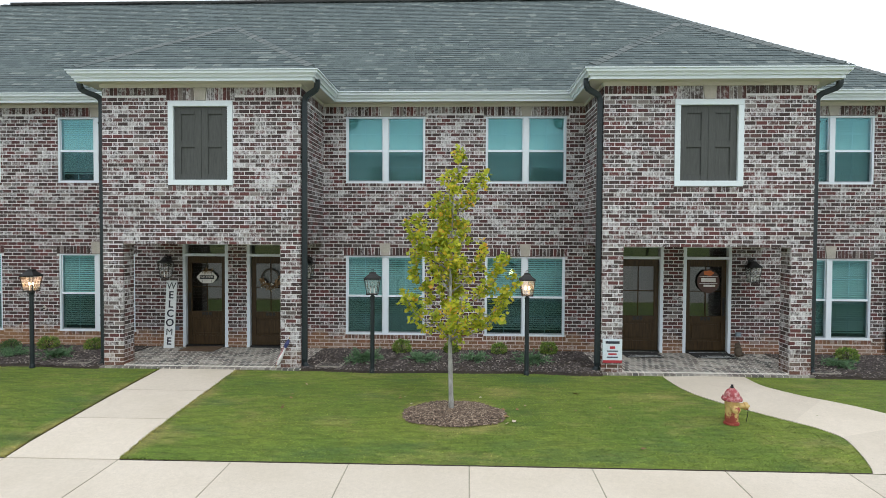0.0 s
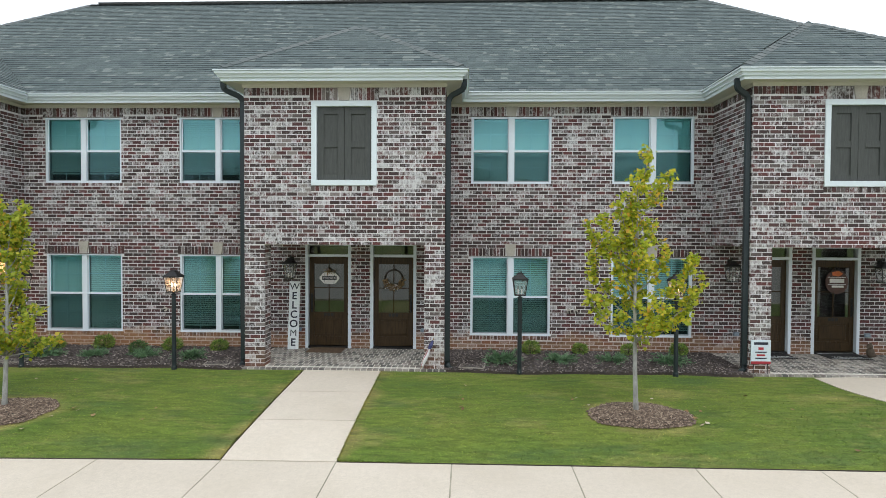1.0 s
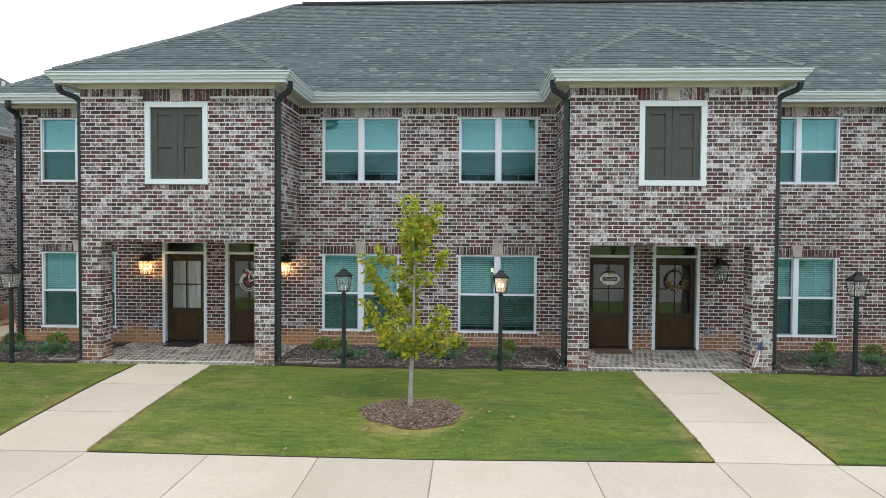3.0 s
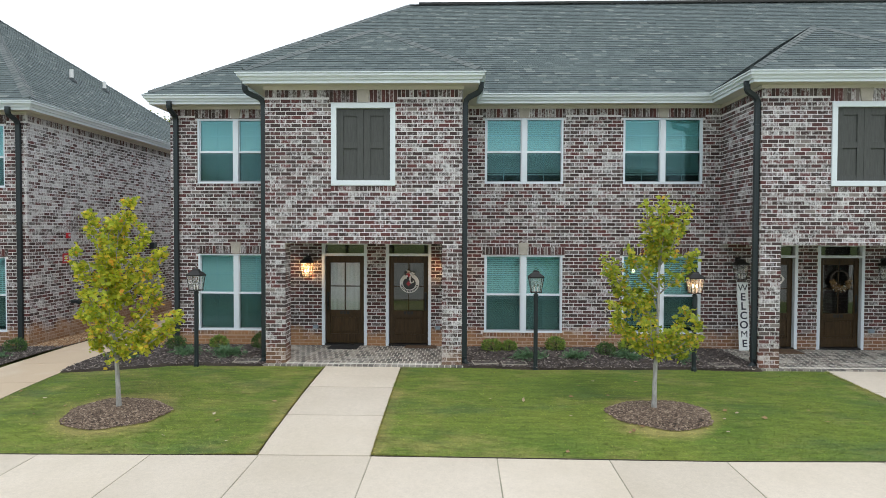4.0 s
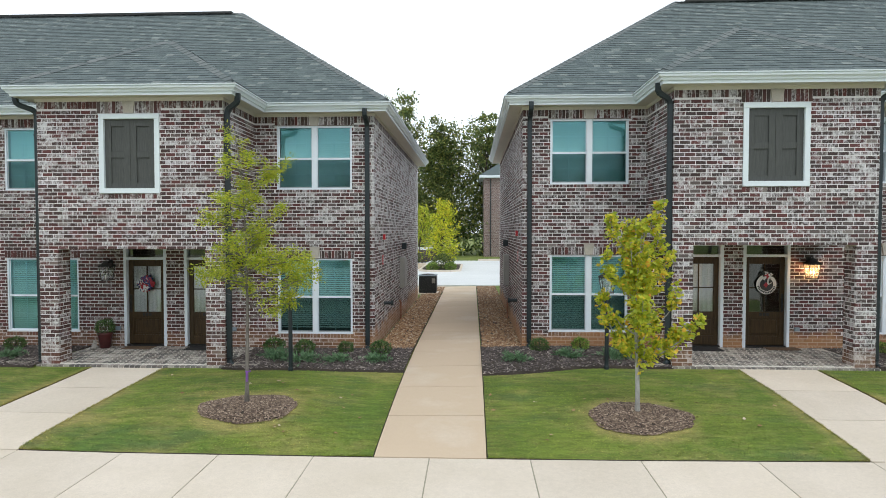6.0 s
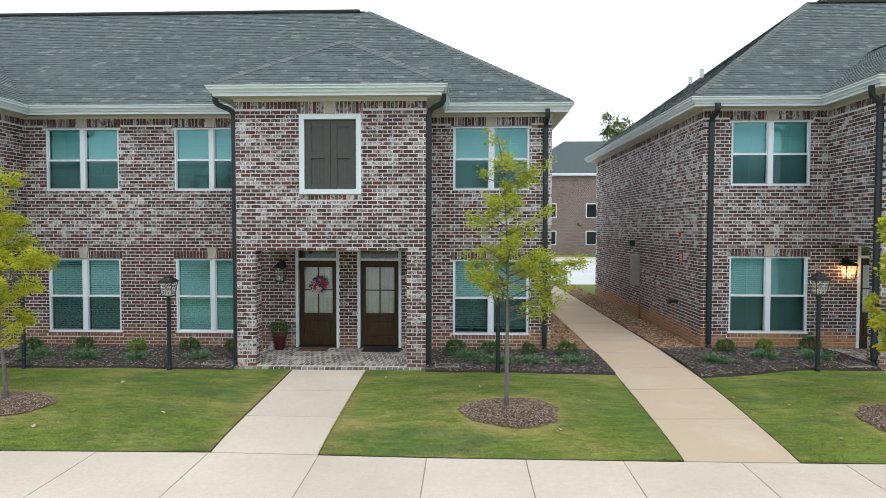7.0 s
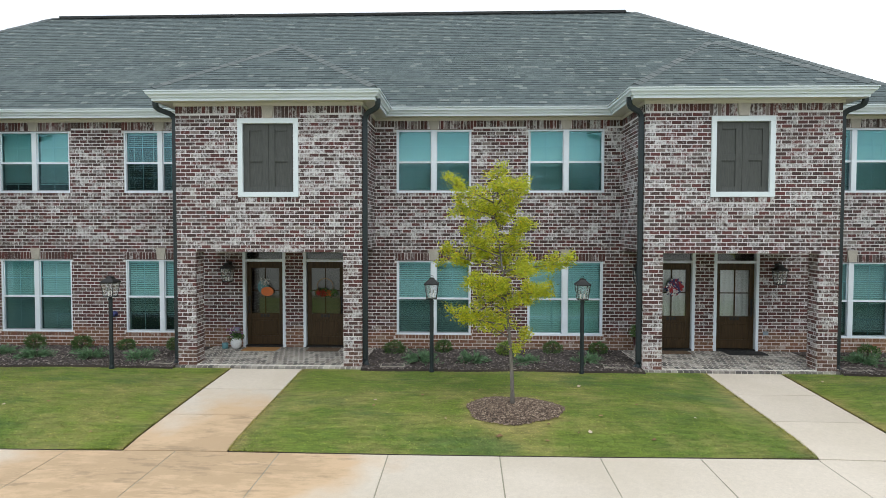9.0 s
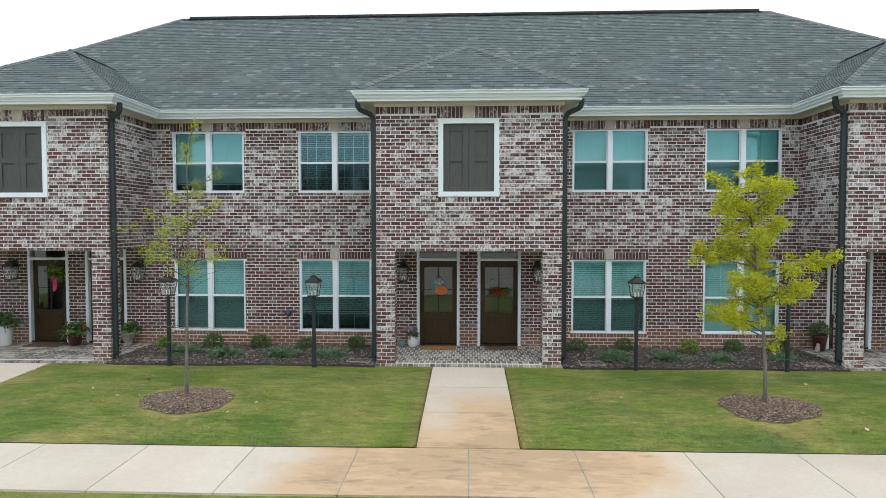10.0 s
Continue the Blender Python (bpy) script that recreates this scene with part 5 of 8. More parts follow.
OVAL = fan([(0.0, 0.0), (0.17, 0.25), (0.2, 0.55), (0.0, 1.0), (-0.2, 0.55), (-0.17, 0.25)], 0.3)
SPRAY = fan([(0.0, 0.0), (0.17, 0.35), (0.14, 0.7), (0.0, 1.0), (-0.14, 0.7), (-0.17, 0.35)], 0.25)
LANCE = fan([(0.0, 0.0), (0.11, 0.4), (0.0, 1.0), (-0.11, 0.4)], 0.3)


def scatter(name, leaf, places, ways, sizes, rnd, roll=1.0):
    """Leaves at places, pointing along ways, each turned about its rib by chance."""
    lv, lf = leaf
    p, w = np.asarray(places, float), np.asarray(ways, float)
    n = len(p)
    w /= np.linalg.norm(w, axis=1)[:, None] + 1e-9
    ref = rnd.normal(size=(n, 3)) * roll + np.array([0, 0, 1.0])
    side = np.cross(w, ref)
    side /= np.linalg.norm(side, axis=1)[:, None] + 1e-9
    nrm = np.cross(side, w)
    s = np.asarray(sizes, float)[:, None, None]
    v = p[:, None, :] + s * (lv[None, :, 0, None] * side[:, None, :] + lv[None, :, 1, None] * w[:, None, :] + lv[None, :, 2, None] * nrm[:, None, :])
    f = lf[None] + len(lv) * np.arange(n)[:, None, None]
    return mesh_of(name, v.reshape(-1, 3), f.reshape(-1, 3))


def tree(x, y, h, tips, seed, leaf, leaf_size, dense, material, label, lean=0.0, airy=False, thin=1.0, trunk_r=0.042, bark=None, clear=1.0, bare=0, twin=1.0):
    """A young tree: limbs from a slim trunk to tips (sideways, height), each with a twin turned round the trunk, all sleeved in leaves."""
    r = random.Random(seed)
    rn = np.random.default_rng(seed)
    t = base("tree", pose(x, y, gz(x, y) + 0.05), label, "tree", "young street trees")
    bm = bmesh.new()
    top = h * 0.9
    trunk = [Vector((lean * f * f + 0.03 * math.sin(4 * f + seed), 0.03 * math.cos(3.3 * f + seed), -0.15 + f * (top + 0.15))) for f in (i / 11 for i in range(12))]
    tube(trunk, [trunk_r * (1.25 if i == 0 else 1 - 0.86 * i / 11) for i in range(12)], 9, bm)

    def on_trunk(z):
        f = min(10.999, max(0.0, (z + 0.15) / (top + 0.15) * 11))
        return trunk[int(f)].lerp(trunk[int(f) + 1], f - int(f))

    pts, ways = [], []

    def leaves(c, way, count, spread):
        for _ in range(count):
            pts.append(c + Vector((r.gauss(0, spread), r.gauss(0, spread), r.gauss(0, spread * (0.75 if airy else 1.0)))))
            ways.append(way * r.uniform(0.3, 1.0) + Vector((r.gauss(0, 0.6), r.gauss(0, 0.6), r.uniform(-0.5, 0.25) if airy else r.uniform(-0.9, 0.2))))

    limbs = []
    for dx, z in tips:
        reach = abs(dx)
        limbs.append((Vector((dx, r.uniform(-0.55, 0.55) * max(reach, 0.35), z)), 1.0))
        if z < clear * 1.35 or r.random() > twin:
            continue
        a = r.choice((1, -1)) * r.uniform(0.9, 2.0)
        k = max(reach, 0.3) * r.uniform(0.6, 0.95)
        limbs.append((Vector((math.copysign(k, dx) * math.cos(a), k * math.sin(a), z * r.uniform(0.86, 0.97))), 0.8))
    if airy and thin > 0.6:
        for (xa, za), (xb, zb) in zip(tips[1:], tips[2:]):
            f = r.random()
            limbs.append((Vector(((xa * f + xb * (1 - f)) * r.uniform(0.5, 1.0), r.uniform(-0.7, 0.7), za * f + zb * (1 - f) + r.uniform(-0.15, 0.15))), 0.9))
    for tip, full in limbs:
        reach = Vector((tip.x, tip.y)).length
        p0 = on_trunk(max(clear * 0.9, tip.z - (reach * r.uniform(0.0, 0.5) + 0.05 if airy else max(0.7, reach * r.uniform(0.9, 1.3)))))
        d = tip - p0
        m1 = p0 + Vector((d.x * 0.4, d.y * 0.4, d.z * (0.45 if airy else 0.22)))
        m2 = p0 + Vector((d.x * 0.78, d.y * 0.78, d.z * (0.9 if airy else 0.58)))
        path = [p0, m1, m2, tip]
        long = sum((b - a).length for a, b in zip(path, path[1:]))
        tube(path, [0.013, 0.01, 0.007, 0.003], 5, bm)
        n = max(5, int(long / (0.055 if airy else 0.06)))
        for i in range(n):
            g = (i + r.random()) / n
            if g < (0.32 if reach > 0.3 else 0.12):
                continue
            q = path[int(g * 2.999)].lerp(path[int(g * 2.999) + 1], g * 2.999 % 1)
            a = r.uniform(0, 2 * math.pi)
            L = (r.uniform(0.1, 0.34) * (1.15 - 0.75 * g) if airy else r.uniform(0.07, 0.23) * (1.1 - 0.75 * g))
            e = q + Vector((math.cos(a) * L, math.sin(a) * L, r.uniform(-0.13, 0.17) if airy else r.uniform(-0.04, 0.12)))
            tube([q, q.lerp(e, 0.5) + Vector((0, 0, 0.012)), e], [0.004, 0.003, 0.002], 4, bm)
            if r.random() > thin * full:
                continue
            way = (e - q).normalized()
            for f in (0.3, 0.65, 1.0):
                leaves(q.lerp(e, f), way, dense if f > 0.5 else max(1, dense // 2), 0.05 if airy else 0.04)
    for i in range(bare):
        z = r.uniform(clear * 0.6, h * 0.55)
        a, L = r.uniform(0, 2 * math.pi), r.uniform(0.3, 0.75)
        p0 = on_trunk(z)
        e = p0 + Vector((math.cos(a) * L, math.sin(a) * L, r.uniform(-0.05, 0.3)))
        tube([p0, p0.lerp(e, 0.5) + Vector((0, 0, 0.03)), e], [0.006, 0.004, 0.002], 4, bm)
    part("trunk", bm, bark or M_BARK, t, "slim grey trunk with fine branches", smooth=True)
    sizes = rn.uniform(0.7, 1.25, len(pts)) * leaf_size
    link_mesh("crown", scatter("crown", leaf, [tuple(p) for p in pts], [tuple(w) for w in ways], sizes, rn), material, t)
    mulch_ring(x, y, seed)
    return t


RING_X, RING_Y = 0.78, 0.57


def mulch_ring(x, y, seed):
    """A low mound, drawn out along the walk and a little in front of the trunk."""
    x, y = x + 0.04, y - 0.1
    r = random.Random(seed + 90)
    n, rings = 40, 6
    verts, faces = [], []
    z0 = gz(x, y)
    wob = [1 + 0.05 * math.sin(3 * 2 * math.pi * i / n + seed) + 0.03 * math.sin(7 * 2 * math.pi * i / n) for i in range(n)]
    verts.append((0, 0, 0.036))
    for k in range(1, rings + 1):
        f = k / rings
        for i in range(n):
            a = 2 * math.pi * i / n
            px, py = math.cos(a) * RING_X * f * wob[i], math.sin(a) * RING_Y * f * wob[i]
            h = 0.058 * (1 - f ** 1.6) - (0.02 if k == rings else 0)
            verts.append((px, py, gz(x + px, y + py) - z0 + h - 0.022))
    for i in range(n):
        faces.append((0, 1 + i, 1 + (i + 1) % n))
        for k in range(rings - 1):
            a, b = 1 + k * n, 1 + (k + 1) * n
            faces.append((a + i, b + i, b + (i + 1) % n, a + (i + 1) % n))
    ring = link_mesh("mulch_ring", mesh_of("mulch_ring", verts, faces, smooth=True), M_SOIL, None, m=pose(x, y, z0))
    tagged(ring, "round bed of brown bark mulch at the tree foot", "mulch", "mulch rings")
    boxes = []
    for _ in range(4200):
        a, f = r.uniform(0, 2 * math.pi), min(1.06, math.sqrt(r.random()) * 1.03)
        w = 1 + 0.05 * math.sin(3 * a + seed) + 0.03 * math.sin(7 * a)
        px, py = math.cos(a) * RING_X * f * w, math.sin(a) * RING_Y * f * w
        boxes.append((px, py, gz(x + px, y + py) - z0 + 0.058 * max(0.0, 1 - f ** 1.6) - 0.018 + r.uniform(0, 0.006)))
    chips("bark_mulch", boxes, M_CHIP_RED, ring, seed, 0.045, slope=0.22)


def chips(name, places, material, parent, seed, long=0.055, kind="stuff", slope=0.4):
    """Splinters of bark lying at all angles."""
    rn = np.random.default_rng(seed)
    p = np.array(places)
    n = len(p)
    a = rn.uniform(0, 2 * np.pi, n)
    tilt = rn.uniform(-slope, slope, n)
    L = rn.uniform(0.45, 1.3, n) * long / 2
    W = rn.uniform(0.006, 0.014, n)
    d = np.stack([np.cos(a) * np.cos(tilt), np.sin(a) * np.cos(tilt), np.sin(tilt)], 1)
    s = np.stack([-np.sin(a), np.cos(a), rn.uniform(-slope, slope, n)], 1)
    up = np.cross(d, s)
    up /= np.linalg.norm(up, axis=1)[:, None]
    v = []
    for u, w, t in ((-1, -1, 0), (1, -0.7, 0), (1, 0.6, 0), (-0.9, 1, 0), (-0.8, -0.6, 1), (0.8, -0.5, 1), (0.85, 0.5, 1), (-0.8, 0.6, 1)):
        v.append(p + d * (u * L)[:, None] + s * (w * W)[:, None] + up * (t * 0.008))
    v = np.stack(v, 1).reshape(-1, 3)
    f = (CUBE_F[None] + 8 * np.arange(n)[:, None, None]).reshape(-1, 4)
    ob = link_mesh(name, mesh_of(name, v, f), material, parent, kind=kind)
    return ob


TREE_SPOTS = [(5.14, -4.5), (-4.89, -4.7), (-13.5, -4.86), (-19.8, -4.73), (-28.36, -4.7), (-38.35, -4.65)]
tree(*TREE_SPOTS[0], 4.05, [(0.12, 4.05), (0.5, 3.7), (-0.14, 3.35), (-0.28, 3.2), (-0.53, 3.0), (-0.7, 2.85), (0.22, 2.9), (0.5, 2.5), (0.85, 2.4), (0.95, 2.0), (0.75, 1.5), (-0.75, 1.8), (-0.68, 2.35), (-0.3, 2.5), (0.25, 1.4), (-0.3, 1.55)],
     3, MAPLE, 0.07, 9, M_LEAF_AUTUMN, "young maple with green and yellowing leaves and two tall leaders", thin=0.96, twin=0.7, clear=1.15)
tree(*TREE_SPOTS[1], 3.25, [(-0.2, 3.2), (0.0, 3.22), (0.11, 3.07), (0.41, 3.24), (0.26, 2.94), (0.45, 2.5), (-0.78, 2.4), (-0.67, 2.1), (-0.5, 2.55), (-0.72, 1.65), (-0.3, 1.75), (-0.57, 1.37), (0.52, 1.6), (0.56, 1.37), (0.68, 0.95), (-0.4, 1.15), (0.16, 1.0)],
     5, MAPLE, 0.068, 8, M_LEAF_MAPLE, "young maple with yellow-green leaves on a slim trunk", clear=0.85, twin=0.85)
tree(*TREE_SPOTS[2], 3.35, [(0.31, 3.33), (-0.13, 3.06), (-0.45, 3.1), (0.1, 2.9), (0.4, 2.8), (-0.53, 2.44), (0.58, 2.44), (-0.58, 1.9), (0.67, 1.9), (0.98, 1.46), (0.76, 1.24), (0.31, 1.05), (-0.31, 1.15), (-0.49, 1.55), (0.1, 2.2), (-0.2, 2.6)],
     8, MAPLE, 0.068, 11, M_LEAF_AUTUMN, "full young maple turning yellow with orange tips", clear=0.85)
tree(*TREE_SPOTS[3], 4.35, [(-0.2, 4.38), (-0.08, 4.0), (-0.37, 3.72), (0.53, 3.84), (0.25, 3.68), (-0.65, 3.03), (-0.29, 3.23), (0.57, 3.1), (-0.65, 2.33), (-0.68, 2.17), (0.78, 2.37), (1.15, 2.37), (0.98, 2.02), (0.74, 1.64), (-0.45, 2.6), (0.3, 2.8)],
     11, SPRAY, 0.05, 25, M_LEAF_LIME, "slender young tree with feathery lime-green sprays", lean=-0.12, airy=True, thin=0.9, trunk_r=0.038, bark=M_BARK_BROWN, clear=1.4, bare=8)
tree(*TREE_SPOTS[4], 3.9, [(-1.0, 3.65), (-0.2, 3.9), (0.18, 3.68), (-0.9, 3.3), (-0.81, 2.9), (0.3, 2.97), (-1.2, 2.5), (-0.58, 2.6), (0.89, 2.38), (-0.96, 1.5), (-0.54, 1.75), (0.64, 1.96), (0.28, 1.08), (-0.75, 2.15), (-0.3, 3.2)],
     14, SPRAY, 0.05, 46, M_LEAF_YELLOW, "young tree with dense feathery yellow foliage", lean=-0.3, airy=True, trunk_r=0.038, bark=M_BARK_BROWN, clear=0.95, bare=6)
tree(*TREE_SPOTS[5], 4.7, [(0.16, 4.65), (0.1, 4.2), (-0.3, 3.5), (0.5, 3.8), (0.64, 3.3), (-1.1, 2.88), (-0.8, 2.64), (-0.4, 2.9), (0.45, 2.64), (0.8, 2.45), (0.16, 2.2), (-0.5, 3.2), (0.3, 3.1), (0.2, 3.6)],
     17, SPRAY, 0.042, 18, M_LEAF_LIME, "sparse young tree with bare lower twigs", airy=True, thin=0.52, trunk_r=0.034, bark=M_BARK_BROWN, clear=1.2, bare=26)

# ribbon on one trunk
ribbon = boxed((-0.011, 0.011, -0.052, -0.046, -0.14, 0.03), (-0.018, 0.018, -0.056, -0.044, 0.01, 0.04), bevel=0.002)
tube([(0.047 * math.cos(k * math.pi / 6), 0.047 * math.sin(k * math.pi / 6), 0.025 + 0.006 * math.sin(k)) for k in range(13)], 0.006, 6, ribbon)
part("ribbon", ribbon, surface("purple_ribbon", rough=0.6, build=blotched((0.27, 0.09, 0.45), (0.2, 0.07, 0.36), 20.0)), None, m=pose(TREE_SPOTS[3][0] - 0.012, TREE_SPOTS[3][1] + 0.012, gz(*TREE_SPOTS[3]) + 0.52))
tagged(bpy.data.objects["ribbon"], "purple marking ribbon tied round a slim trunk", "ribbon")


# shrubs: three kinds, a few shapes of each
def ball_shrub(seed, rx, rz, leaf, n, material, name, size):
    rn = np.random.default_rng(seed)
    v = rn.normal(size=(n, 3))
    v /= np.linalg.norm(v, axis=1)[:, None]
    lump = 1 + 0.16 * np.sin(v[:, 0] * 5 + seed) * np.cos(v[:, 1] * 4 + 2 * seed) + rn.normal(0, 0.07, n)
    rad = lump * rn.uniform(0.72, 1.0, n)
    p = v * rad[:, None] * np.array([rx, rx, rz]) + np.array([0, 0, rz * 0.8])
    keep = p[:, 2] > 0.0
    w = v + rn.normal(0, 0.45, (n, 3)) + np.array([0, 0, 0.35])
    return scatter(name, leaf, p[keep], w[keep], (rn.uniform(0.7, 1.3, n) * size)[keep], rn)


def juniper(seed):
    rn = np.random.default_rng(seed)
    pts, ways = [], []
    for _ in range(46):
        a, el = rn.uniform(0, 6.28), rn.uniform(0.12, 0.9)
        L = rn.uniform(0.22, 0.46) * (1.1 - 0.35 * el)
        d = np.array([np.cos(a) * np.cos(el), np.sin(a) * np.cos(el), np.sin(el)])
        for k in range(22):
            f = rn.uniform(0.2, 1.0)
            c = d * L * f + np.array([0, 0, 0.03 - 0.1 * f * f])
            pts.append(c + rn.normal(0, 0.012, 3))
            ways.append(d + rn.normal(0, 0.55, 3))
    return scatter("foliage", LANCE, pts, ways, rn.uniform(0.05, 0.1, len(pts)), rn)


BALLS = [ball_shrub(k, 0.185, 0.145, OVAL, 1200, M_LEAF_BOX, "foliage", 0.042) for k in (1, 2)]
DARKS = [ball_shrub(k, 0.2, 0.165, OVAL, 1350, M_LEAF_HOLLY, "foliage", 0.038) for k in (3, 4)]
JUNS = [juniper(k) for k in (5, 6, 7)]


def stem_mesh(r, h):
    """A short woody stool, swelling from the root into one crooked stem."""
    bm = tube([(0, 0, -0.03), (0.01, 0.0, h * 0.25), (-0.012, 0.01, h * 0.55), (r * 0.12, 0.02, h * 0.85)], [0.03, 0.022, 0.016, 0.006], 7)
    me = bpy.data.meshes.new("stem")
    bm.to_mesh(me), bm.free()
    return me


STEMS, STEMS_LOW = stem_mesh(0.2, 0.28), stem_mesh(0.35, 0.14)


def shrub(kind, x, y, k):
    r = random.Random(k * 13 + 1)
    s = r.uniform(0.9, 1.15)
    label, me, mt = {"box": ("rounded yellow-green shrub in a mulch bed", BALLS, M_LEAF_BOX), "dark": ("rounded dark green shrub in a mulch bed", DARKS, M_LEAF_HOLLY),
                     "jun": ("low spreading blue-green juniper in a mulch bed", JUNS, M_LEAF_JUNIPER)}[kind]
    b = base("juniper" if kind == "jun" else "shrub", pose(x, y, gz(x, y) + 0.02, 0, 0, r.uniform(0, 360)) @ Matrix.Diagonal((s * r.uniform(0.9, 1.15), s, s * r.uniform(0.88, 1.1), 1)), label, "shrub", "foundation shrubs")
    link_mesh("foliage", me[k % len(me)], mt, b)
    link_mesh("stem", STEMS_LOW if kind == "jun" else STEMS, M_BARK_DARK, b)

# ---- planting beds, gravel, turf ----
A0, B0 = 0.02, -33.38
BEDS = [(A0 - S + BAY, A0 - BAY), (A0 + BAY, A0 + S - BAY), (A0 + S + BAY, 22.0), (-15.9, A0 - S - BAY), (B0 + S + BAY, -17.47), (B0 + BAY, B0 + S - BAY), (B0 - S + BAY, B0 - BAY), (-53.0, B0 - S - BAY)]


def bed_front(x):
    flare = 0.5 * math.exp(-((x + 15.9) / 1.6) ** 2) if x > -16.7 else 0.3 * math.exp(-((x + 17.5) / 1.5) ** 2)
    return -2.14 - flare + 0.05 * math.sin(x * 1.3) + 0.03 * math.sin(x * 3.1)


for k, (x0, x1) in enumerate(BEDS):
    r = random.Random(300 + k)
    us = steps(x0, x1, 0.25)
    verts, faces = [], []
    for x in us:
        for j, f in enumerate((0.0, 0.04, 0.3, 0.65, 1.0)):
            y = bed_front(x) * (1 - f) + 0.04 * f
            verts.append((x, y, gz(x, y) + (-0.035 if j == 0 else 0.012 + 0.025 * math.sin(f * 3.1) + r.uniform(-0.006, 0.006))))
    for i in range(len(us) - 1):
        for j in range(4):
            a = i * 5 + j
            faces.append((a, a + 5, a + 6, a + 1))
    bed = link_mesh("mulch_bed", mesh_of("mulch_bed", verts, faces, smooth=True), M_SOIL)
    tagged(bed, "planting bed of dark shredded bark mulch", "mulch bed", kind="structure")
    pts = []
    for _ in range(int((x1 - x0) * 2.1 * 640)):
        x = r.uniform(x0 + 0.02, x1 - 0.02)
        f = r.random()
        y = bed_front(x) * (1 - f)
        pts.append((x, y, gz(x, y) + 0.018 + 0.025 * math.sin(f * 3.1)))
    chips("bark_mulch", pts, M_CHIP, bed, 500 + k)

PLANTS = [("dark", -4.8, -0.85), ("jun", -3.39, -1.4), ("box", -4.22, -0.45), ("box", -3.1, -0.5), ("box", 3.91, -0.42), ("box", 5.02, -0.36), ("box", 6.1, -0.4), ("box", 7.2, -0.38), ("jun", 3.21, -1.37), ("jun", 4.47, -1.3),
          ("jun", 5.51, -1.25), ("jun", 6.68, -1.3), ("jun", 12.95, -1.35), ("box", 13.5, -0.7), ("box", 14.6, -0.6), ("jun", 14.9, -1.3), ("box", -7.3, -0.55), ("jun", -6.54, -1.37), ("jun", -5.55, -1.3), ("box", -5.83, -0.4),
          ("jun", -4.4, -1.25), ("box", -6.9, -0.5), ("dark", -14.55, -0.55), ("box", -13.61, -0.42), ("dark", -12.6, -0.42), ("jun", -15.16, -1.6), ("jun", -13.97, -1.27), ("jun", -13.0, -1.4),
          ("jun", -19.77, -1.6), ("jun", -19.05, -1.5), ("dark", -19.95, -0.7), ("dark", -19.04, -0.5), ("dark", -18.2, -0.72), ("jun", -18.15, -1.5), ("dark", -20.75, -0.45), ("jun", -20.4, -1.25),
          ("dark", -29.65, -0.42), ("jun", -28.95, -1.45), ("box", -28.2, -0.7), ("dark", -27.07, -0.42), ("jun", -26.45, -1.45), ("dark", -26.0, -0.45), ("jun", -27.8, -1.5), ("dark", -30.82, -0.6), ("jun", -30.15, -1.5),
          ("jun", -40.0, -1.15), ("dark", -39.65, -0.42), ("jun", -38.95, -1.4), ("dark", -38.5, -0.4), ("jun", -37.66, -1.4), ("dark", -37.35, -0.45), ("jun", -36.47, -1.45), ("dark", -36.1, -0.45), ("box", -40.8, -0.6),
          ("dark", -46.2, -0.5), ("jun", -46.6, -1.4)]
for k, (kind, x, y) in enumerate(PLANTS):
    shrub(kind, x, y, k)

# irrigation covers flush in the beds
M_COVER = surface("tan_plastic_cover", rough=0.6, build=blotched((0.06, 0.05, 0.043), (0.09, 0.075, 0.062), 9.0))
M_COVER_EDGE = surface("pale_cover_rim", rough=0.6, build=blotched((0.36, 0.33, 0.28), (0.26, 0.23, 0.19), 6.0))
for x, y in ((-2.62, -1.8), (-6.9, -1.85), (-12.45, -1.85), (-7.5, -1.8), (2.6, -1.8), (-35.8, -1.75), (-40.4, -1.75), (-30.7, -1.85), (-25.9, -1.75), (-20.9, -1.8), (12.4, -1.8)):
    v = base("valve_cover", pose(x, y, gz(x, y) + 0.012, 0, 0, 8 * math.sin(x * 9)), "flush rectangular irrigation valve cover in the mulch", "valve cover", "valve covers")
    part("rim", boxed((-0.26, 0.26, -0.17, -0.145, -0.05, 0.03), (-0.26, 0.26, 0.145, 0.17, -0.05, 0.03), (-0.26, -0.235, -0.145, 0.145, -0.05, 0.03), (0.235, 0.26, -0.145, 0.145, -0.05, 0.03), bevel=0.005), M_COVER_EDGE, v)
    part("lid", boxed((-0.235, 0.235, -0.145, 0.145, -0.04, 0.02)), M_COVER, v)

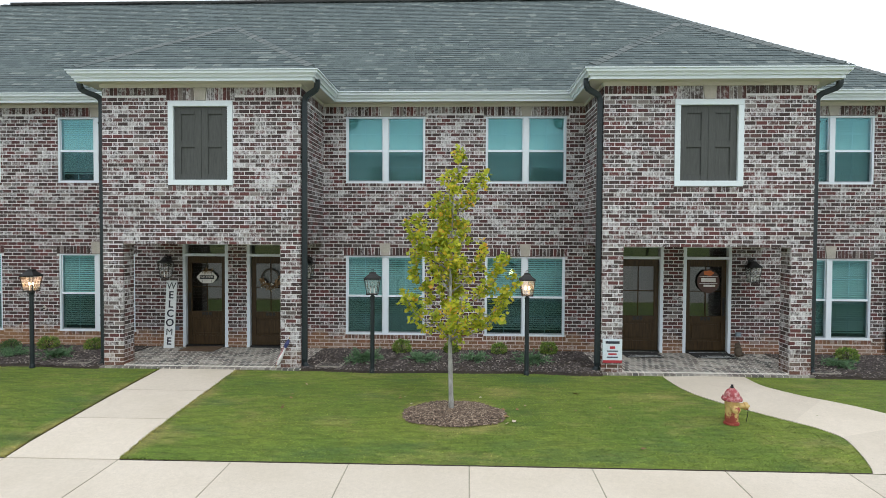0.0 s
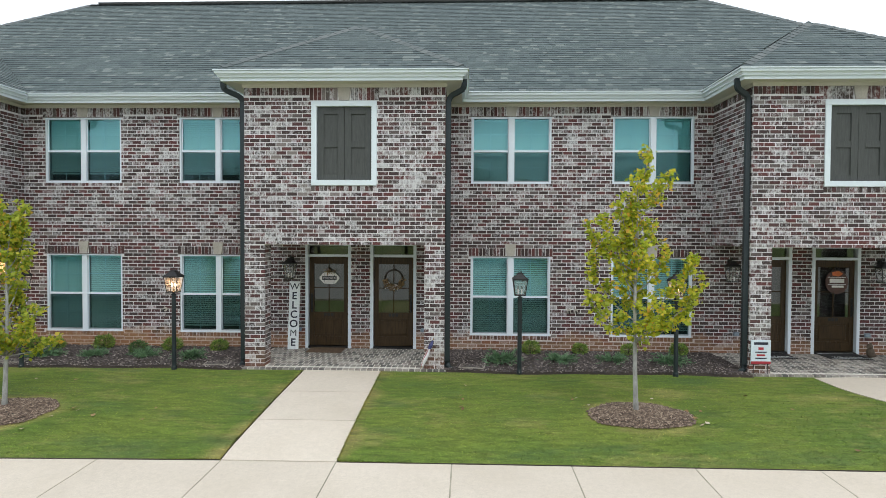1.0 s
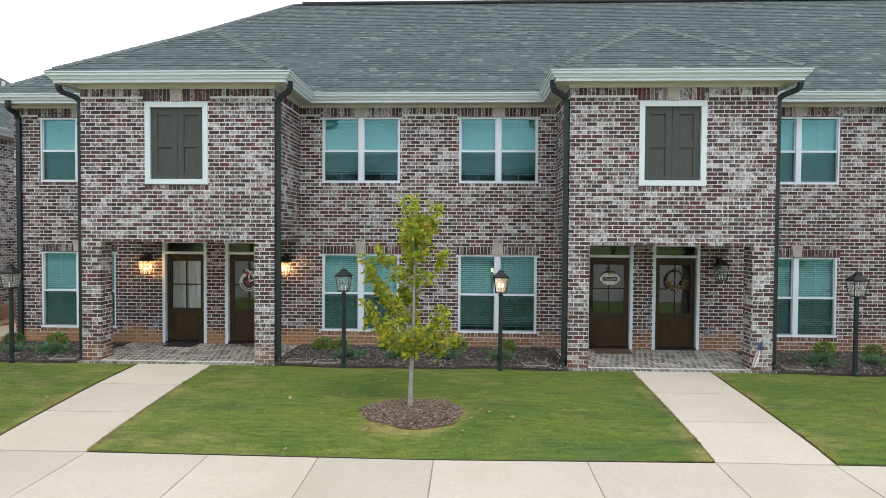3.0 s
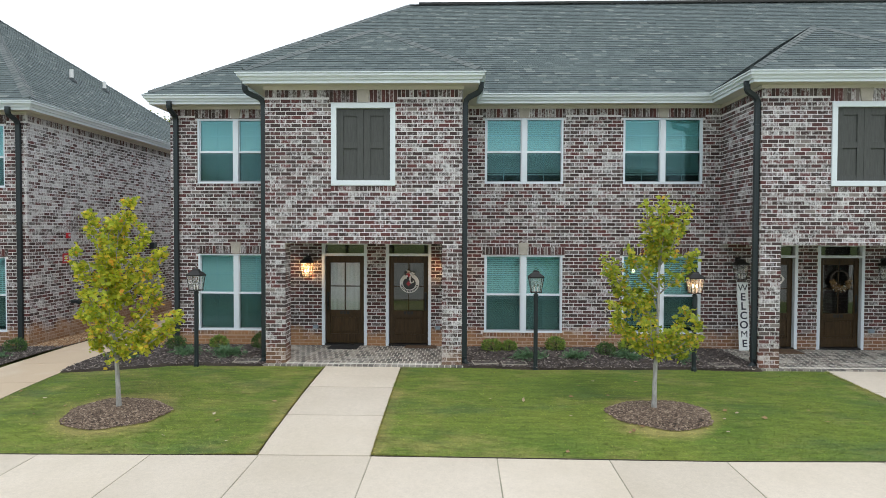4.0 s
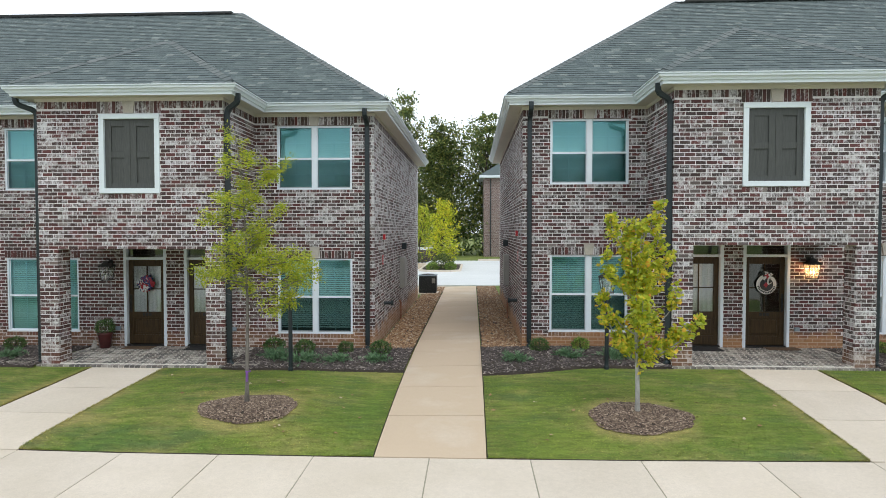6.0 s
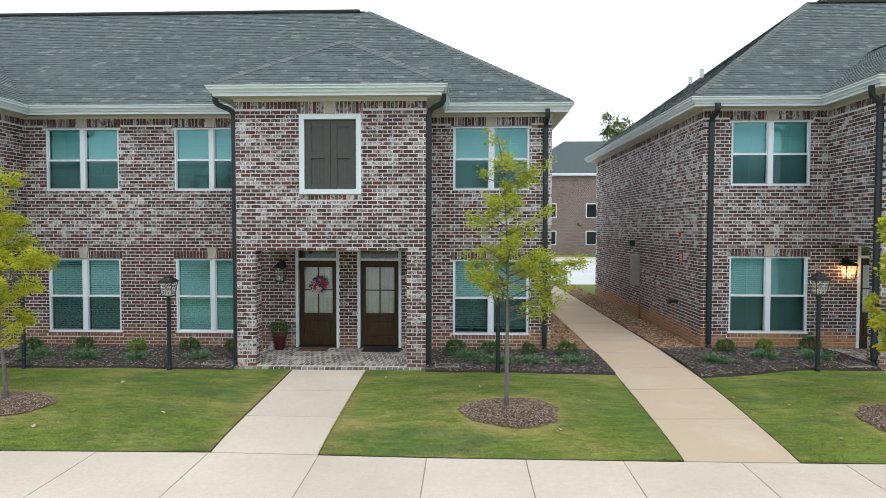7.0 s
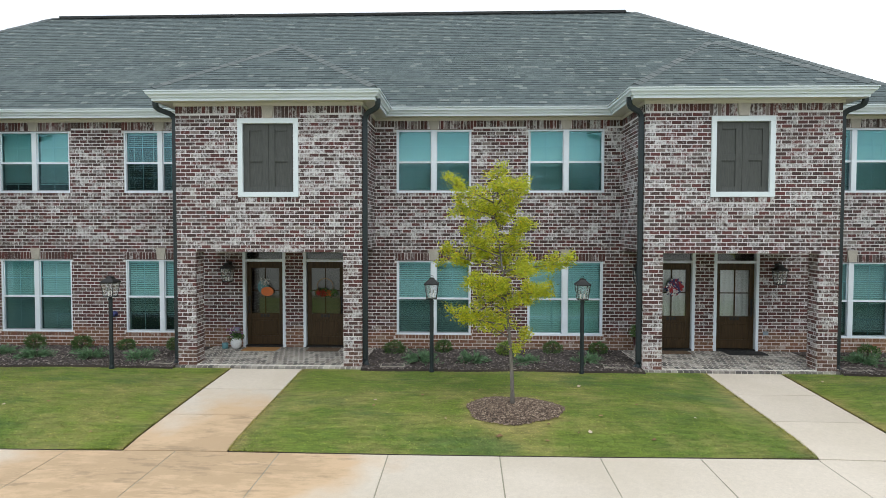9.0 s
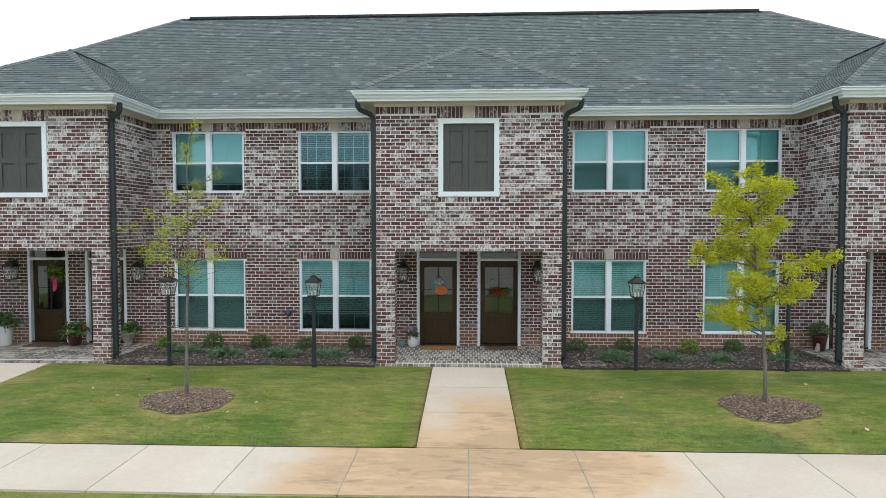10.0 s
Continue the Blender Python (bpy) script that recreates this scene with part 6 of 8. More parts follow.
# river stones along the side walls of the gap
for k, (x0, x1) in enumerate(((-18.41, -17.48), (-15.88, -14.9))):
    rn = np.random.default_rng(40 + k)
    us, vs = steps(x0, x1, 0.3), steps(0.0, 17.5, 0.8)
    bedv = [(x, y, gz(x, y) + 0.0) for y in vs for x in us]
    n = len(us)
    bed = link_mesh("gravel_bed", mesh_of("gravel_bed", bedv, [(j * n + i, j * n + i + 1, (j + 1) * n + i + 1, (j + 1) * n + i) for j in range(len(vs) - 1) for i in range(n - 1)]), M_SOIL)
    tagged(bed, "strip of brown river stones along the brick wall", "gravel", kind="structure")
    cnt = 6500
    p = np.stack([rn.uniform(x0 + 0.03, x1 - 0.03, cnt), 17.4 * rn.random(cnt) ** 1.25 - 0.05, np.zeros(cnt)], 1)
    p[:, 2] = [gz(a, b) + 0.012 for a, b in p[:, :2]]
    octa = np.array([(1, 0, 0), (0.6, 0.75, 0.1), (-0.4, 0.8, 0), (-1, 0.1, 0.05), (-0.5, -0.8, 0), (0.55, -0.75, 0.1), (0.25, 0.1, 1), (-0.1, 0, -1)])
    of = np.array([(i, (i + 1) % 6, 6) for i in range(6)] + [((i + 1) % 6, i, 7) for i in range(6)])
    ang, s = rn.uniform(0, 6.28, cnt), rn.uniform(0.016, 0.045, cnt)
    ca, sa = np.cos(ang), np.sin(ang)
    q = octa[None] * np.stack([s * rn.uniform(0.8, 1.3, cnt), s * rn.uniform(0.6, 1.0, cnt), s * 0.55], 1)[:, None, :]
    v = np.stack([q[..., 0] * ca[:, None] - q[..., 1] * sa[:, None], q[..., 0] * sa[:, None] + q[..., 1] * ca[:, None], q[..., 2]], 2) + p[:, None, :]
    link_mesh("river_stones", mesh_of("river_stones", v.reshape(-1, 3), (of[None] + 8 * np.arange(cnt)[:, None, None]).reshape(-1, 3), smooth=False), M_PEBBLE, bed, kind="stuff")


# grass blades
def blocked(x, y):
    if y > bed_front(x) - 0.01 and y < 0.2:
        return True
    for px, _ in PATHS:
        if abs(x - px) < 0.785 and y > -6.32:
            return True
    if -17.48 < x < -15.88:
        return True
    for tx, ty in RINGS:
        if ((x - tx - 0.04) / RING_X) ** 2 + ((y - ty + 0.1) / RING_Y) ** 2 < 0.97:
            return True
    if 8.6 < x < 14.5:
        for px, py in BENDS:
            if (x - px) ** 2 + (y - py) ** 2 < 0.62:
                return True
    for b in PORCHES:
        if abs(x - b) < BAY + 0.15 and y > OUT - 0.15:
            return True
    return False


RINGS = TREE_SPOTS
BENDS = [tuple(bend(i / 40)) for i in range(41)]
PORCHES = [A0 + b for b in BAYS] + [B0 + b for b in BAYS]


def turf(name, x0, x1, y0, y1, count, seed, tall=(0.006, 0.016)):
    rn = np.random.default_rng(seed)
    x, y = rn.uniform(x0, x1, count), rn.uniform(y0, y1, count)
    ok = np.array([not blocked(a, b) for a, b in zip(x, y)])
    x, y = x[ok], y[ok]
    n = len(x)
    z = np.array([gz(a, b) for a, b in zip(x, y)]) - 0.028
    h, w = rn.uniform(*tall, n), rn.uniform(0.004, 0.009, n)
    bend = rn.uniform(0, 6.28, n)
    reach = rn.uniform(0.015, 0.045, n)
    lean = np.stack([np.cos(bend) * reach, np.sin(bend) * reach], 1)
    a = bend + np.pi / 2
    dx, dy = np.cos(a) * w, np.sin(a) * w
    v = np.stack([np.stack([x - dx, y - dy, z], 1), np.stack([x + dx, y + dy, z], 1), np.stack([x + lean[:, 0], y + lean[:, 1], z + h], 1)], 1).reshape(-1, 3)
    g = link_mesh(name, mesh_of(name, v, np.arange(3 * n).reshape(-1, 3)), M_BLADE)
    return tagged(g, "short mown lawn grass with a few dry blades", "grass", kind="stuff")


def edging(name, runs, seed):
    """Longer blades along cut edges, leaning out over the concrete."""
    rn = np.random.default_rng(seed)
    v = []
    for ax, ay, bx, by, ox, oy, count in runs:
        clump = 0.5 + 0.5 * np.sin(rn.uniform(0, 6.28) + np.linspace(0, 40, count) * rn.uniform(0.6, 1.0))
        for f, c in zip(rn.random(count), clump):
            x, y = ax + (bx - ax) * f - ox * abs(rn.normal(0, 0.012)), ay + (by - ay) * f - oy * abs(rn.normal(0, 0.012))
            z, reach, a = gz(x, y) - 0.03, rn.uniform(0.008, 0.02) + 0.022 * c * rn.random(), rn.uniform(-0.9, 0.9)
            lx, ly = (ox * math.cos(a) - oy * math.sin(a)) * reach, (oy * math.cos(a) + ox * math.sin(a)) * reach
            wx, wy = -oy * 0.006 + rn.normal(0, 0.002), ox * 0.006 + rn.normal(0, 0.002)
            v += [(x - wx, y - wy, z), (x + wx, y + wy, z), (x + lx, y + ly, z + rn.uniform(0.02, 0.036))]
    g = link_mesh(name, mesh_of(name, v, np.arange(len(v)).reshape(-1, 3)), M_BLADE)
    return tagged(g, "ragged grass edge overhanging the concrete", "grass", kind="stuff")


edges = [(px + q * 0.782, -6.28, px + q * 0.782, -2.15, -q, 0, 1100) for px, _ in PATHS for q in (-1, 1)]
stops = [-48.0] + [v for px, _ in sorted(PATHS + [(-16.68, "")]) for v in (px - 0.8, px + 0.8)] + [16.0]
edges += [(a, -6.296, b, -6.296, 0, -1, int((b - a) * 200)) for a, b in zip(stops[::2], stops[1::2])]
edging("lawn_grass", edges, 80)
turf("lawn_grass", -48.0, 16.0, -6.29, -2.0, 330000, 77)
turf("lawn_grass", -48.0, 16.0, -8.7, -7.89, 40000, 78)
# a few fallen leaves, most of them near the trees
lr = np.random.default_rng(79)
spots = []
for tx, ty in TREE_SPOTS:
    for _ in range(26):
        lx, ly = tx + lr.normal(0, 1.5), ty + lr.normal(0.1, 0.75)
        if -6.2 < ly < -2.4 and not blocked(lx, ly):
            spots.append((lx, ly, gz(lx, ly) - 0.008))
fallen = link_mesh("fallen_leaves", scatter("fallen_leaves", MAPLE, spots, np.stack([lr.normal(size=len(spots)), lr.normal(size=len(spots)), lr.uniform(-0.1, 0.25, len(spots))], 1), lr.uniform(0.05, 0.09, len(spots)), lr, 0.25), M_FALLEN)
tagged(fallen, "few dry tan leaves fallen on the lawn", "leaves", kind="stuff")

# ---- lamps ----
M_NAVY = surface("navy_ribbon", rough=0.5, build=blotched((0.03, 0.04, 0.14), (0.05, 0.06, 0.18), 10.0))
M_LETTER = surface("navy_letter_paint", rough=0.6, build=blotched((0.015, 0.02, 0.04), (0.03, 0.035, 0.055), 9.0))
M_SIGNWHITE = surface("white_sign_board", rough=0.6, build=blotched((0.82, 0.85, 0.85), (0.74, 0.78, 0.78), 3.0, 40))


def lantern_parts(parent, w, h, lit, z=0.0):
    """A tapered four-sided lantern standing on z, with hood, glass and candles."""
    b, t = w * 0.72 / 2, w / 2
    part("base", boxed((-b - 0.012, b + 0.012, -b - 0.012, b + 0.012, z, z + 0.02), bevel=0.004), M_BLACK, parent)
    for sx in (-1, 1):
        for sy in (-1, 1):
            part("corner_bar", tube([(sx * b, sy * b, z + 0.02), (sx * t, sy * t, z + h)], 0.008, 6), M_BLACK, parent)
    part("rim", boxed((-t - 0.014, t + 0.014, -t - 0.014, t + 0.014, z + h, z + h + 0.018), bevel=0.004), M_BLACK, parent)
    bm = bmesh.new()
    rows = [(t + 0.016, h + 0.018), (t + 0.016, h + 0.028), (t * 0.5, h + 0.1), (t * 0.42, h + 0.12), (t * 0.42, h + 0.135), (0.012, h + 0.15)]
    rings = [[bm.verts.new((sx * r, sy * r, z + q)) for sx, sy in ((-1, -1), (1, -1), (1, 1), (-1, 1))] for r, q in rows]
    for a, c in zip(rings, rings[1:]):
        for k in range(4):
            bm.faces.new((a[k], a[(k + 1) % 4], c[(k + 1) % 4], c[k]))
    bm.faces.new(rings[0][::-1]), bm.faces.new(rings[-1])
    part("hood", bm, M_BLACK, parent)
    ring = [(0.03 * math.cos(k * math.pi / 6), 0, z + h + 0.165 + 0.03 * math.sin(k * math.pi / 6)) for k in range(-2, 9)]
    part("loop", tube(ring, 0.005, 6), M_BLACK, parent)
    for k in range(4):
        a = pose(0, 0, 0, 0, 0, 90 * k)
        v = [a @ Vector(p) for p in ((-b + 0.006, -b, z + 0.02), (b - 0.006, -b, z + 0.02), (t - 0.006, -t, z + h), (-t + 0.006, -t, z + h))]
        me = mesh_of("pane", [tuple(p) for p in v], [(0, 1, 2, 3)])
        link_mesh("pane", me, M_LAMPGLASS_LIT if lit else M_LAMPGLASS, parent, "clear lantern glass").visible_shadow = False
    for sx in (-0.035, 0.035):
        part("candle", spun([(0.011, 0.0), (0.011, 0.1)], 10, pose(sx, 0, z + 0.02)), M_BULB_OFF, parent)
        part("bulb", spun([(0.008, 0.0), (0.018, 0.02), (0.016, 0.04), (0.004, 0.07)], 10, pose(sx, 0, z + 0.12)), M_BULB if lit else M_LAMPGLASS, parent, "glowing warm bulb" if lit else "unlit bulb", smooth=True)


def glow(m, watts, r=0.05):
    lamp = new("lamp_light", bpy.data.lights.new("lamp_light", "POINT"))
    lamp.data.energy, lamp.data.color, lamp.data.shadow_soft_size = watts, (1.0, 0.54, 0.22), r
    lamp.matrix_basis = m


def post_lamp(lit):
    t = base("post_lamp", Matrix.Identity(4), "black garden post lamp with %s lantern" % ("a lit" if lit else "an unlit"), "post lamp", "garden post lamps")
    part("post", spun([(0.055, -0.1), (0.055, 0.02), (0.043, 0.04), (0.04, 1.44), (0.05, 1.45), (0.05, 1.475), (0.03, 1.48), (0.03, 1.505)], 14), M_PIPE, t, smooth=False)
    lantern_parts(t, 0.27, 0.3, lit, 1.505)
    return t


POSTS = [(A0 + b + d, lit) for b, d, lit in ((-S, -3.38, False), (-S, 3.5, False), (0, -3.38, True), (0, 3.5, False), (S, -3.5, True), (S, 3.5, False))] + [(B0 + b + d, False) for b, d in ((-S, -3.38), (-S, 3.5), (0, -3.33), (0, 3.54), (S, -3.35), (S, 3.52))]
protos = {k: post_lamp(k) for k in (True, False)}
first = {True: True, False: True}
for x, lit in POSTS:
    m = pose(x, -2.16 if x > -16 else -2.2, gz(x, -2.16) + 0.01)
    if first[lit]:
        protos[lit].matrix_basis = m
        first[lit] = False
    else:
        copy_thing(protos[lit], m)
    if lit:
        glow(m @ pose(0, 0, 1.7), 3.0)


def wall_lantern(lit):
    t = base("wall_lantern", Matrix.Identity(4), "black porch wall lantern, %s, with tapered glass" % ("lit warm" if lit else "unlit"), "wall lantern", "porch wall lanterns")
    part("back_plate", boxed((-0.055, 0.055, 0.15, 0.17, 0.25, 0.5), bevel=0.006), M_BLACK, t)
    part("arm", tube([(0, 0.15, 0.44), (0, 0.1, 0.5), (0, 0.04, 0.53), (0, 0.0, 0.5), (0, 0, 0.47)], 0.01, 8), M_BLACK, t)
    lantern_parts(t, 0.25, 0.33, lit)
    return t


wprotos = {k: wall_lantern(k) for k in (True, False)}
wfirst = {True: True, False: True}
for o, dz, dy in ((A0, 0.0, 0.0), (B0, -0.1, 0.07)):
    for b in BAYS:
        for s in (-1.61, 1.7):
            lit = o == A0 and b == -S
            m = pose(o + b + s, -0.175 + dy, 1.66 + dz)
            if wfirst[lit]:
                wprotos[lit].matrix_basis = m
                wfirst[lit] = False
            else:
                copy_thing(wprotos[lit], m)
            if lit:
                glow(m @ pose(0, -0.0, 0.22), 8.5)

# ---- fixtures on the porch walls ----
M_OUTLET = surface("grey_outlet_cover", rough=0.5, build=blotched((0.25, 0.31, 0.36), (0.2, 0.25, 0.3), 8.0))
for o, dz, dy in ((A0, 0.0, 0.0), (B0, -0.1, 0.07)):
    for b in BAYS:
        for s in (-1.44, 1.46):
            t = base("outlet_box", pose(o + b + s, dy, 0.47 + dz), "small grey weatherproof outlet cover on brick", "outlet", "porch outlets")
            part("box", boxed((-0.06, 0.06, -0.05, 0.003, -0.045, 0.045), bevel=0.008), M_OUTLET, t)
            part("flap", boxed((-0.05, 0.05, -0.06, -0.05, -0.035, 0.04), bevel=0.004), M_OUTLET, t)
for x, z, dy in ((4.82, 0.95, 0.0), (4.98, 0.95, 0.0), (-37.95, 0.75, 0.07), (-4.6, 0.9, 0.0)):
    t = base("hose_bib", pose(x, dy, z), "small brass hose tap on the brick wall", "hose tap", "hose taps")
    part("plate", spun([(0.05, 0.0), (0.05, 0.012), (0.02, 0.015)], 14, pose(0, 0, 0, 90)), M_STONE, t)
    if x < -20:
        part("frost_cover", spun([(0.075, 0.0), (0.08, 0.03), (0.065, 0.12), (0.03, 0.14)], 14, pose(0.02, -0.004, -0.02, 90)), M_NAVY, t, "dark blue frost cover")
    part("spout", tube([(0, 0, 0), (0, -0.06, 0), (0, -0.1, -0.02), (0, -0.11, -0.06)], 0.014, 8), M_BLACK, t)

# ---- things at the doors ----
def mat(x, y, w, d, material, label, z, text=None, rim=None):
    t = base("doormat", pose(x, y, z + 0.034), label, "doormat", "doormats")
    part("mat_body", boxed((-w / 2, w / 2, -d / 2, d / 2, 0.0, 0.014), bevel=0.004), material, t)
    if rim:
        part("border", boxed((-w / 2 + 0.03, w / 2 - 0.03, -d / 2 + 0.03, -d / 2 + 0.045, 0.013, 0.016), (-w / 2 + 0.03, w / 2 - 0.03, d / 2 - 0.045, d / 2 - 0.03, 0.013, 0.016)), rim, t)
    if text:
        lettering(text, 0.13, rim or M_SIGNWHITE, t, pose(0, -d * 0.22, 0.0145), depth=0.001)
    return t


M_MATBLACK = surface("black_rubber_mat", rough=0.9, build=blotched((0.012, 0.012, 0.013), (0.022, 0.022, 0.023), 12.0, 150))
M_MATBROWN = surface("brown_coir", rough=0.95, build=blotched((0.1, 0.06, 0.035), (0.15, 0.095, 0.055), 12.0, 150), bump=grain(300.0), bump_d=0.004)
M_COIR = surface("orange_coir", rough=0.95, build=blotched((0.33, 0.16, 0.05), (0.42, 0.22, 0.08), 12.0, 150), bump=grain(300.0), bump_d=0.004)
mat(9.27, -0.3, 0.8, 0.62, M_MATBLACK, "black welcome doormat with pale lettering", 0, "WELCOME", M_SIGNWHITE)
mat(10.82, -0.3, 0.88, 0.62, M_MATBLACK, "black welcome doormat with pale lettering", 0, "WELCOME", M_SIGNWHITE)
mat(-0.72, -0.3, 0.8, 0.56, M_MATBROWN, "worn brown coir doormat", 0)
mat(-10.72, -0.26, 0.68, 0.46, M_MATBLACK, "plain black doormat before the door", 0)
mat(-8.93, -0.16, 0.74, 0.32, M_MATBROWN, "thin brown doormat lying askew", 0)
mat(-22.5, -0.24, 0.92, 0.42, M_MATBLACK, "plain black rubber doormat", -0.1)
mat(-24.15, -0.2, 0.7, 0.34, M_MATBROWN, "thin brown coir doormat on pavers", -0.1)
mat(-34.12, -0.26, 0.84, 0.42, M_COIR, "bright orange coir doormat on pavers", -0.1)
mat(-32.58, -0.24, 0.78, 0.4, M_MATBROWN, "plain brown coir doormat on pavers", -0.1)
mat(-44.0, -0.3, 0.9, 0.5, M_MATBROWN, "large brown coir doormat", -0.1)

# tall welcome board
wb = base("welcome_board", pose(-1.5, -0.24, 0.036, -6.5, 0, 0), "tall white wooden board with navy welcome lettering", "welcome sign")
part("board", boxed((-0.125, 0.125, -0.012, 0.012, 0.0, 1.56), bevel=0.004), M_SIGNWHITE, wb)
part("cross_bar", boxed((-0.11, 0.11, 0.012, 0.03, 0.2, 0.26), (-0.11, 0.11, 0.012, 0.03, 1.3, 1.36)), M_SIGNWHITE, wb)
for k, ch in enumerate("WELCOME"):
    lettering(ch, 0.215 if ch in "WM" else 0.235, M_LETTER, wb, pose(0, -0.0125, 1.43 - k * 0.213, 90), depth=0.003, bold=0.0 if ch in "WM" else 0.005)

M_PUMPKIN = surface("white_pumpkin_board", rough=0.55, build=blotched((0.74, 0.73, 0.7), (0.64, 0.63, 0.6), 6.0))
M_CHARCOAL = surface("charcoal_paint", rough=0.6, build=blotched((0.03, 0.032, 0.035), (0.045, 0.046, 0.05), 8.0))
M_TWINE = surface("dry_twine", rough=0.9, build=blotched((0.24, 0.15, 0.07), (0.34, 0.23, 0.12), 20.0))
M_ORANGE = surface("orange_enamel", rough=0.45, build=blotched((0.62, 0.16, 0.03), (0.5, 0.12, 0.03), 8.0))
M_TEAL = surface("teal_enamel", rough=0.45, build=blotched((0.08, 0.22, 0.25), (0.06, 0.17, 0.2), 8.0))
M_RED = surface("red_petal", rough=0.6, build=blotched((0.5, 0.04, 0.03), (0.35, 0.03, 0.03), 20.0))
M_PINK = surface("pink_ribbon", rough=0.5, build=blotched((0.62, 0.05, 0.16), (0.5, 0.04, 0.13), 10.0))
M_REDRIB = surface("red_ribbon", rough=0.5, build=blotched((0.45, 0.03, 0.05), (0.36, 0.03, 0.04), 10.0))
M_WHITERIB = surface("white_ribbon", rough=0.5, build=blotched((0.75, 0.74, 0.74), (0.66, 0.65, 0.66), 10.0))


def disc(rx, rz, d, lobes=0, n=40, dent=0.0):
    """A flat board cut to an oval, with a lobed edge."""
    bm = bmesh.new()
    ring = []
    for i in range(n):
        a = 2 * math.pi * i / n
        k = 1 - dent * abs(math.sin(a * lobes / 2)) ** 3 if lobes else 1
        ring.append((rx * math.cos(a) * k, rz * math.sin(a) * k))
    f = [bm.verts.new((x, -d / 2, z)) for x, z in ring]
    b = [bm.verts.new((x, d / 2, z)) for x, z in ring]
    bm.faces.new(f), bm.faces.new(b[::-1])
    for i in range(n):
        bm.faces.new((f[i], b[i], b[(i + 1) % n], f[(i + 1) % n]))
    bmesh.ops.recalc_face_normals(bm, faces=bm.faces)
    return bm


def ring_bm(R, r, n=36, wob=0.0):
    bm = bmesh.new()
    pts = [(R * math.cos(2 * math.pi * i / n), 0.004 * math.sin(i * 2.3), R * math.sin(2 * math.pi * i / n)) for i in range(n + 1)]
    return tube(pts, [r * (1 + wob * math.sin(i * 1.9)) for i in range(n + 1)], 8, bm)


def tuft(count, place, size, seed, leaf, name, spread=0.03):
    rn = np.random.default_rng(seed)
    pts = np.array([place(rn) for _ in range(count)])
    ways = rn.normal(0, 1, (count, 3)) + np.array([0, -0.7, 0])
    return scatter(name, leaf, pts + rn.normal(0, spread, (count, 3)) * np.array([1, 0.5, 1]), ways, rn.uniform(0.7, 1.3, count) * size, rn)


def bow(parent, m, material, s=1.0):
    bm = bmesh.new()
    for sx in (-1, 1):
        pts = [(0, 0, 0), (sx * 0.06 * s, -0.03, 0.05 * s), (sx * 0.12 * s, -0.02, 0.03 * s), (sx * 0.1 * s, -0.03, -0.03 * s), (0, -0.01, 0)]
        tube(pts, [0.012, 0.022, 0.028, 0.02, 0.012], 6, bm)
        tube([(0, -0.01, 0), (sx * 0.05 * s, -0.03, -0.1 * s), (sx * 0.07 * s, -0.02, -0.22 * s)], [0.012, 0.022, 0.02], 6, bm)
    block(bm, -0.02, 0.02, -0.04, 0.0, -0.02, 0.02, bevel=0.006)
    return part("bow", bm, material, parent, m=m)


DY = 0.075   # face of a door leaf


def hung(name, x, z, label, category, dy=0.0):
    t = base(name, pose(x, DY + dy - 0.01, z), label, category)
    part("cord", tube([(0, -0.004, 0.1), (0, -0.004, 0.3), (0, 0.01, 0.42)], 0.004, 6), M_BLACK, t)
    return t


x1, x2 = A0 - 0.76, A0 + 0.76
t = hung("pumpkin_sign", x1 + 0.02, 1.66, "white pumpkin-shaped welcome sign hung on a dark door", "door sign")
part("pumpkin", disc(0.235, 0.15, 0.016, 6, 48, 0.08), M_PUMPKIN, t, m=pose(0, -0.012, 0))
part("band", boxed((-0.17, 0.17, -0.027, -0.02, -0.045, 0.045), bevel=0.003), M_CHARCOAL, t)
part("rib", tube([(-0.1, -0.022, 0.13), (-0.13, -0.022, 0.0), (-0.1, -0.022, -0.13)], 0.004, 6), M_CHARCOAL, t)
part("rib", tube([(0.1, -0.022, 0.13), (0.13, -0.022, 0.0), (0.1, -0.022, -0.13)], 0.004, 6), M_CHARCOAL, t)
lettering("WELCOME", 0.062, M_PUMPKIN, t, pose(0, -0.0275, 0, 90), depth=0.001)
link_mesh("twine_bow", tuft(90, lambda rn: (rn.normal(0, 0.05), -0.03, 0.15), 0.07, 4, LANCE, "twine_bow", 0.02), M_TWINE, t)

t = hung("wreath", x2, 1.66, "dried-flower wreath on a bare dark hoop", "wreath")
part("hoop", ring_bm(0.2, 0.016, wob=0.2), M_BARK_DARK, t, m=pose(0, -0.02, 0))
link_mesh("dried_spray", tuft(260, lambda rn: (0.21 * math.cos(k_), -0.035, 0.21 * math.sin(k_)) if (k_ := rn.uniform(-2.9, -0.25)) else (0, 0, 0), 0.075, 5, OVAL, "dried_spray"), M_TWINE, t)
link_mesh("pale_spray", tuft(60, lambda rn: (0.21 * math.cos(k_), -0.05, 0.21 * math.sin(k_)) if (k_ := rn.uniform(-2.5, -0.8)) else (0, 0, 0), 0.05, 6, OVAL, "pale_spray"), M_PUMPKIN, t)

t = hung("round_wreath", A0 - S + 0.78, 1.55, "round white printed wreath with a red and white bow", "wreath")
part("ring", disc(0.23, 0.23, 0.018, 0, 40), M_PUMPKIN, t, m=pose(0, -0.012, -0.04))
part("centre", disc(0.15, 0.15, 0.01, 0, 32), M_CHARCOAL, t, m=pose(0, -0.026, -0.04))
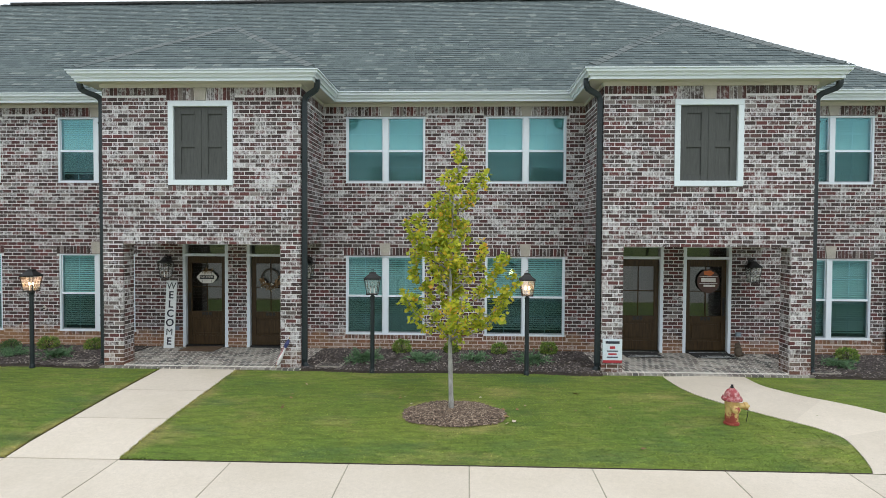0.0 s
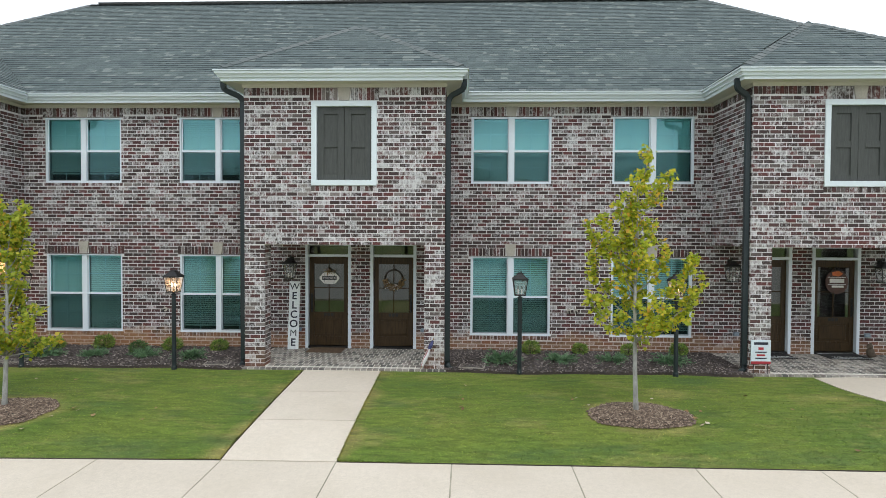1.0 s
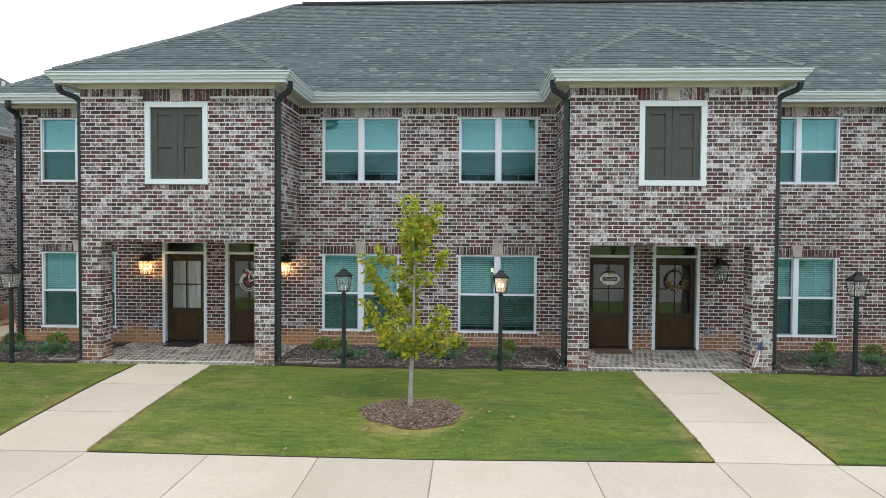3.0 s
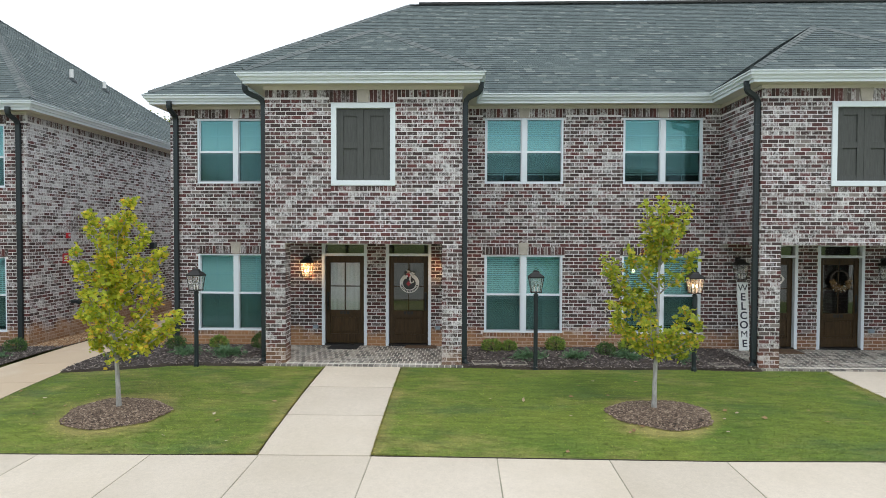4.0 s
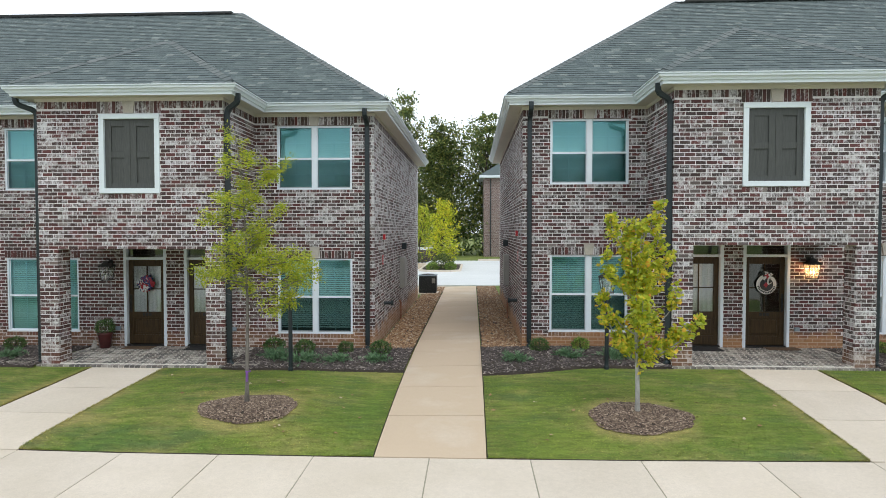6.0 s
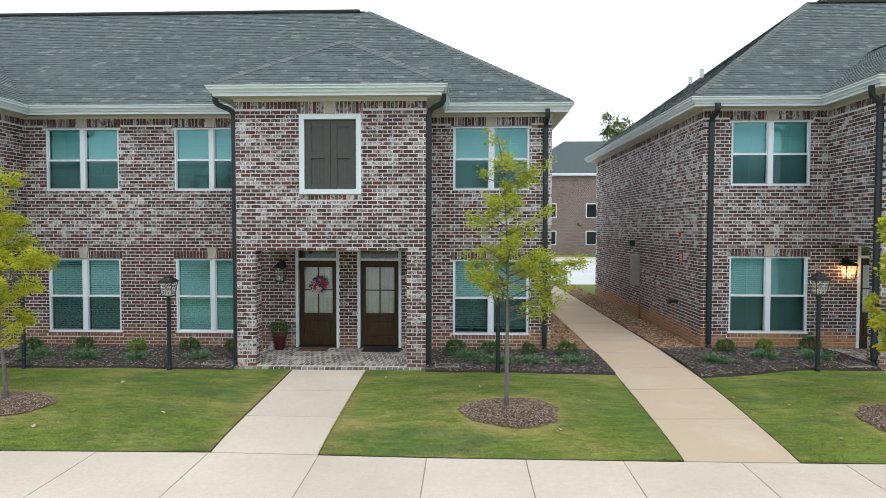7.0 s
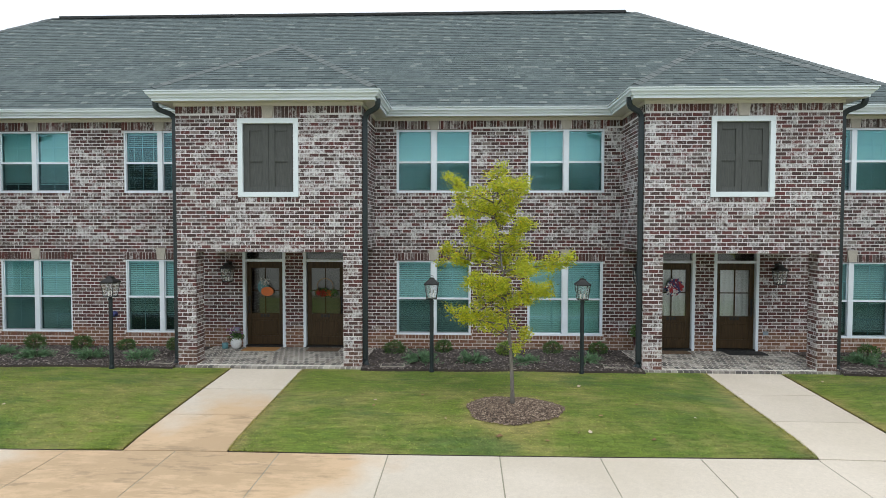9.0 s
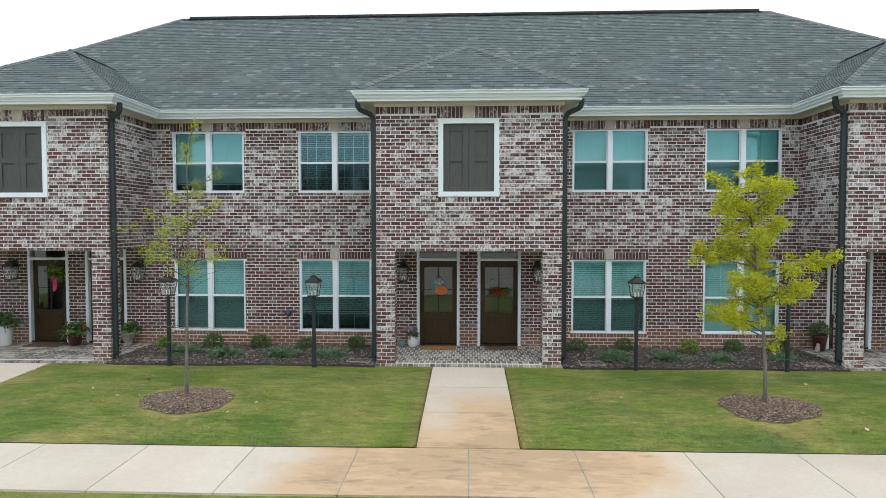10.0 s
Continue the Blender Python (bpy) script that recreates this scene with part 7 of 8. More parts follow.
part("red_patch", disc(0.05, 0.06, 0.008, 4, 24, 0.3), M_REDRIB, t, m=pose(-0.02, -0.034, -0.05))
part("white_patch", disc(0.06, 0.05, 0.008, 3, 24, 0.3), M_PUMPKIN, t, m=pose(0.05, -0.034, 0.0))
for k in range(14):
    a = -2.9 + k * 0.2
    part("bar", boxed((-0.012, 0.012, -0.003, 0.003, -0.022, 0.022)), M_CHARCOAL, t, m=pose(0.19 * math.cos(a), -0.024, -0.04 + 0.19 * math.sin(a), 0, -math.degrees(a) - 90, 0))
bow(t, pose(0, -0.035, 0.19), M_CHARCOAL, 0.9)
bow(t, pose(0.02, -0.045, 0.2, 0, 20, 0), M_WHITERIB, 0.7)
bow(t, pose(-0.02, -0.05, 0.18, 0, -25, 0), M_REDRIB, 0.3)

t = hung("door_plaque", A0 + S + 0.8, 1.66, "round dark plaque with pale script bars and orange top", "door sign")
part("plaque", disc(0.25, 0.27, 0.018, 0, 40), surface("dark_stained_plaque", rough=0.5, build=blotched((0.06, 0.026, 0.02), (0.09, 0.04, 0.03), 7.0)), t, m=pose(0, -0.012, 0))
part("orange_top", disc(0.12, 0.06, 0.01, 5, 30, 0.15), M_ORANGE, t, m=pose(0, -0.026, 0.19))
for x0, w, z0, h in ((0.0, 0.36, 0.03, 0.09), (0.0, 0.44, 0.11, 0.012), (0.0, 0.44, -0.05, 0.012), (0.02, 0.3, -0.1, 0.045)):
    part("bar", boxed((x0 - w / 2 + 0.02, x0 + w / 2 - 0.02, -0.026, -0.02, z0 - h / 2, z0 + h / 2)), M_PUMPKIN, t)

t = hung("ribbon_wreath", B0 + S - 0.76 + 0.02, 1.5, "round wreath of red, white and navy ribbons", "wreath", 0.07)
part("hoop", ring_bm(0.15, 0.025), M_LEAF_HOLLY, t, m=pose(0, -0.02, 0))
rr = random.Random(9)
for k in range(34):
    a, q = k * 0.37, rr.uniform(0.07, 0.15)
    bow(t, pose(q * math.cos(a), -0.04 - rr.uniform(0, 0.03), q * math.sin(a), 0, rr.uniform(-90, 90), 0), (M_REDRIB, M_WHITERIB, M_NAVY)[k % 3], rr.uniform(0.4, 0.6))
bow(t, pose(0, -0.08, -0.1), M_REDRIB, 0.6)
bow(t, pose(0.03, -0.09, -0.12, 0, 25, 0), M_WHITERIB, 0.55)

t = hung("pumpkin_sign", B0 - 0.76 + 0.03, 1.37, "teal and orange painted pumpkin sign on a dark door", "door sign", 0.07)
part("teal_pumpkin", disc(0.14, 0.17, 0.014, 5, 60, 0.035), M_TEAL, t, m=pose(-0.07, -0.012, 0.06))
part("orange_pumpkin", disc(0.16, 0.115, 0.014, 5, 60, 0.035), M_ORANGE, t, m=pose(0.04, -0.028, -0.06))
link_mesh("twine_bow", tuft(110, lambda rn: (rn.normal(0.0, 0.06), -0.045, 0.17 + rn.normal(0, 0.04)), 0.07, 14, LANCE, "twine_bow", 0.02), M_PUMPKIN, t)

t = hung("flower_hoop", B0 + 0.76, 1.4, "thin hoop wreath with red flowers and green leaves", "wreath", 0.07)
part("hoop", ring_bm(0.2, 0.009), M_TWINE, t, m=pose(0, -0.02, 0.04))
link_mesh("leaves", tuft(150, lambda rn: (rn.uniform(-0.27, 0.27), -0.035, -0.1 + rn.normal(0, 0.025)), 0.09, 15, OVAL, "leaves"), M_LEAF_HOLLY, t)
for fx in (-0.15, -0.02, 0.11):
    link_mesh("flower", tuft(60, lambda rn: (fx + rn.normal(0, 0.02), -0.06, -0.12 + rn.normal(0, 0.02)), 0.065, int(40 + fx * 100), OVAL, "flower", 0.015), M_RED if fx < 0 else M_ORANGE, t)

t = hung("green_wreath", B0 - S - 0.76 + 0.2, 1.72, "leafy green wreath with a long pink bow", "wreath", 0.07)
link_mesh("leaves", tuft(420, lambda rn: (0.14 * math.cos(k_), -0.04, 0.14 * math.sin(k_)) if (k_ := rn.uniform(0, 6.28)) else (0, 0, 0), 0.08, 16, OVAL, "leaves", 0.045), M_LEAF_BOX, t)
bunch = bmesh.new()
for k in range(9):
    a = k * 0.72
    c = Vector((0.06 * math.cos(a), -0.02 * (k % 3), 0.05 * math.sin(a)))
    tube([(0, 0, 0), tuple(c * 0.7 + Vector((0, -0.02, 0.012))), tuple(c * 1.3), tuple(c * 0.8 - Vector((0, 0.005, 0.02))), (0, -0.01, 0)], [0.008, 0.02, 0.026, 0.018, 0.008], 6, bunch)
for x0, x1, low in ((-0.045, 0.02, -0.3), (0.0, 0.06, -0.26), (-0.02, 0.045, -0.2)):
    block(bunch, x0, x1, -0.045 - 0.02 * x1, -0.035 - 0.02 * x1, low, 0.0, bevel=0.003)
part("bow", bunch, M_PINK, t, "bunched pink ribbon bow", m=pose(0.0, -0.08, -0.16))


# pots
def pot(x, y, z, profile, material, label, plants, name="planter"):
    t = base(name, pose(x, y, z + 0.034), label, "planter", "porch planters")
    part("pot", spun(profile, 28), material, t, smooth=True)
    part("soil", spun([(profile[-1][0] * 0.85, profile[-1][1] - 0.04), (profile[-1][0] * 0.85, profile[-1][1] - 0.02)], 20), M_SOIL, t)
    for me, mt, nm, m in plants:
        link_mesh(nm, me, mt, t, m=m)
    return t


M_POTRED = surface("oxblood_glaze", rough=0.3, build=blotched((0.06, 0.012, 0.012), (0.085, 0.016, 0.015), 5.0))
M_POTWHITE = surface("white_glaze", rough=0.25, build=blotched((0.74, 0.76, 0.77), (0.68, 0.7, 0.71), 3.0))
M_POTGREY = surface("grey_stone_pot", rough=0.8, build=blotched((0.36, 0.34, 0.31), (0.28, 0.26, 0.24), 6.0))
M_POTTEAL = surface("teal_tin", rough=0.4, build=blotched((0.12, 0.28, 0.3), (0.1, 0.22, 0.25), 5.0))
TOPIARY = ball_shrub(31, 0.22, 0.19, OVAL, 1500, M_LEAF_HOLLY, "topiary", 0.035)
SPRIG = tuft(160, lambda rn: (rn.normal(0, 0.09), rn.normal(0, 0.09), abs(rn.normal(0.1, 0.06))), 0.11, 33, OVAL, "sprigs", 0.03)
BLOOM = tuft(60, lambda rn: (rn.normal(0, 0.1), rn.normal(0, 0.1), abs(rn.normal(0.17, 0.04))), 0.05, 34, OVAL, "blooms", 0.03)
FERN = tuft(260, lambda rn: (rn.normal(0, 0.12), rn.normal(0, 0.12), abs(rn.normal(0.14, 0.08))), 0.2, 35, LANCE, "fronds", 0.04)
M_PURPLE = surface("purple_bloom", (0.3, 0.12, 0.35), 0.6)
pot(-24.97, -0.22, -0.1, [(0.11, 0.0), (0.12, 0.01), (0.165, 0.31), (0.18, 0.33), (0.18, 0.37), (0.165, 0.38)], M_POTRED, "round clipped topiary in an oxblood square-shouldered pot", [(TOPIARY, M_LEAF_HOLLY, "topiary", pose(0, 0, 0.34))])
pot(-34.75, -0.2, -0.1, [(0.07, 0.0), (0.12, 0.06), (0.135, 0.14), (0.11, 0.22), (0.08, 0.26), (0.09, 0.28)], M_POTWHITE, "white bulbous vase with greenery and purple blooms", [(SPRIG, M_LEAF_HOLLY, "sprigs", pose(0, 0, 0.25) @ Matrix.Scale(0.72, 4)), (BLOOM, M_PURPLE, "blooms", pose(0, 0, 0.27))])
pot(-35.03, -0.2, -0.1, [(0.06, 0.0), (0.075, 0.01), (0.08, 0.13), (0.075, 0.135)], M_POTTEAL, "small empty teal pot on the porch", [])
pot(-44.97, -0.4, -0.1, [(0.12, 0.0), (0.14, 0.02), (0.18, 0.5), (0.19, 0.52), (0.17, 0.53)], M_POTWHITE, "tall white planter with spilling fern", [(FERN, M_LEAF_HOLLY, "fronds", pose(0, 0, 0.48))])
pot(-43.25, -0.3, -0.1, [(0.11, 0.0), (0.13, 0.01), (0.165, 0.26), (0.18, 0.28), (0.17, 0.3)], M_POTRED, "dark red pot with leafy plant and orange bloom", [(SPRIG, M_LEAF_HOLLY, "sprigs", pose(0, 0, 0.28) @ Matrix.Scale(1.3, 4)), (tuft(20, lambda rn: (0.3 + rn.normal(0, 0.02), -0.05 + rn.normal(0, 0.02), 0.2 + rn.normal(0, 0.02)), 0.06, 36, OVAL, "bloom", 0.02), M_ORANGE, "bloom", pose(0, 0, 0.28))])
pot(-41.95, -0.2, -0.1, [(0.1, 0.0), (0.11, 0.03), (0.07, 0.06), (0.1, 0.1), (0.19, 0.26), (0.22, 0.3), (0.2, 0.32)], M_POTGREY, "grey stone urn with yellow-green leaves", [(SPRIG, M_LEAF_BOX, "sprigs", pose(0, 0, 0.28) @ Matrix.Scale(1.25, 4))])


# small figures
def figure(x, y, z, s, material, label, turn):
    bm = bmesh.new()
    for cx, cz, rx, rz in ((0.0, 0.15, 0.13, 0.17), (-0.03, 0.33, 0.085, 0.085), (-0.09, 0.31, 0.05, 0.04), (0.1, 0.06, 0.1, 0.06), (0.02, 0.41, 0.03, 0.035)):
        bmesh.ops.create_icosphere(bm, subdivisions=2, radius=1.0, matrix=Matrix.Translation((cx, 0, cz)) @ Matrix.Diagonal((rx, 0.1 if rx > 0.09 else rx, rz, 1)))
    me = bpy.data.meshes.new("figurine")
    bm.to_mesh(me), bm.free()
    return tagged(link_mesh("figurine", me, material, None, m=pose(x, y, z + 0.034, 0, 0, turn) @ Matrix.Scale(s, 4)), label, "figurine")


M_FIGURE = surface("weathered_dark_resin", rough=0.8, build=blotched((0.07, 0.05, 0.035), (0.13, 0.1, 0.07), 12.0))
figure(11.36, -0.36, 0.0, 0.74, M_FIGURE, "weathered brown resin animal figure by the door", 20)
figure(-25.12, -0.42, -0.1, 0.5, M_POTGREY, "small grey stone animal figure beside a pot", 200)

# sign on the pier and a rolled flag
sg = base("yard_sign", pose(A0 + S - BAY + 0.21, OUT - 0.03, 0.0), "small pale blue printed sign with red bars on a pier", "sign")
part("board", boxed((-0.19, 0.19, -0.012, 0.012, 0.2, 0.67), bevel=0.003), surface("pale_blue_print", rough=0.5, build=blotched((0.62, 0.72, 0.8), (0.7, 0.76, 0.8), 6.0)), sg)
for w, z, h, mt in ((0.27, 0.6, 0.05, M_LETTER), (0.1, 0.5, 0.05, M_REDRIB), (0.22, 0.43, 0.022, M_LETTER), (0.16, 0.37, 0.035, M_REDRIB), (0.22, 0.31, 0.022, M_LETTER)):
    part("bar", boxed((-w / 2, w / 2, -0.016, -0.012, z - h / 2, z + h / 2)), mt, sg)
part("stripe", boxed((-0.19, 0.19, -0.016, -0.012, 0.2, 0.25)), M_REDRIB, sg)
part("foot", boxed((-0.14, -0.13, -0.005, 0.005, 0.0, 0.2), (0.13, 0.14, -0.005, 0.005, 0.0, 0.2)), M_BLACK, sg)
M_FADED = surface("faded_red_cloth", rough=0.8, build=blotched((0.42, 0.22, 0.22), (0.36, 0.17, 0.18), 9.0))
fl = base("rolled_flag", look((A0 + 1.56, -2.12, 0.04), (A0 + 1.8, -1.99, 0.6)) @ pose(0, 0, 0, 180), "small faded red, white and blue flag leaning on a pier", "flag")
part("stick", tube([(0, 0, 0), (0, 0, 0.66)], 0.008, 8), M_TWINE, fl)
part("stripes", tube([(0, 0, 0.06), (0.01, 0, 0.2), (0, 0, 0.42)], [0.03, 0.05, 0.03], 8), M_WHITERIB, fl)
part("red_stripe", tube([(0.012, -0.02, 0.06), (0.022, -0.03, 0.2), (0.012, -0.02, 0.42)], [0.012, 0.02, 0.012], 8), M_FADED, fl)
part("canton", tube([(0, 0, 0.42), (0.005, 0, 0.5), (0, 0, 0.6)], [0.03, 0.045, 0.02], 8), M_NAVY, fl)

# curtains behind some doors
def curtain(x, y, z, label, w=0.36):
    verts, faces = [], []
    n = 36
    for i in range(n + 1):
        u = -w + 2 * w * i / n
        for zz in (0.8, 2.02):
            verts.append((u, 0.012 * math.sin(u * 60) + 0.006 * math.sin(u * 23), zz))
    for i in range(n):
        faces.append((2 * i, 2 * i + 2, 2 * i + 3, 2 * i + 1))
    c = link_mesh("door_curtain", mesh_of("door_curtain", verts, faces, smooth=True), M_CURTAIN, None, m=pose(x, y + 0.165, z))
    return tagged(c, label, "curtain", "door curtains")


for x, y, z in ((A0 - S - 0.76, 0, 0), (B0 + S - 0.76, 0.07, -0.1), (B0 + S + 0.76, 0.07, -0.1)):
    curtain(x, y, z, "pale sheer curtain behind the door glass")

# ---- hydrant ----
def hydrant_look(nt):
    n = noise_n(nt, 9.0, 5.0, 0.7)
    z = nd(nt, "ShaderNodeSeparateXYZ")
    nt.links.new(nd(nt, "ShaderNodeTexCoord").outputs["Object"], z.inputs[0])
    return mix_n(nt, ramp_n(nt, math_n(nt, "ADD", n, math_n(nt, "MULTIPLY", z.outputs[2], -0.75)), [(0.3, 0.0), (0.4, 1.0)]), (0.6, 0.42, 0.16), (0.3, 0.05, 0.035))


M_HYD = surface("peeling_yellow_red_paint", rough=0.6, build=hydrant_look, bump=grain(50.0), bump_d=0.004)
M_HYDTOP = surface("faded_red_paint", rough=0.6, build=lambda nt: mix_n(nt, ramp_n(nt, noise_n(nt, 16.0, 5.0, 0.7), [(0.45, 0.0), (0.6, 1.0)]), (0.33, 0.05, 0.06), (0.55, 0.3, 0.3)), bump=grain(50.0), bump_d=0.004)
hy = base("fire_hydrant", pose(9.36, -4.82, gz(9.36, -4.82) - 0.03) @ Matrix.Diagonal((0.9, 0.9, 0.88, 1)), "fire hydrant with peeling yellow and faded red paint", "fire hydrant")
part("barrel", spun([(0.125, 0.0), (0.125, 0.03), (0.105, 0.04), (0.105, 0.3), (0.115, 0.34), (0.115, 0.4), (0.1, 0.42)], 28), M_HYD, hy, smooth=False)
part("bonnet", spun([(0.16, 0.41), (0.165, 0.43), (0.16, 0.455), (0.125, 0.47), (0.115, 0.53), (0.085, 0.58), (0.045, 0.605), (0.04, 0.62)], 28), M_HYDTOP, hy, "faded red dome", smooth=False)
part("top_nut", spun([(0.03, 0.62), (0.03, 0.64), (0.022, 0.645), (0.022, 0.675)], 5), M_BLACK, hy)
for a in range(8):
    part("bolt", spun([(0.014, 0.0), (0.014, 0.02)], 6, pose(0.145 * math.cos(a * 0.785), 0.145 * math.sin(a * 0.785), 0.452)), M_HYDTOP, hy)
part("nozzle", spun([(0.05, 0.0), (0.05, 0.13), (0.065, 0.14), (0.065, 0.19), (0.03, 0.2), (0.02, 0.23)], 16, pose(0.06, 0, 0.31, 0, 90, 0)), M_HYD, hy)
part("nozzle", spun([(0.05, 0.0), (0.05, 0.13), (0.065, 0.14), (0.065, 0.18), (0.02, 0.2)], 16, pose(-0.02, -0.06, 0.3, 90, 0, 0)), M_HYD, hy)
part("chain", tube([(0.27, 0, 0.27), (0.26, -0.01, 0.16), (0.24, 0.0, 0.04)], 0.006, 6), M_BLACK, hy)

# ---- between and behind the blocks ----
M_GREYBOX = surface("grey_painted_steel", rough=0.5, metal=0.2, build=blotched((0.34, 0.33, 0.31), (0.28, 0.275, 0.26), 3.0))
M_COPPER = surface("copper_pipe", rough=0.45, metal=0.7, build=blotched((0.42, 0.2, 0.12), (0.32, 0.15, 0.1), 9.0))
M_ALARM = surface("alarm_red", rough=0.4, build=blotched((0.5, 0.02, 0.03), (0.42, 0.02, 0.03), 9.0))
for x, s, dy, dz, nm in ((B0 + HALF, 1, 0.07, -0.1, "b"), (A0 - HALF, -1, 0.0, 0.0, "a")):
    t = base("fire_alarm", pose(x, 1.5 + dy, 2.7 + dz), "red fire alarm strobe on the side wall", "fire alarm", "fire alarms")
    part("body", boxed((-0.003 if s > 0 else -0.06, 0.06 if s > 0 else 0.003, -0.06, 0.06, -0.07, 0.07), bevel=0.008), M_ALARM, t)
    part("lens", boxed((s * 0.06 - 0.012, s * 0.06 + 0.012, -0.03, 0.03, -0.02, 0.03), bevel=0.004), M_POTWHITE, t)
    t = base("wall_sign", pose(x + s * 0.004, 1.42 + dy, 2.1 + dz), "small red metal notice with pale bars", "sign", "wall notices")
    part("plate", boxed((-0.005, 0.005, -0.12, 0.12, -0.13, 0.13)), M_ALARM, t)
    for q in range(3):
        part("bar", boxed((s * 0.006 - 0.002, s * 0.006 + 0.002, -0.08, 0.08, -0.075 + q * 0.06, -0.045 + q * 0.06)), M_POTWHITE, t)
    t = base("meter_cabinet", pose(x, 5.5 + dy, 1.5 + dz), "tall grey electrical cabinet on the side wall", "cabinet", "meter cabinets")
    part("body", boxed((-0.003 if s > 0 else -0.16, 0.16 if s > 0 else 0.003, -0.3, 0.3, -0.5, 0.5), bevel=0.01), M_GREYBOX, t)
    part("door", boxed((s * 0.165 - 0.008, s * 0.165 + 0.008, -0.27, 0.27, -0.46, 0.46), bevel=0.004), M_GREYBOX, t)
    t = base("wall_light", pose(x, 5.95 + dy, 2.35 + dz), "dark box wall light on the side wall", "wall light", "side wall lights")
    part("housing", boxed((-0.003 if s > 0 else -0.16, 0.16 if s > 0 else 0.003, -0.12, 0.12, -0.1, 0.1), bevel=0.02), M_PIPE, t)
    part("lens", boxed((s * 0.08 - 0.05, s * 0.08 + 0.05, -0.09, 0.09, -0.115, -0.1)), M_LAMPGLASS, t)
    t = base("water_valve", pose(x, 1.65 + dy, 0.93 + dz), "dark valve with hand wheel on the side wall", "valve", "water valves")
    part("pipe", spun([(0.045, -0.003), (0.045, 0.2)], 14, pose(0, 0, 0, 0, 90 * s, 0)), M_PIPE, t)
    part("cap", spun([(0.07, 0.0), (0.075, 0.03), (0.06, 0.06)], 14, pose(s * 0.19, 0, 0, 0, 90 * s, 0)), M_PIPE, t)
    t = base("pipe_stub", pose(x + s * 0.06, 5.0 + dy, dz), "copper pipe rising from the gravel at the wall", "pipe", "pipe stubs")
    part("pipe", tube([(0, 0, -0.1), (0, 0, 0.55), (s * -0.02, 0, 0.6), (s * -0.063, 0, 0.61)], 0.03, 10), M_COPPER, t)

# condenser unit at the back corner
M_GRILLE = surface("dark_grille_metal", rough=0.5, metal=0.3, build=blotched((0.03, 0.033, 0.035), (0.05, 0.053, 0.055), 4.0))
M_ACTOP = surface("blue_grey_cover", rough=0.5, build=blotched((0.24, 0.3, 0.34), (0.2, 0.25, 0.29), 3.0))
ac = base("air_conditioner", pose(-18.15, 14.15, gz(-18.15, 14.15) - 0.01), "dark square condenser unit on a concrete pad", "air conditioner")
part("pad", boxed((-0.5, 0.5, -0.5, 0.5, -0.1, 0.05), bevel=0.01), M_CONC, ac)
part("body", boxed((-0.4, 0.4, -0.4, 0.4, 0.05, 0.82), bevel=0.03), M_GRILLE, ac)
for k in range(14):
    part("slat", boxed((-0.415, 0.415, -0.415, -0.4, 0.12 + k * 0.047, 0.135 + k * 0.047)), M_GRILLE, ac)
for k in range(14):
    part("slat", boxed((0.4, 0.415, -0.4, 0.4, 0.12 + k * 0.047, 0.135 + k * 0.047)), M_GRILLE, ac)
part("cover", boxed((-0.43, 0.43, -0.43, 0.43, 0.82, 0.88), bevel=0.03), M_ACTOP, ac)
part("fan_guard", spun([(0.32, 0.88), (0.3, 0.9), (0.05, 0.92)], 24), M_GRILLE, ac)
part("label_plate", boxed((0.2, 0.36, -0.418, -0.416, 0.5, 0.72)), M_GREYBOX, ac)

# planter island in the court
def island(x0, x1, y0, y1, label):
    pts = [(x0 + 0.6, y0), (x1 - 0.6, y0), (x1, y0 + 0.8), (x1, y1), (x0, y1), (x0, y0 + 0.8)]
    k = link_mesh("island_kerb", sweep("island_kerb", pts[::-1], [(-0.15, -0.3), (0.0, -0.3), (0.0, 0.02), (-0.15, 0.02)], True), M_CONC)
    tagged(k, label, "kerb", kind="structure")
    s = link_mesh("island_bed", mesh_of("island_bed", [(x, y, -0.03) for x, y in pts], [tuple(range(len(pts)))]), M_SOIL)
    tagged(s, "bark-covered planter bed inside a kerb", "mulch bed", kind="structure")


island(-19.7, -17.0, 28.0, 36.0, "concrete kerb round a planter island")
M_PATHBACK = surface("pale_tan_paving", rough=0.85, build=blotched((0.5, 0.4, 0.29), (0.44, 0.36, 0.27), 0.6, 20))
bp = link_mesh("back_walk", cubes("back_walk", [(-40, -19.9, 31.0, 36.0, -0.3, -0.05)]), M_PATHBACK)
tagged(bp, "tan paved walk behind the court", "path", kind="structure")
bk = link_mesh("court_kerb", cubes("court_kerb", [(-70, -19.9, 36.0, 36.2, -0.4, 0.06), (-15.5, 30, 43.8, 44.0, -0.4, 0.06)]), M_CONC)
tagged(bk, "low concrete kerb of the court", "kerb", kind="structure")


def big_shrub(x, y, s, material, seed, label):
    t = base("shrub", pose(x, y, gz(x, y) + 0.1), label, "shrub", "court shrubs")
    link_mesh("foliage", ball_shrub(seed, 0.9 * s, 0.75 * s, OVAL, 1500, material, "foliage", 0.16 * s), material, t)
    link_mesh("stem", stem_mesh(0.7 * s, 0.9 * s), M_BARK_DARK, t)


big_shrub(-18.2, 30.0, 0.85, M_LEAF_DARK, 61, "loose dark green shrub in the planter island")
big_shrub(-18.9, 29.0, 0.45, M_LEAF_BOX, 62, "low yellow-green shrub in the planter island")
big_shrub(-17.6, 29.0, 0.45, M_LEAF_BOX, 63, "low yellow-green shrub in the planter island")
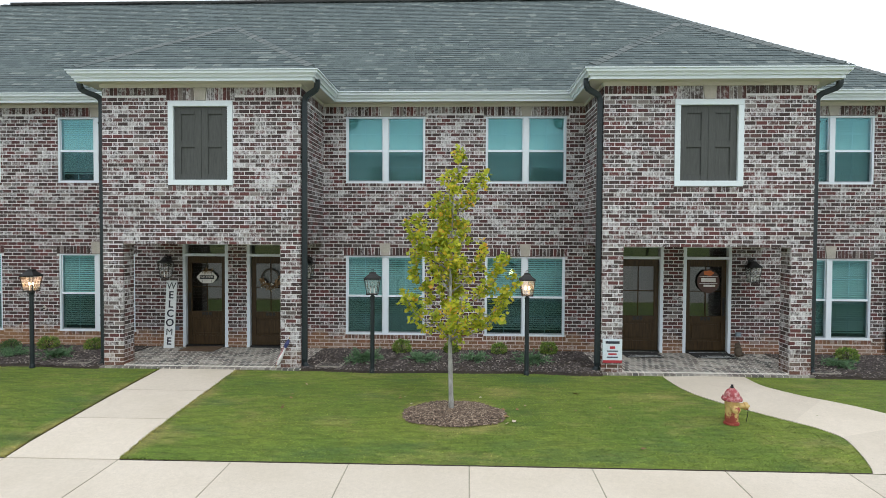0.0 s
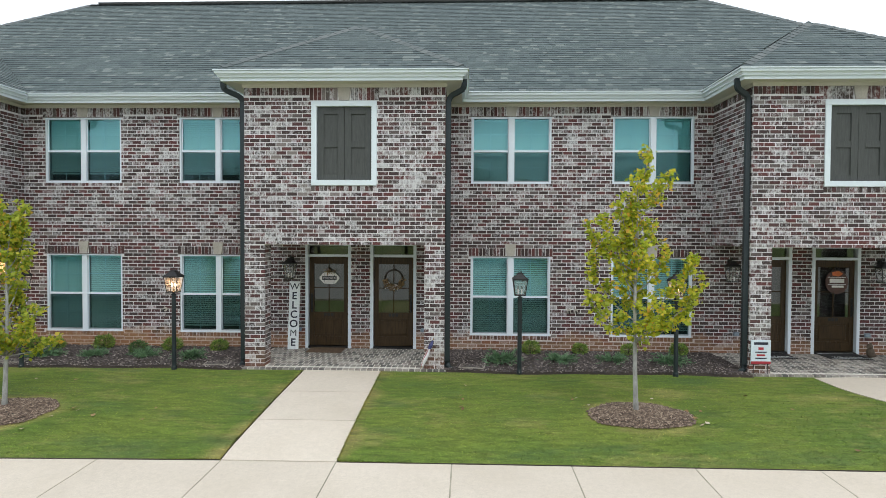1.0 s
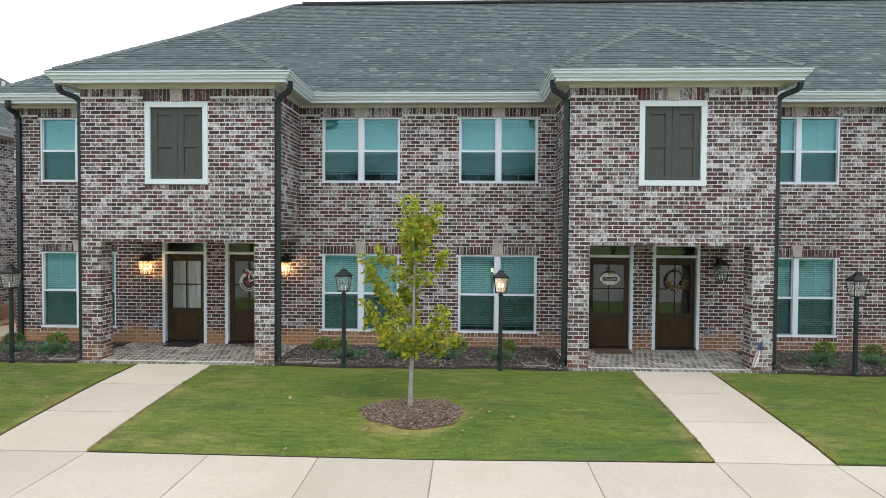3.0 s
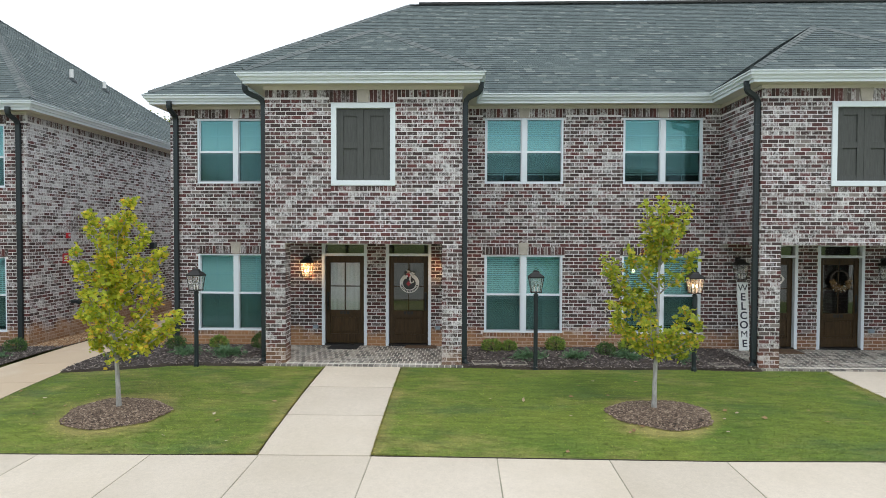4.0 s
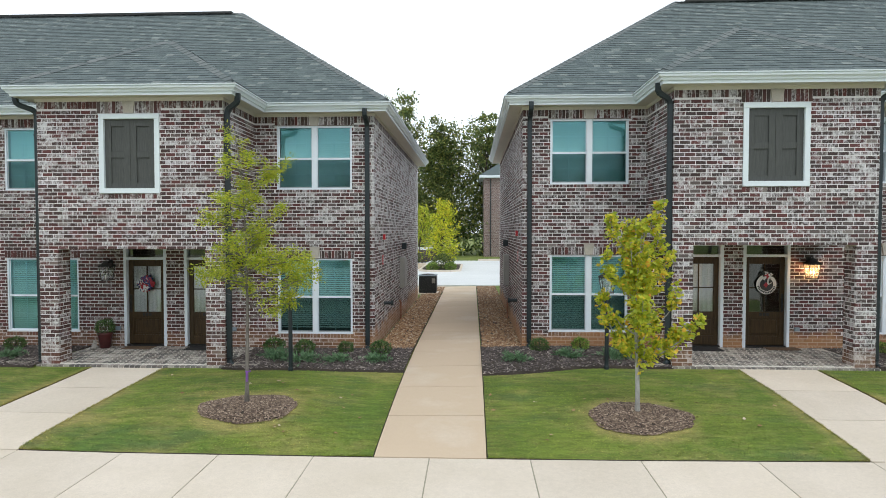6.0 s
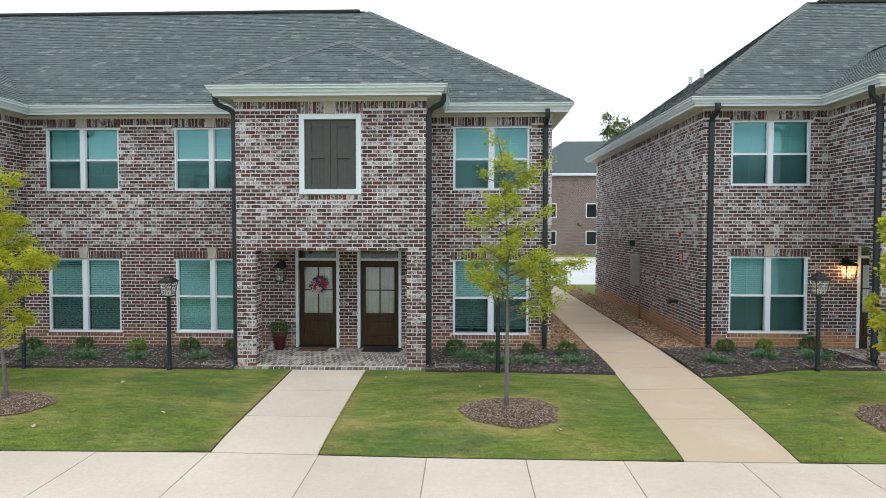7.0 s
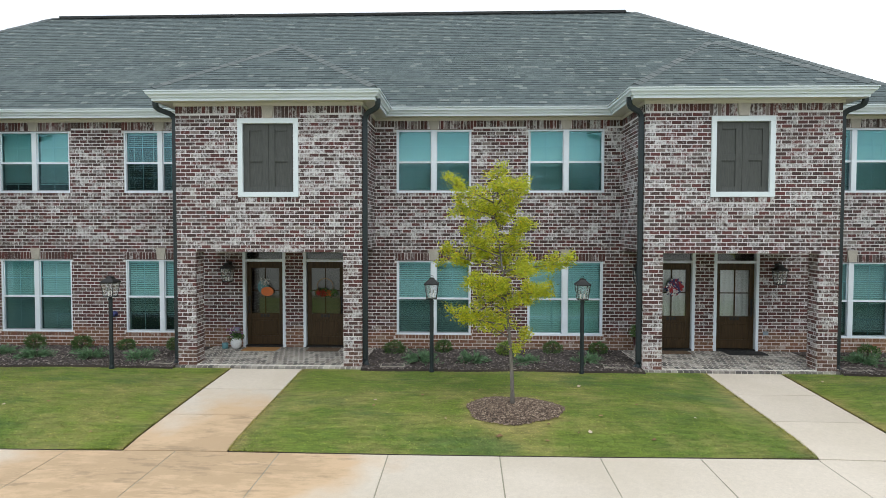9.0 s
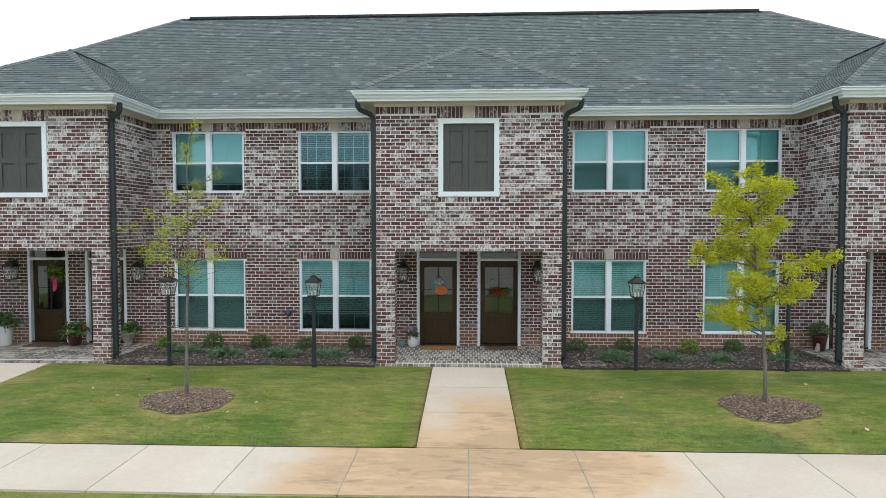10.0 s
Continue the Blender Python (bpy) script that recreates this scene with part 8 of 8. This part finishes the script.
for k, (x, y) in enumerate(((-22.5, 40.5), (-24.7, 41.0), (-26.5, 40.4), (-21.2, 40.6))):
    big_shrub(x, y, 0.8, M_LEAF_DARK, 64 + k, "dark green shrub at the edge of the court")


def back_tree(x, y, h, clear, width, seed, count, size, material, label, group, trunk):
    r = random.Random(seed)
    t = base("tree", pose(x, y, gz(x, y) - 0.05), label, "tree", group)
    bm = bmesh.new()
    n = 8
    pts = [Vector((0.25 * math.sin(i * 0.7 + seed), 0.25 * math.cos(i * 0.9 + seed), h * 0.9 * i / n)) for i in range(n + 1)]
    tube(pts, [trunk * (1 - 0.85 * i / n) for i in range(n + 1)], 8, bm)
    places, ways = [], []
    clumps = []
    for i in range(26):
        f = (i + r.random()) / 26
        z = clear + (h - clear) * f
        a = i * 2.4 + r.random()
        reach = width / 2 * (1 - 0.6 * f ** 2.2) * r.uniform(0.5, 1.1)
        p0 = pts[min(n, int(z / (h * 0.9) * n * 0.85))]
        e = Vector((math.cos(a) * reach, math.sin(a) * reach, z))
        tube([p0, p0.lerp(e, 0.5) + Vector((0, 0, 0.1)), e], [trunk * 0.3, trunk * 0.2, trunk * 0.08], 5, bm)
        clumps.append((e, max(0.35, reach * 0.55)))
        clumps.append((p0.lerp(e, 0.6), max(0.35, reach * 0.45)))
    for k in range(count):
        c, s = clumps[k % len(clumps)]
        o = Vector((r.gauss(0, s * 0.5), r.gauss(0, s * 0.5), r.gauss(0, s * 0.42)))
        places.append(tuple(c + o))
        ways.append((r.gauss(0, 1), r.gauss(0, 1), r.gauss(-0.3, 0.7)))
    part("trunk", bm, M_BARK_DARK, t, smooth=True)
    rn = np.random.default_rng(seed)
    link_mesh("crown", scatter("crown", OVAL, places, ways, rn.uniform(0.7, 1.3, count) * size, rn), material, t)
    return t


back_tree(-18.2, 31.8, 5.3, 1.1, 2.6, 71, 2600, 0.2, M_LEAF_YELLOW, "small yellow-green tree in the planter island", "court trees", 0.07)
back_tree(-20.5, 40.0, 5.3, 1.9, 2.7, 72, 2400, 0.2, M_LEAF_LIME, "small light green tree at the court edge", "court trees", 0.07)
woods = [back_tree(-20.0, 62.0, 16.5, 3.0, 7.5, 81, 8000, 0.36, M_LEAF_WOOD, "tall dark green woodland tree", "woodland trees", 0.22),
         back_tree(-14.0, 66.0, 15.0, 3.5, 6.5, 82, 6500, 0.33, M_LEAF_WOOD, "tall thin woodland tree", "woodland trees", 0.18)]
rw = random.Random(5)
for k in range(22):
    x = -50 + k * 3.6 + rw.uniform(-1.2, 1.2)
    y = 60 + rw.uniform(-4, 16)
    s = rw.uniform(0.75, 1.2)
    copy_thing(woods[k % 2], pose(x, y, gz(x, y) - 0.05, 0, 0, rw.uniform(0, 360)) @ Matrix.Diagonal((s, s, s * rw.uniform(0.85, 1.1), 1)))
for k in range(9):
    x, y, q = -38.5 + k * 1.7 + rw.uniform(-0.5, 0.5), 58.5 + rw.uniform(-1.0, 2.5), rw.uniform(0.85, 1.1)
    copy_thing(woods[k % 2], pose(x, y, gz(x, y) - 0.05, 0, 0, rw.uniform(0, 360)) @ Matrix.Diagonal((q, q, q * 0.95, 1)))
# undergrowth in front of the woods
rn = np.random.default_rng(91)
cnt = 9000
px = rn.uniform(-60, 30, cnt)
p = np.stack([px, rn.uniform(56, 60, cnt) + 2 * np.sin(px), rn.random(cnt) ** 1.5 * 3.6 + 0.1], 1)
ug = link_mesh("undergrowth", scatter("undergrowth", OVAL, p, rn.normal(size=(cnt, 3)), rn.uniform(0.35, 0.75, cnt), rn), M_LEAF_DARK)
tagged(ug, "dense dark undergrowth at the edge of the wood", "undergrowth", kind="stuff")

M_CARPAINT = surface("black_car_paint", rough=0.15, metal=0.4, build=blotched((0.012, 0.013, 0.016), (0.016, 0.017, 0.02), 1.0))
M_TYRE = surface("tyre_rubber", (0.02, 0.02, 0.02), 0.9)
M_RIM = surface("alloy_rim", (0.5, 0.5, 0.52), 0.3, 0.9)
M_TAIL = surface("tail_lamp_red", (0.4, 0.02, 0.02), 0.2)
M_CARGLASS = surface("tinted_car_glass", (0.015, 0.018, 0.02), 0.05)
# another brick block beyond the court
def far_brick(nt):
    b = nd(nt, "ShaderNodeTexBrick")
    b.inputs["Color1"].default_value, b.inputs["Color2"].default_value, b.inputs["Mortar"].default_value = (0.1, 0.06, 0.055, 1), (0.2, 0.13, 0.115, 1), (0.4, 0.37, 0.34, 1)
    b.inputs["Scale"].default_value = 1.0
    b.inputs["Brick Width"].default_value, b.inputs["Row Height"].default_value, b.inputs["Mortar Size"].default_value = 0.2155, 0.0821, 0.009
    p, q = nd(nt, "ShaderNodeSeparateXYZ"), nd(nt, "ShaderNodeCombineXYZ")
    nt.links.new(place_n(nt), p.inputs[0])
    nt.links.new(math_n(nt, "ADD", p.outputs[0], p.outputs[1]), q.inputs[0])
    nt.links.new(p.outputs[2], q.inputs[1])
    nt.links.new(q.outputs[0], b.inputs["Vector"])
    return b.outputs[0]


M_FARBRICK = surface("far_brick", rough=0.9, build=far_brick)
rear = base("apartment_building", pose(-14.8, 54, -0.1), "brick block with grey hip roof beyond the court", "building")
part("wall", boxed((0, 34, 0, 12, -0.3, 8.6)), M_FARBRICK, rear)
part("eave", boxed((-0.5, 34.5, -0.5, 12.5, 8.6, 8.9), bevel=0.04), M_TRIM, rear)
link_mesh("roof", mesh_of("roof", [(-0.5, -0.5, 8.9), (34.5, -0.5, 8.9), (34.5, 12.5, 8.9), (-0.5, 12.5, 8.9), (6, 6, 13.2), (28, 6, 13.2)], [(0, 1, 5, 4), (1, 2, 5), (2, 3, 4, 5), (3, 0, 4), (3, 2, 1, 0)]), M_SHINGLE, rear)
part("downspout", boxed((0.7, 0.8, -0.09, 0.0, 0.0, 8.6)), M_PIPE, rear)
for k in range(4):
    for z in (1.0, 4.0):
        wn_ = part("window", boxed((2.5 + k * 5, 4.3 + k * 5, -0.06, 0.0, z, z + 1.6), bevel=0.02), M_VINYL, rear)
        part("pane", boxed((2.6 + k * 5, 4.2 + k * 5, -0.08, -0.06, z + 0.1, z + 1.5)), M_CARGLASS, wn_)

# raised drive with parked cars beyond the court
terrace = link_mesh("upper_drive", cubes("upper_drive", [(-48, -20.4, 44.6, 55, -0.6, 0.86)]), M_LOT)
tagged(terrace, "pale concrete drive on a low bank", "drive", kind="structure")
bank = link_mesh("bank", mesh_of("bank", [(-48, 40.2, -0.12), (-20.2, 40.2, -0.12), (-20.2, 44.6, 0.88), (-48, 44.6, 0.88), (-20.0, 55, 0.88), (-19.0, 55, -0.3)], [(0, 1, 2, 3), (1, 5, 4, 2)]), M_SOIL)
tagged(bank, "mulched bank below the upper drive", "bank", kind="structure")


def parked_car(x, y, z, paint, label):
    car = base("car", pose(x, y, z, 0, 0, 90), label, "car", "parked cars")
    side_shape = [(-2.2, 0.35), (-2.25, 0.9), (-2.15, 1.05), (-1.95, 1.6), (-1.7, 1.72), (0.2, 1.72), (0.95, 1.15), (1.95, 0.98), (2.2, 0.8), (2.22, 0.35)]
    bm = bmesh.new()
    L = [bm.verts.new((x, -0.9 if z < 1.2 else -0.74, z)) for x, z in side_shape]
    R = [bm.verts.new((x, 0.9 if z < 1.2 else 0.74, z)) for x, z in side_shape]
    bm.faces.new(L), bm.faces.new(R[::-1])
    for i in range(len(L)):
        j = (i + 1) % len(L)
        bm.faces.new((L[j], L[i], R[i], R[j]))
    bmesh.ops.recalc_face_normals(bm, faces=bm.faces)
    bmesh.ops.bevel(bm, geom=list(bm.edges), offset=0.05, segments=2, affect="EDGES")
    part("body", bm, paint, car, smooth=True)
    for sx in (-1.35, 1.35):
        for sy in (-0.86, 0.86):
            w = part("wheel", spun([(0.2, -0.11), (0.34, -0.1), (0.36, -0.05), (0.36, 0.05), (0.34, 0.1), (0.2, 0.11)], 24, pose(sx, sy, 0.36, 90)), M_TYRE, car)
            part("rim", spun([(0.22, -0.115), (0.2, -0.118), (0.05, -0.1), (0.05, 0.1), (0.2, 0.118), (0.22, 0.115)], 16, pose(sx, sy, 0.36, 90)), M_RIM, w)
    part("rear_window", boxed((-2.1, -2.06, -0.62, 0.62, 1.12, 1.5), bevel=0.01), M_CARGLASS, car, m=pose(0.05, 0, 0.0))
    for s in (-1, 1):
        part("side_window", boxed((-1.75, 0.5, s * 0.84 - 0.02, s * 0.84 + 0.02, 1.15, 1.55), bevel=0.01), M_CARGLASS, car)
        part("tail_lamp", boxed((-2.3, -2.2, s * 0.75 - 0.12, s * 0.75 + 0.12, 0.85, 1.15), bevel=0.02), M_TAIL, car)


M_CARSILVER = surface("silver_car_paint", rough=0.25, metal=0.5, build=blotched((0.26, 0.29, 0.32), (0.24, 0.265, 0.295), 1.0))
parked_car(-25.55, 50.3, 0.86, M_CARSILVER, "silver-grey parked car seen from behind")
parked_car(-23.3, 50.0, 0.86, M_CARPAINT, "black parked sport utility car")

# ---- across the street, behind the camera: a green belt that the panes reflect ----
belt = [copy_thing(woods[k % 2], pose(-75 + k * 5.6 + rw.uniform(-2, 2), -70 + rw.uniform(-4, 4), -0.65, 0, 0, rw.uniform(0, 360)) @ Matrix.Diagonal((1.1, 1.1, 0.72, 1))) for k in range(20)]
for b_ in belt:
    tagged(b_, "green street tree across the road", "tree", "trees across the road")
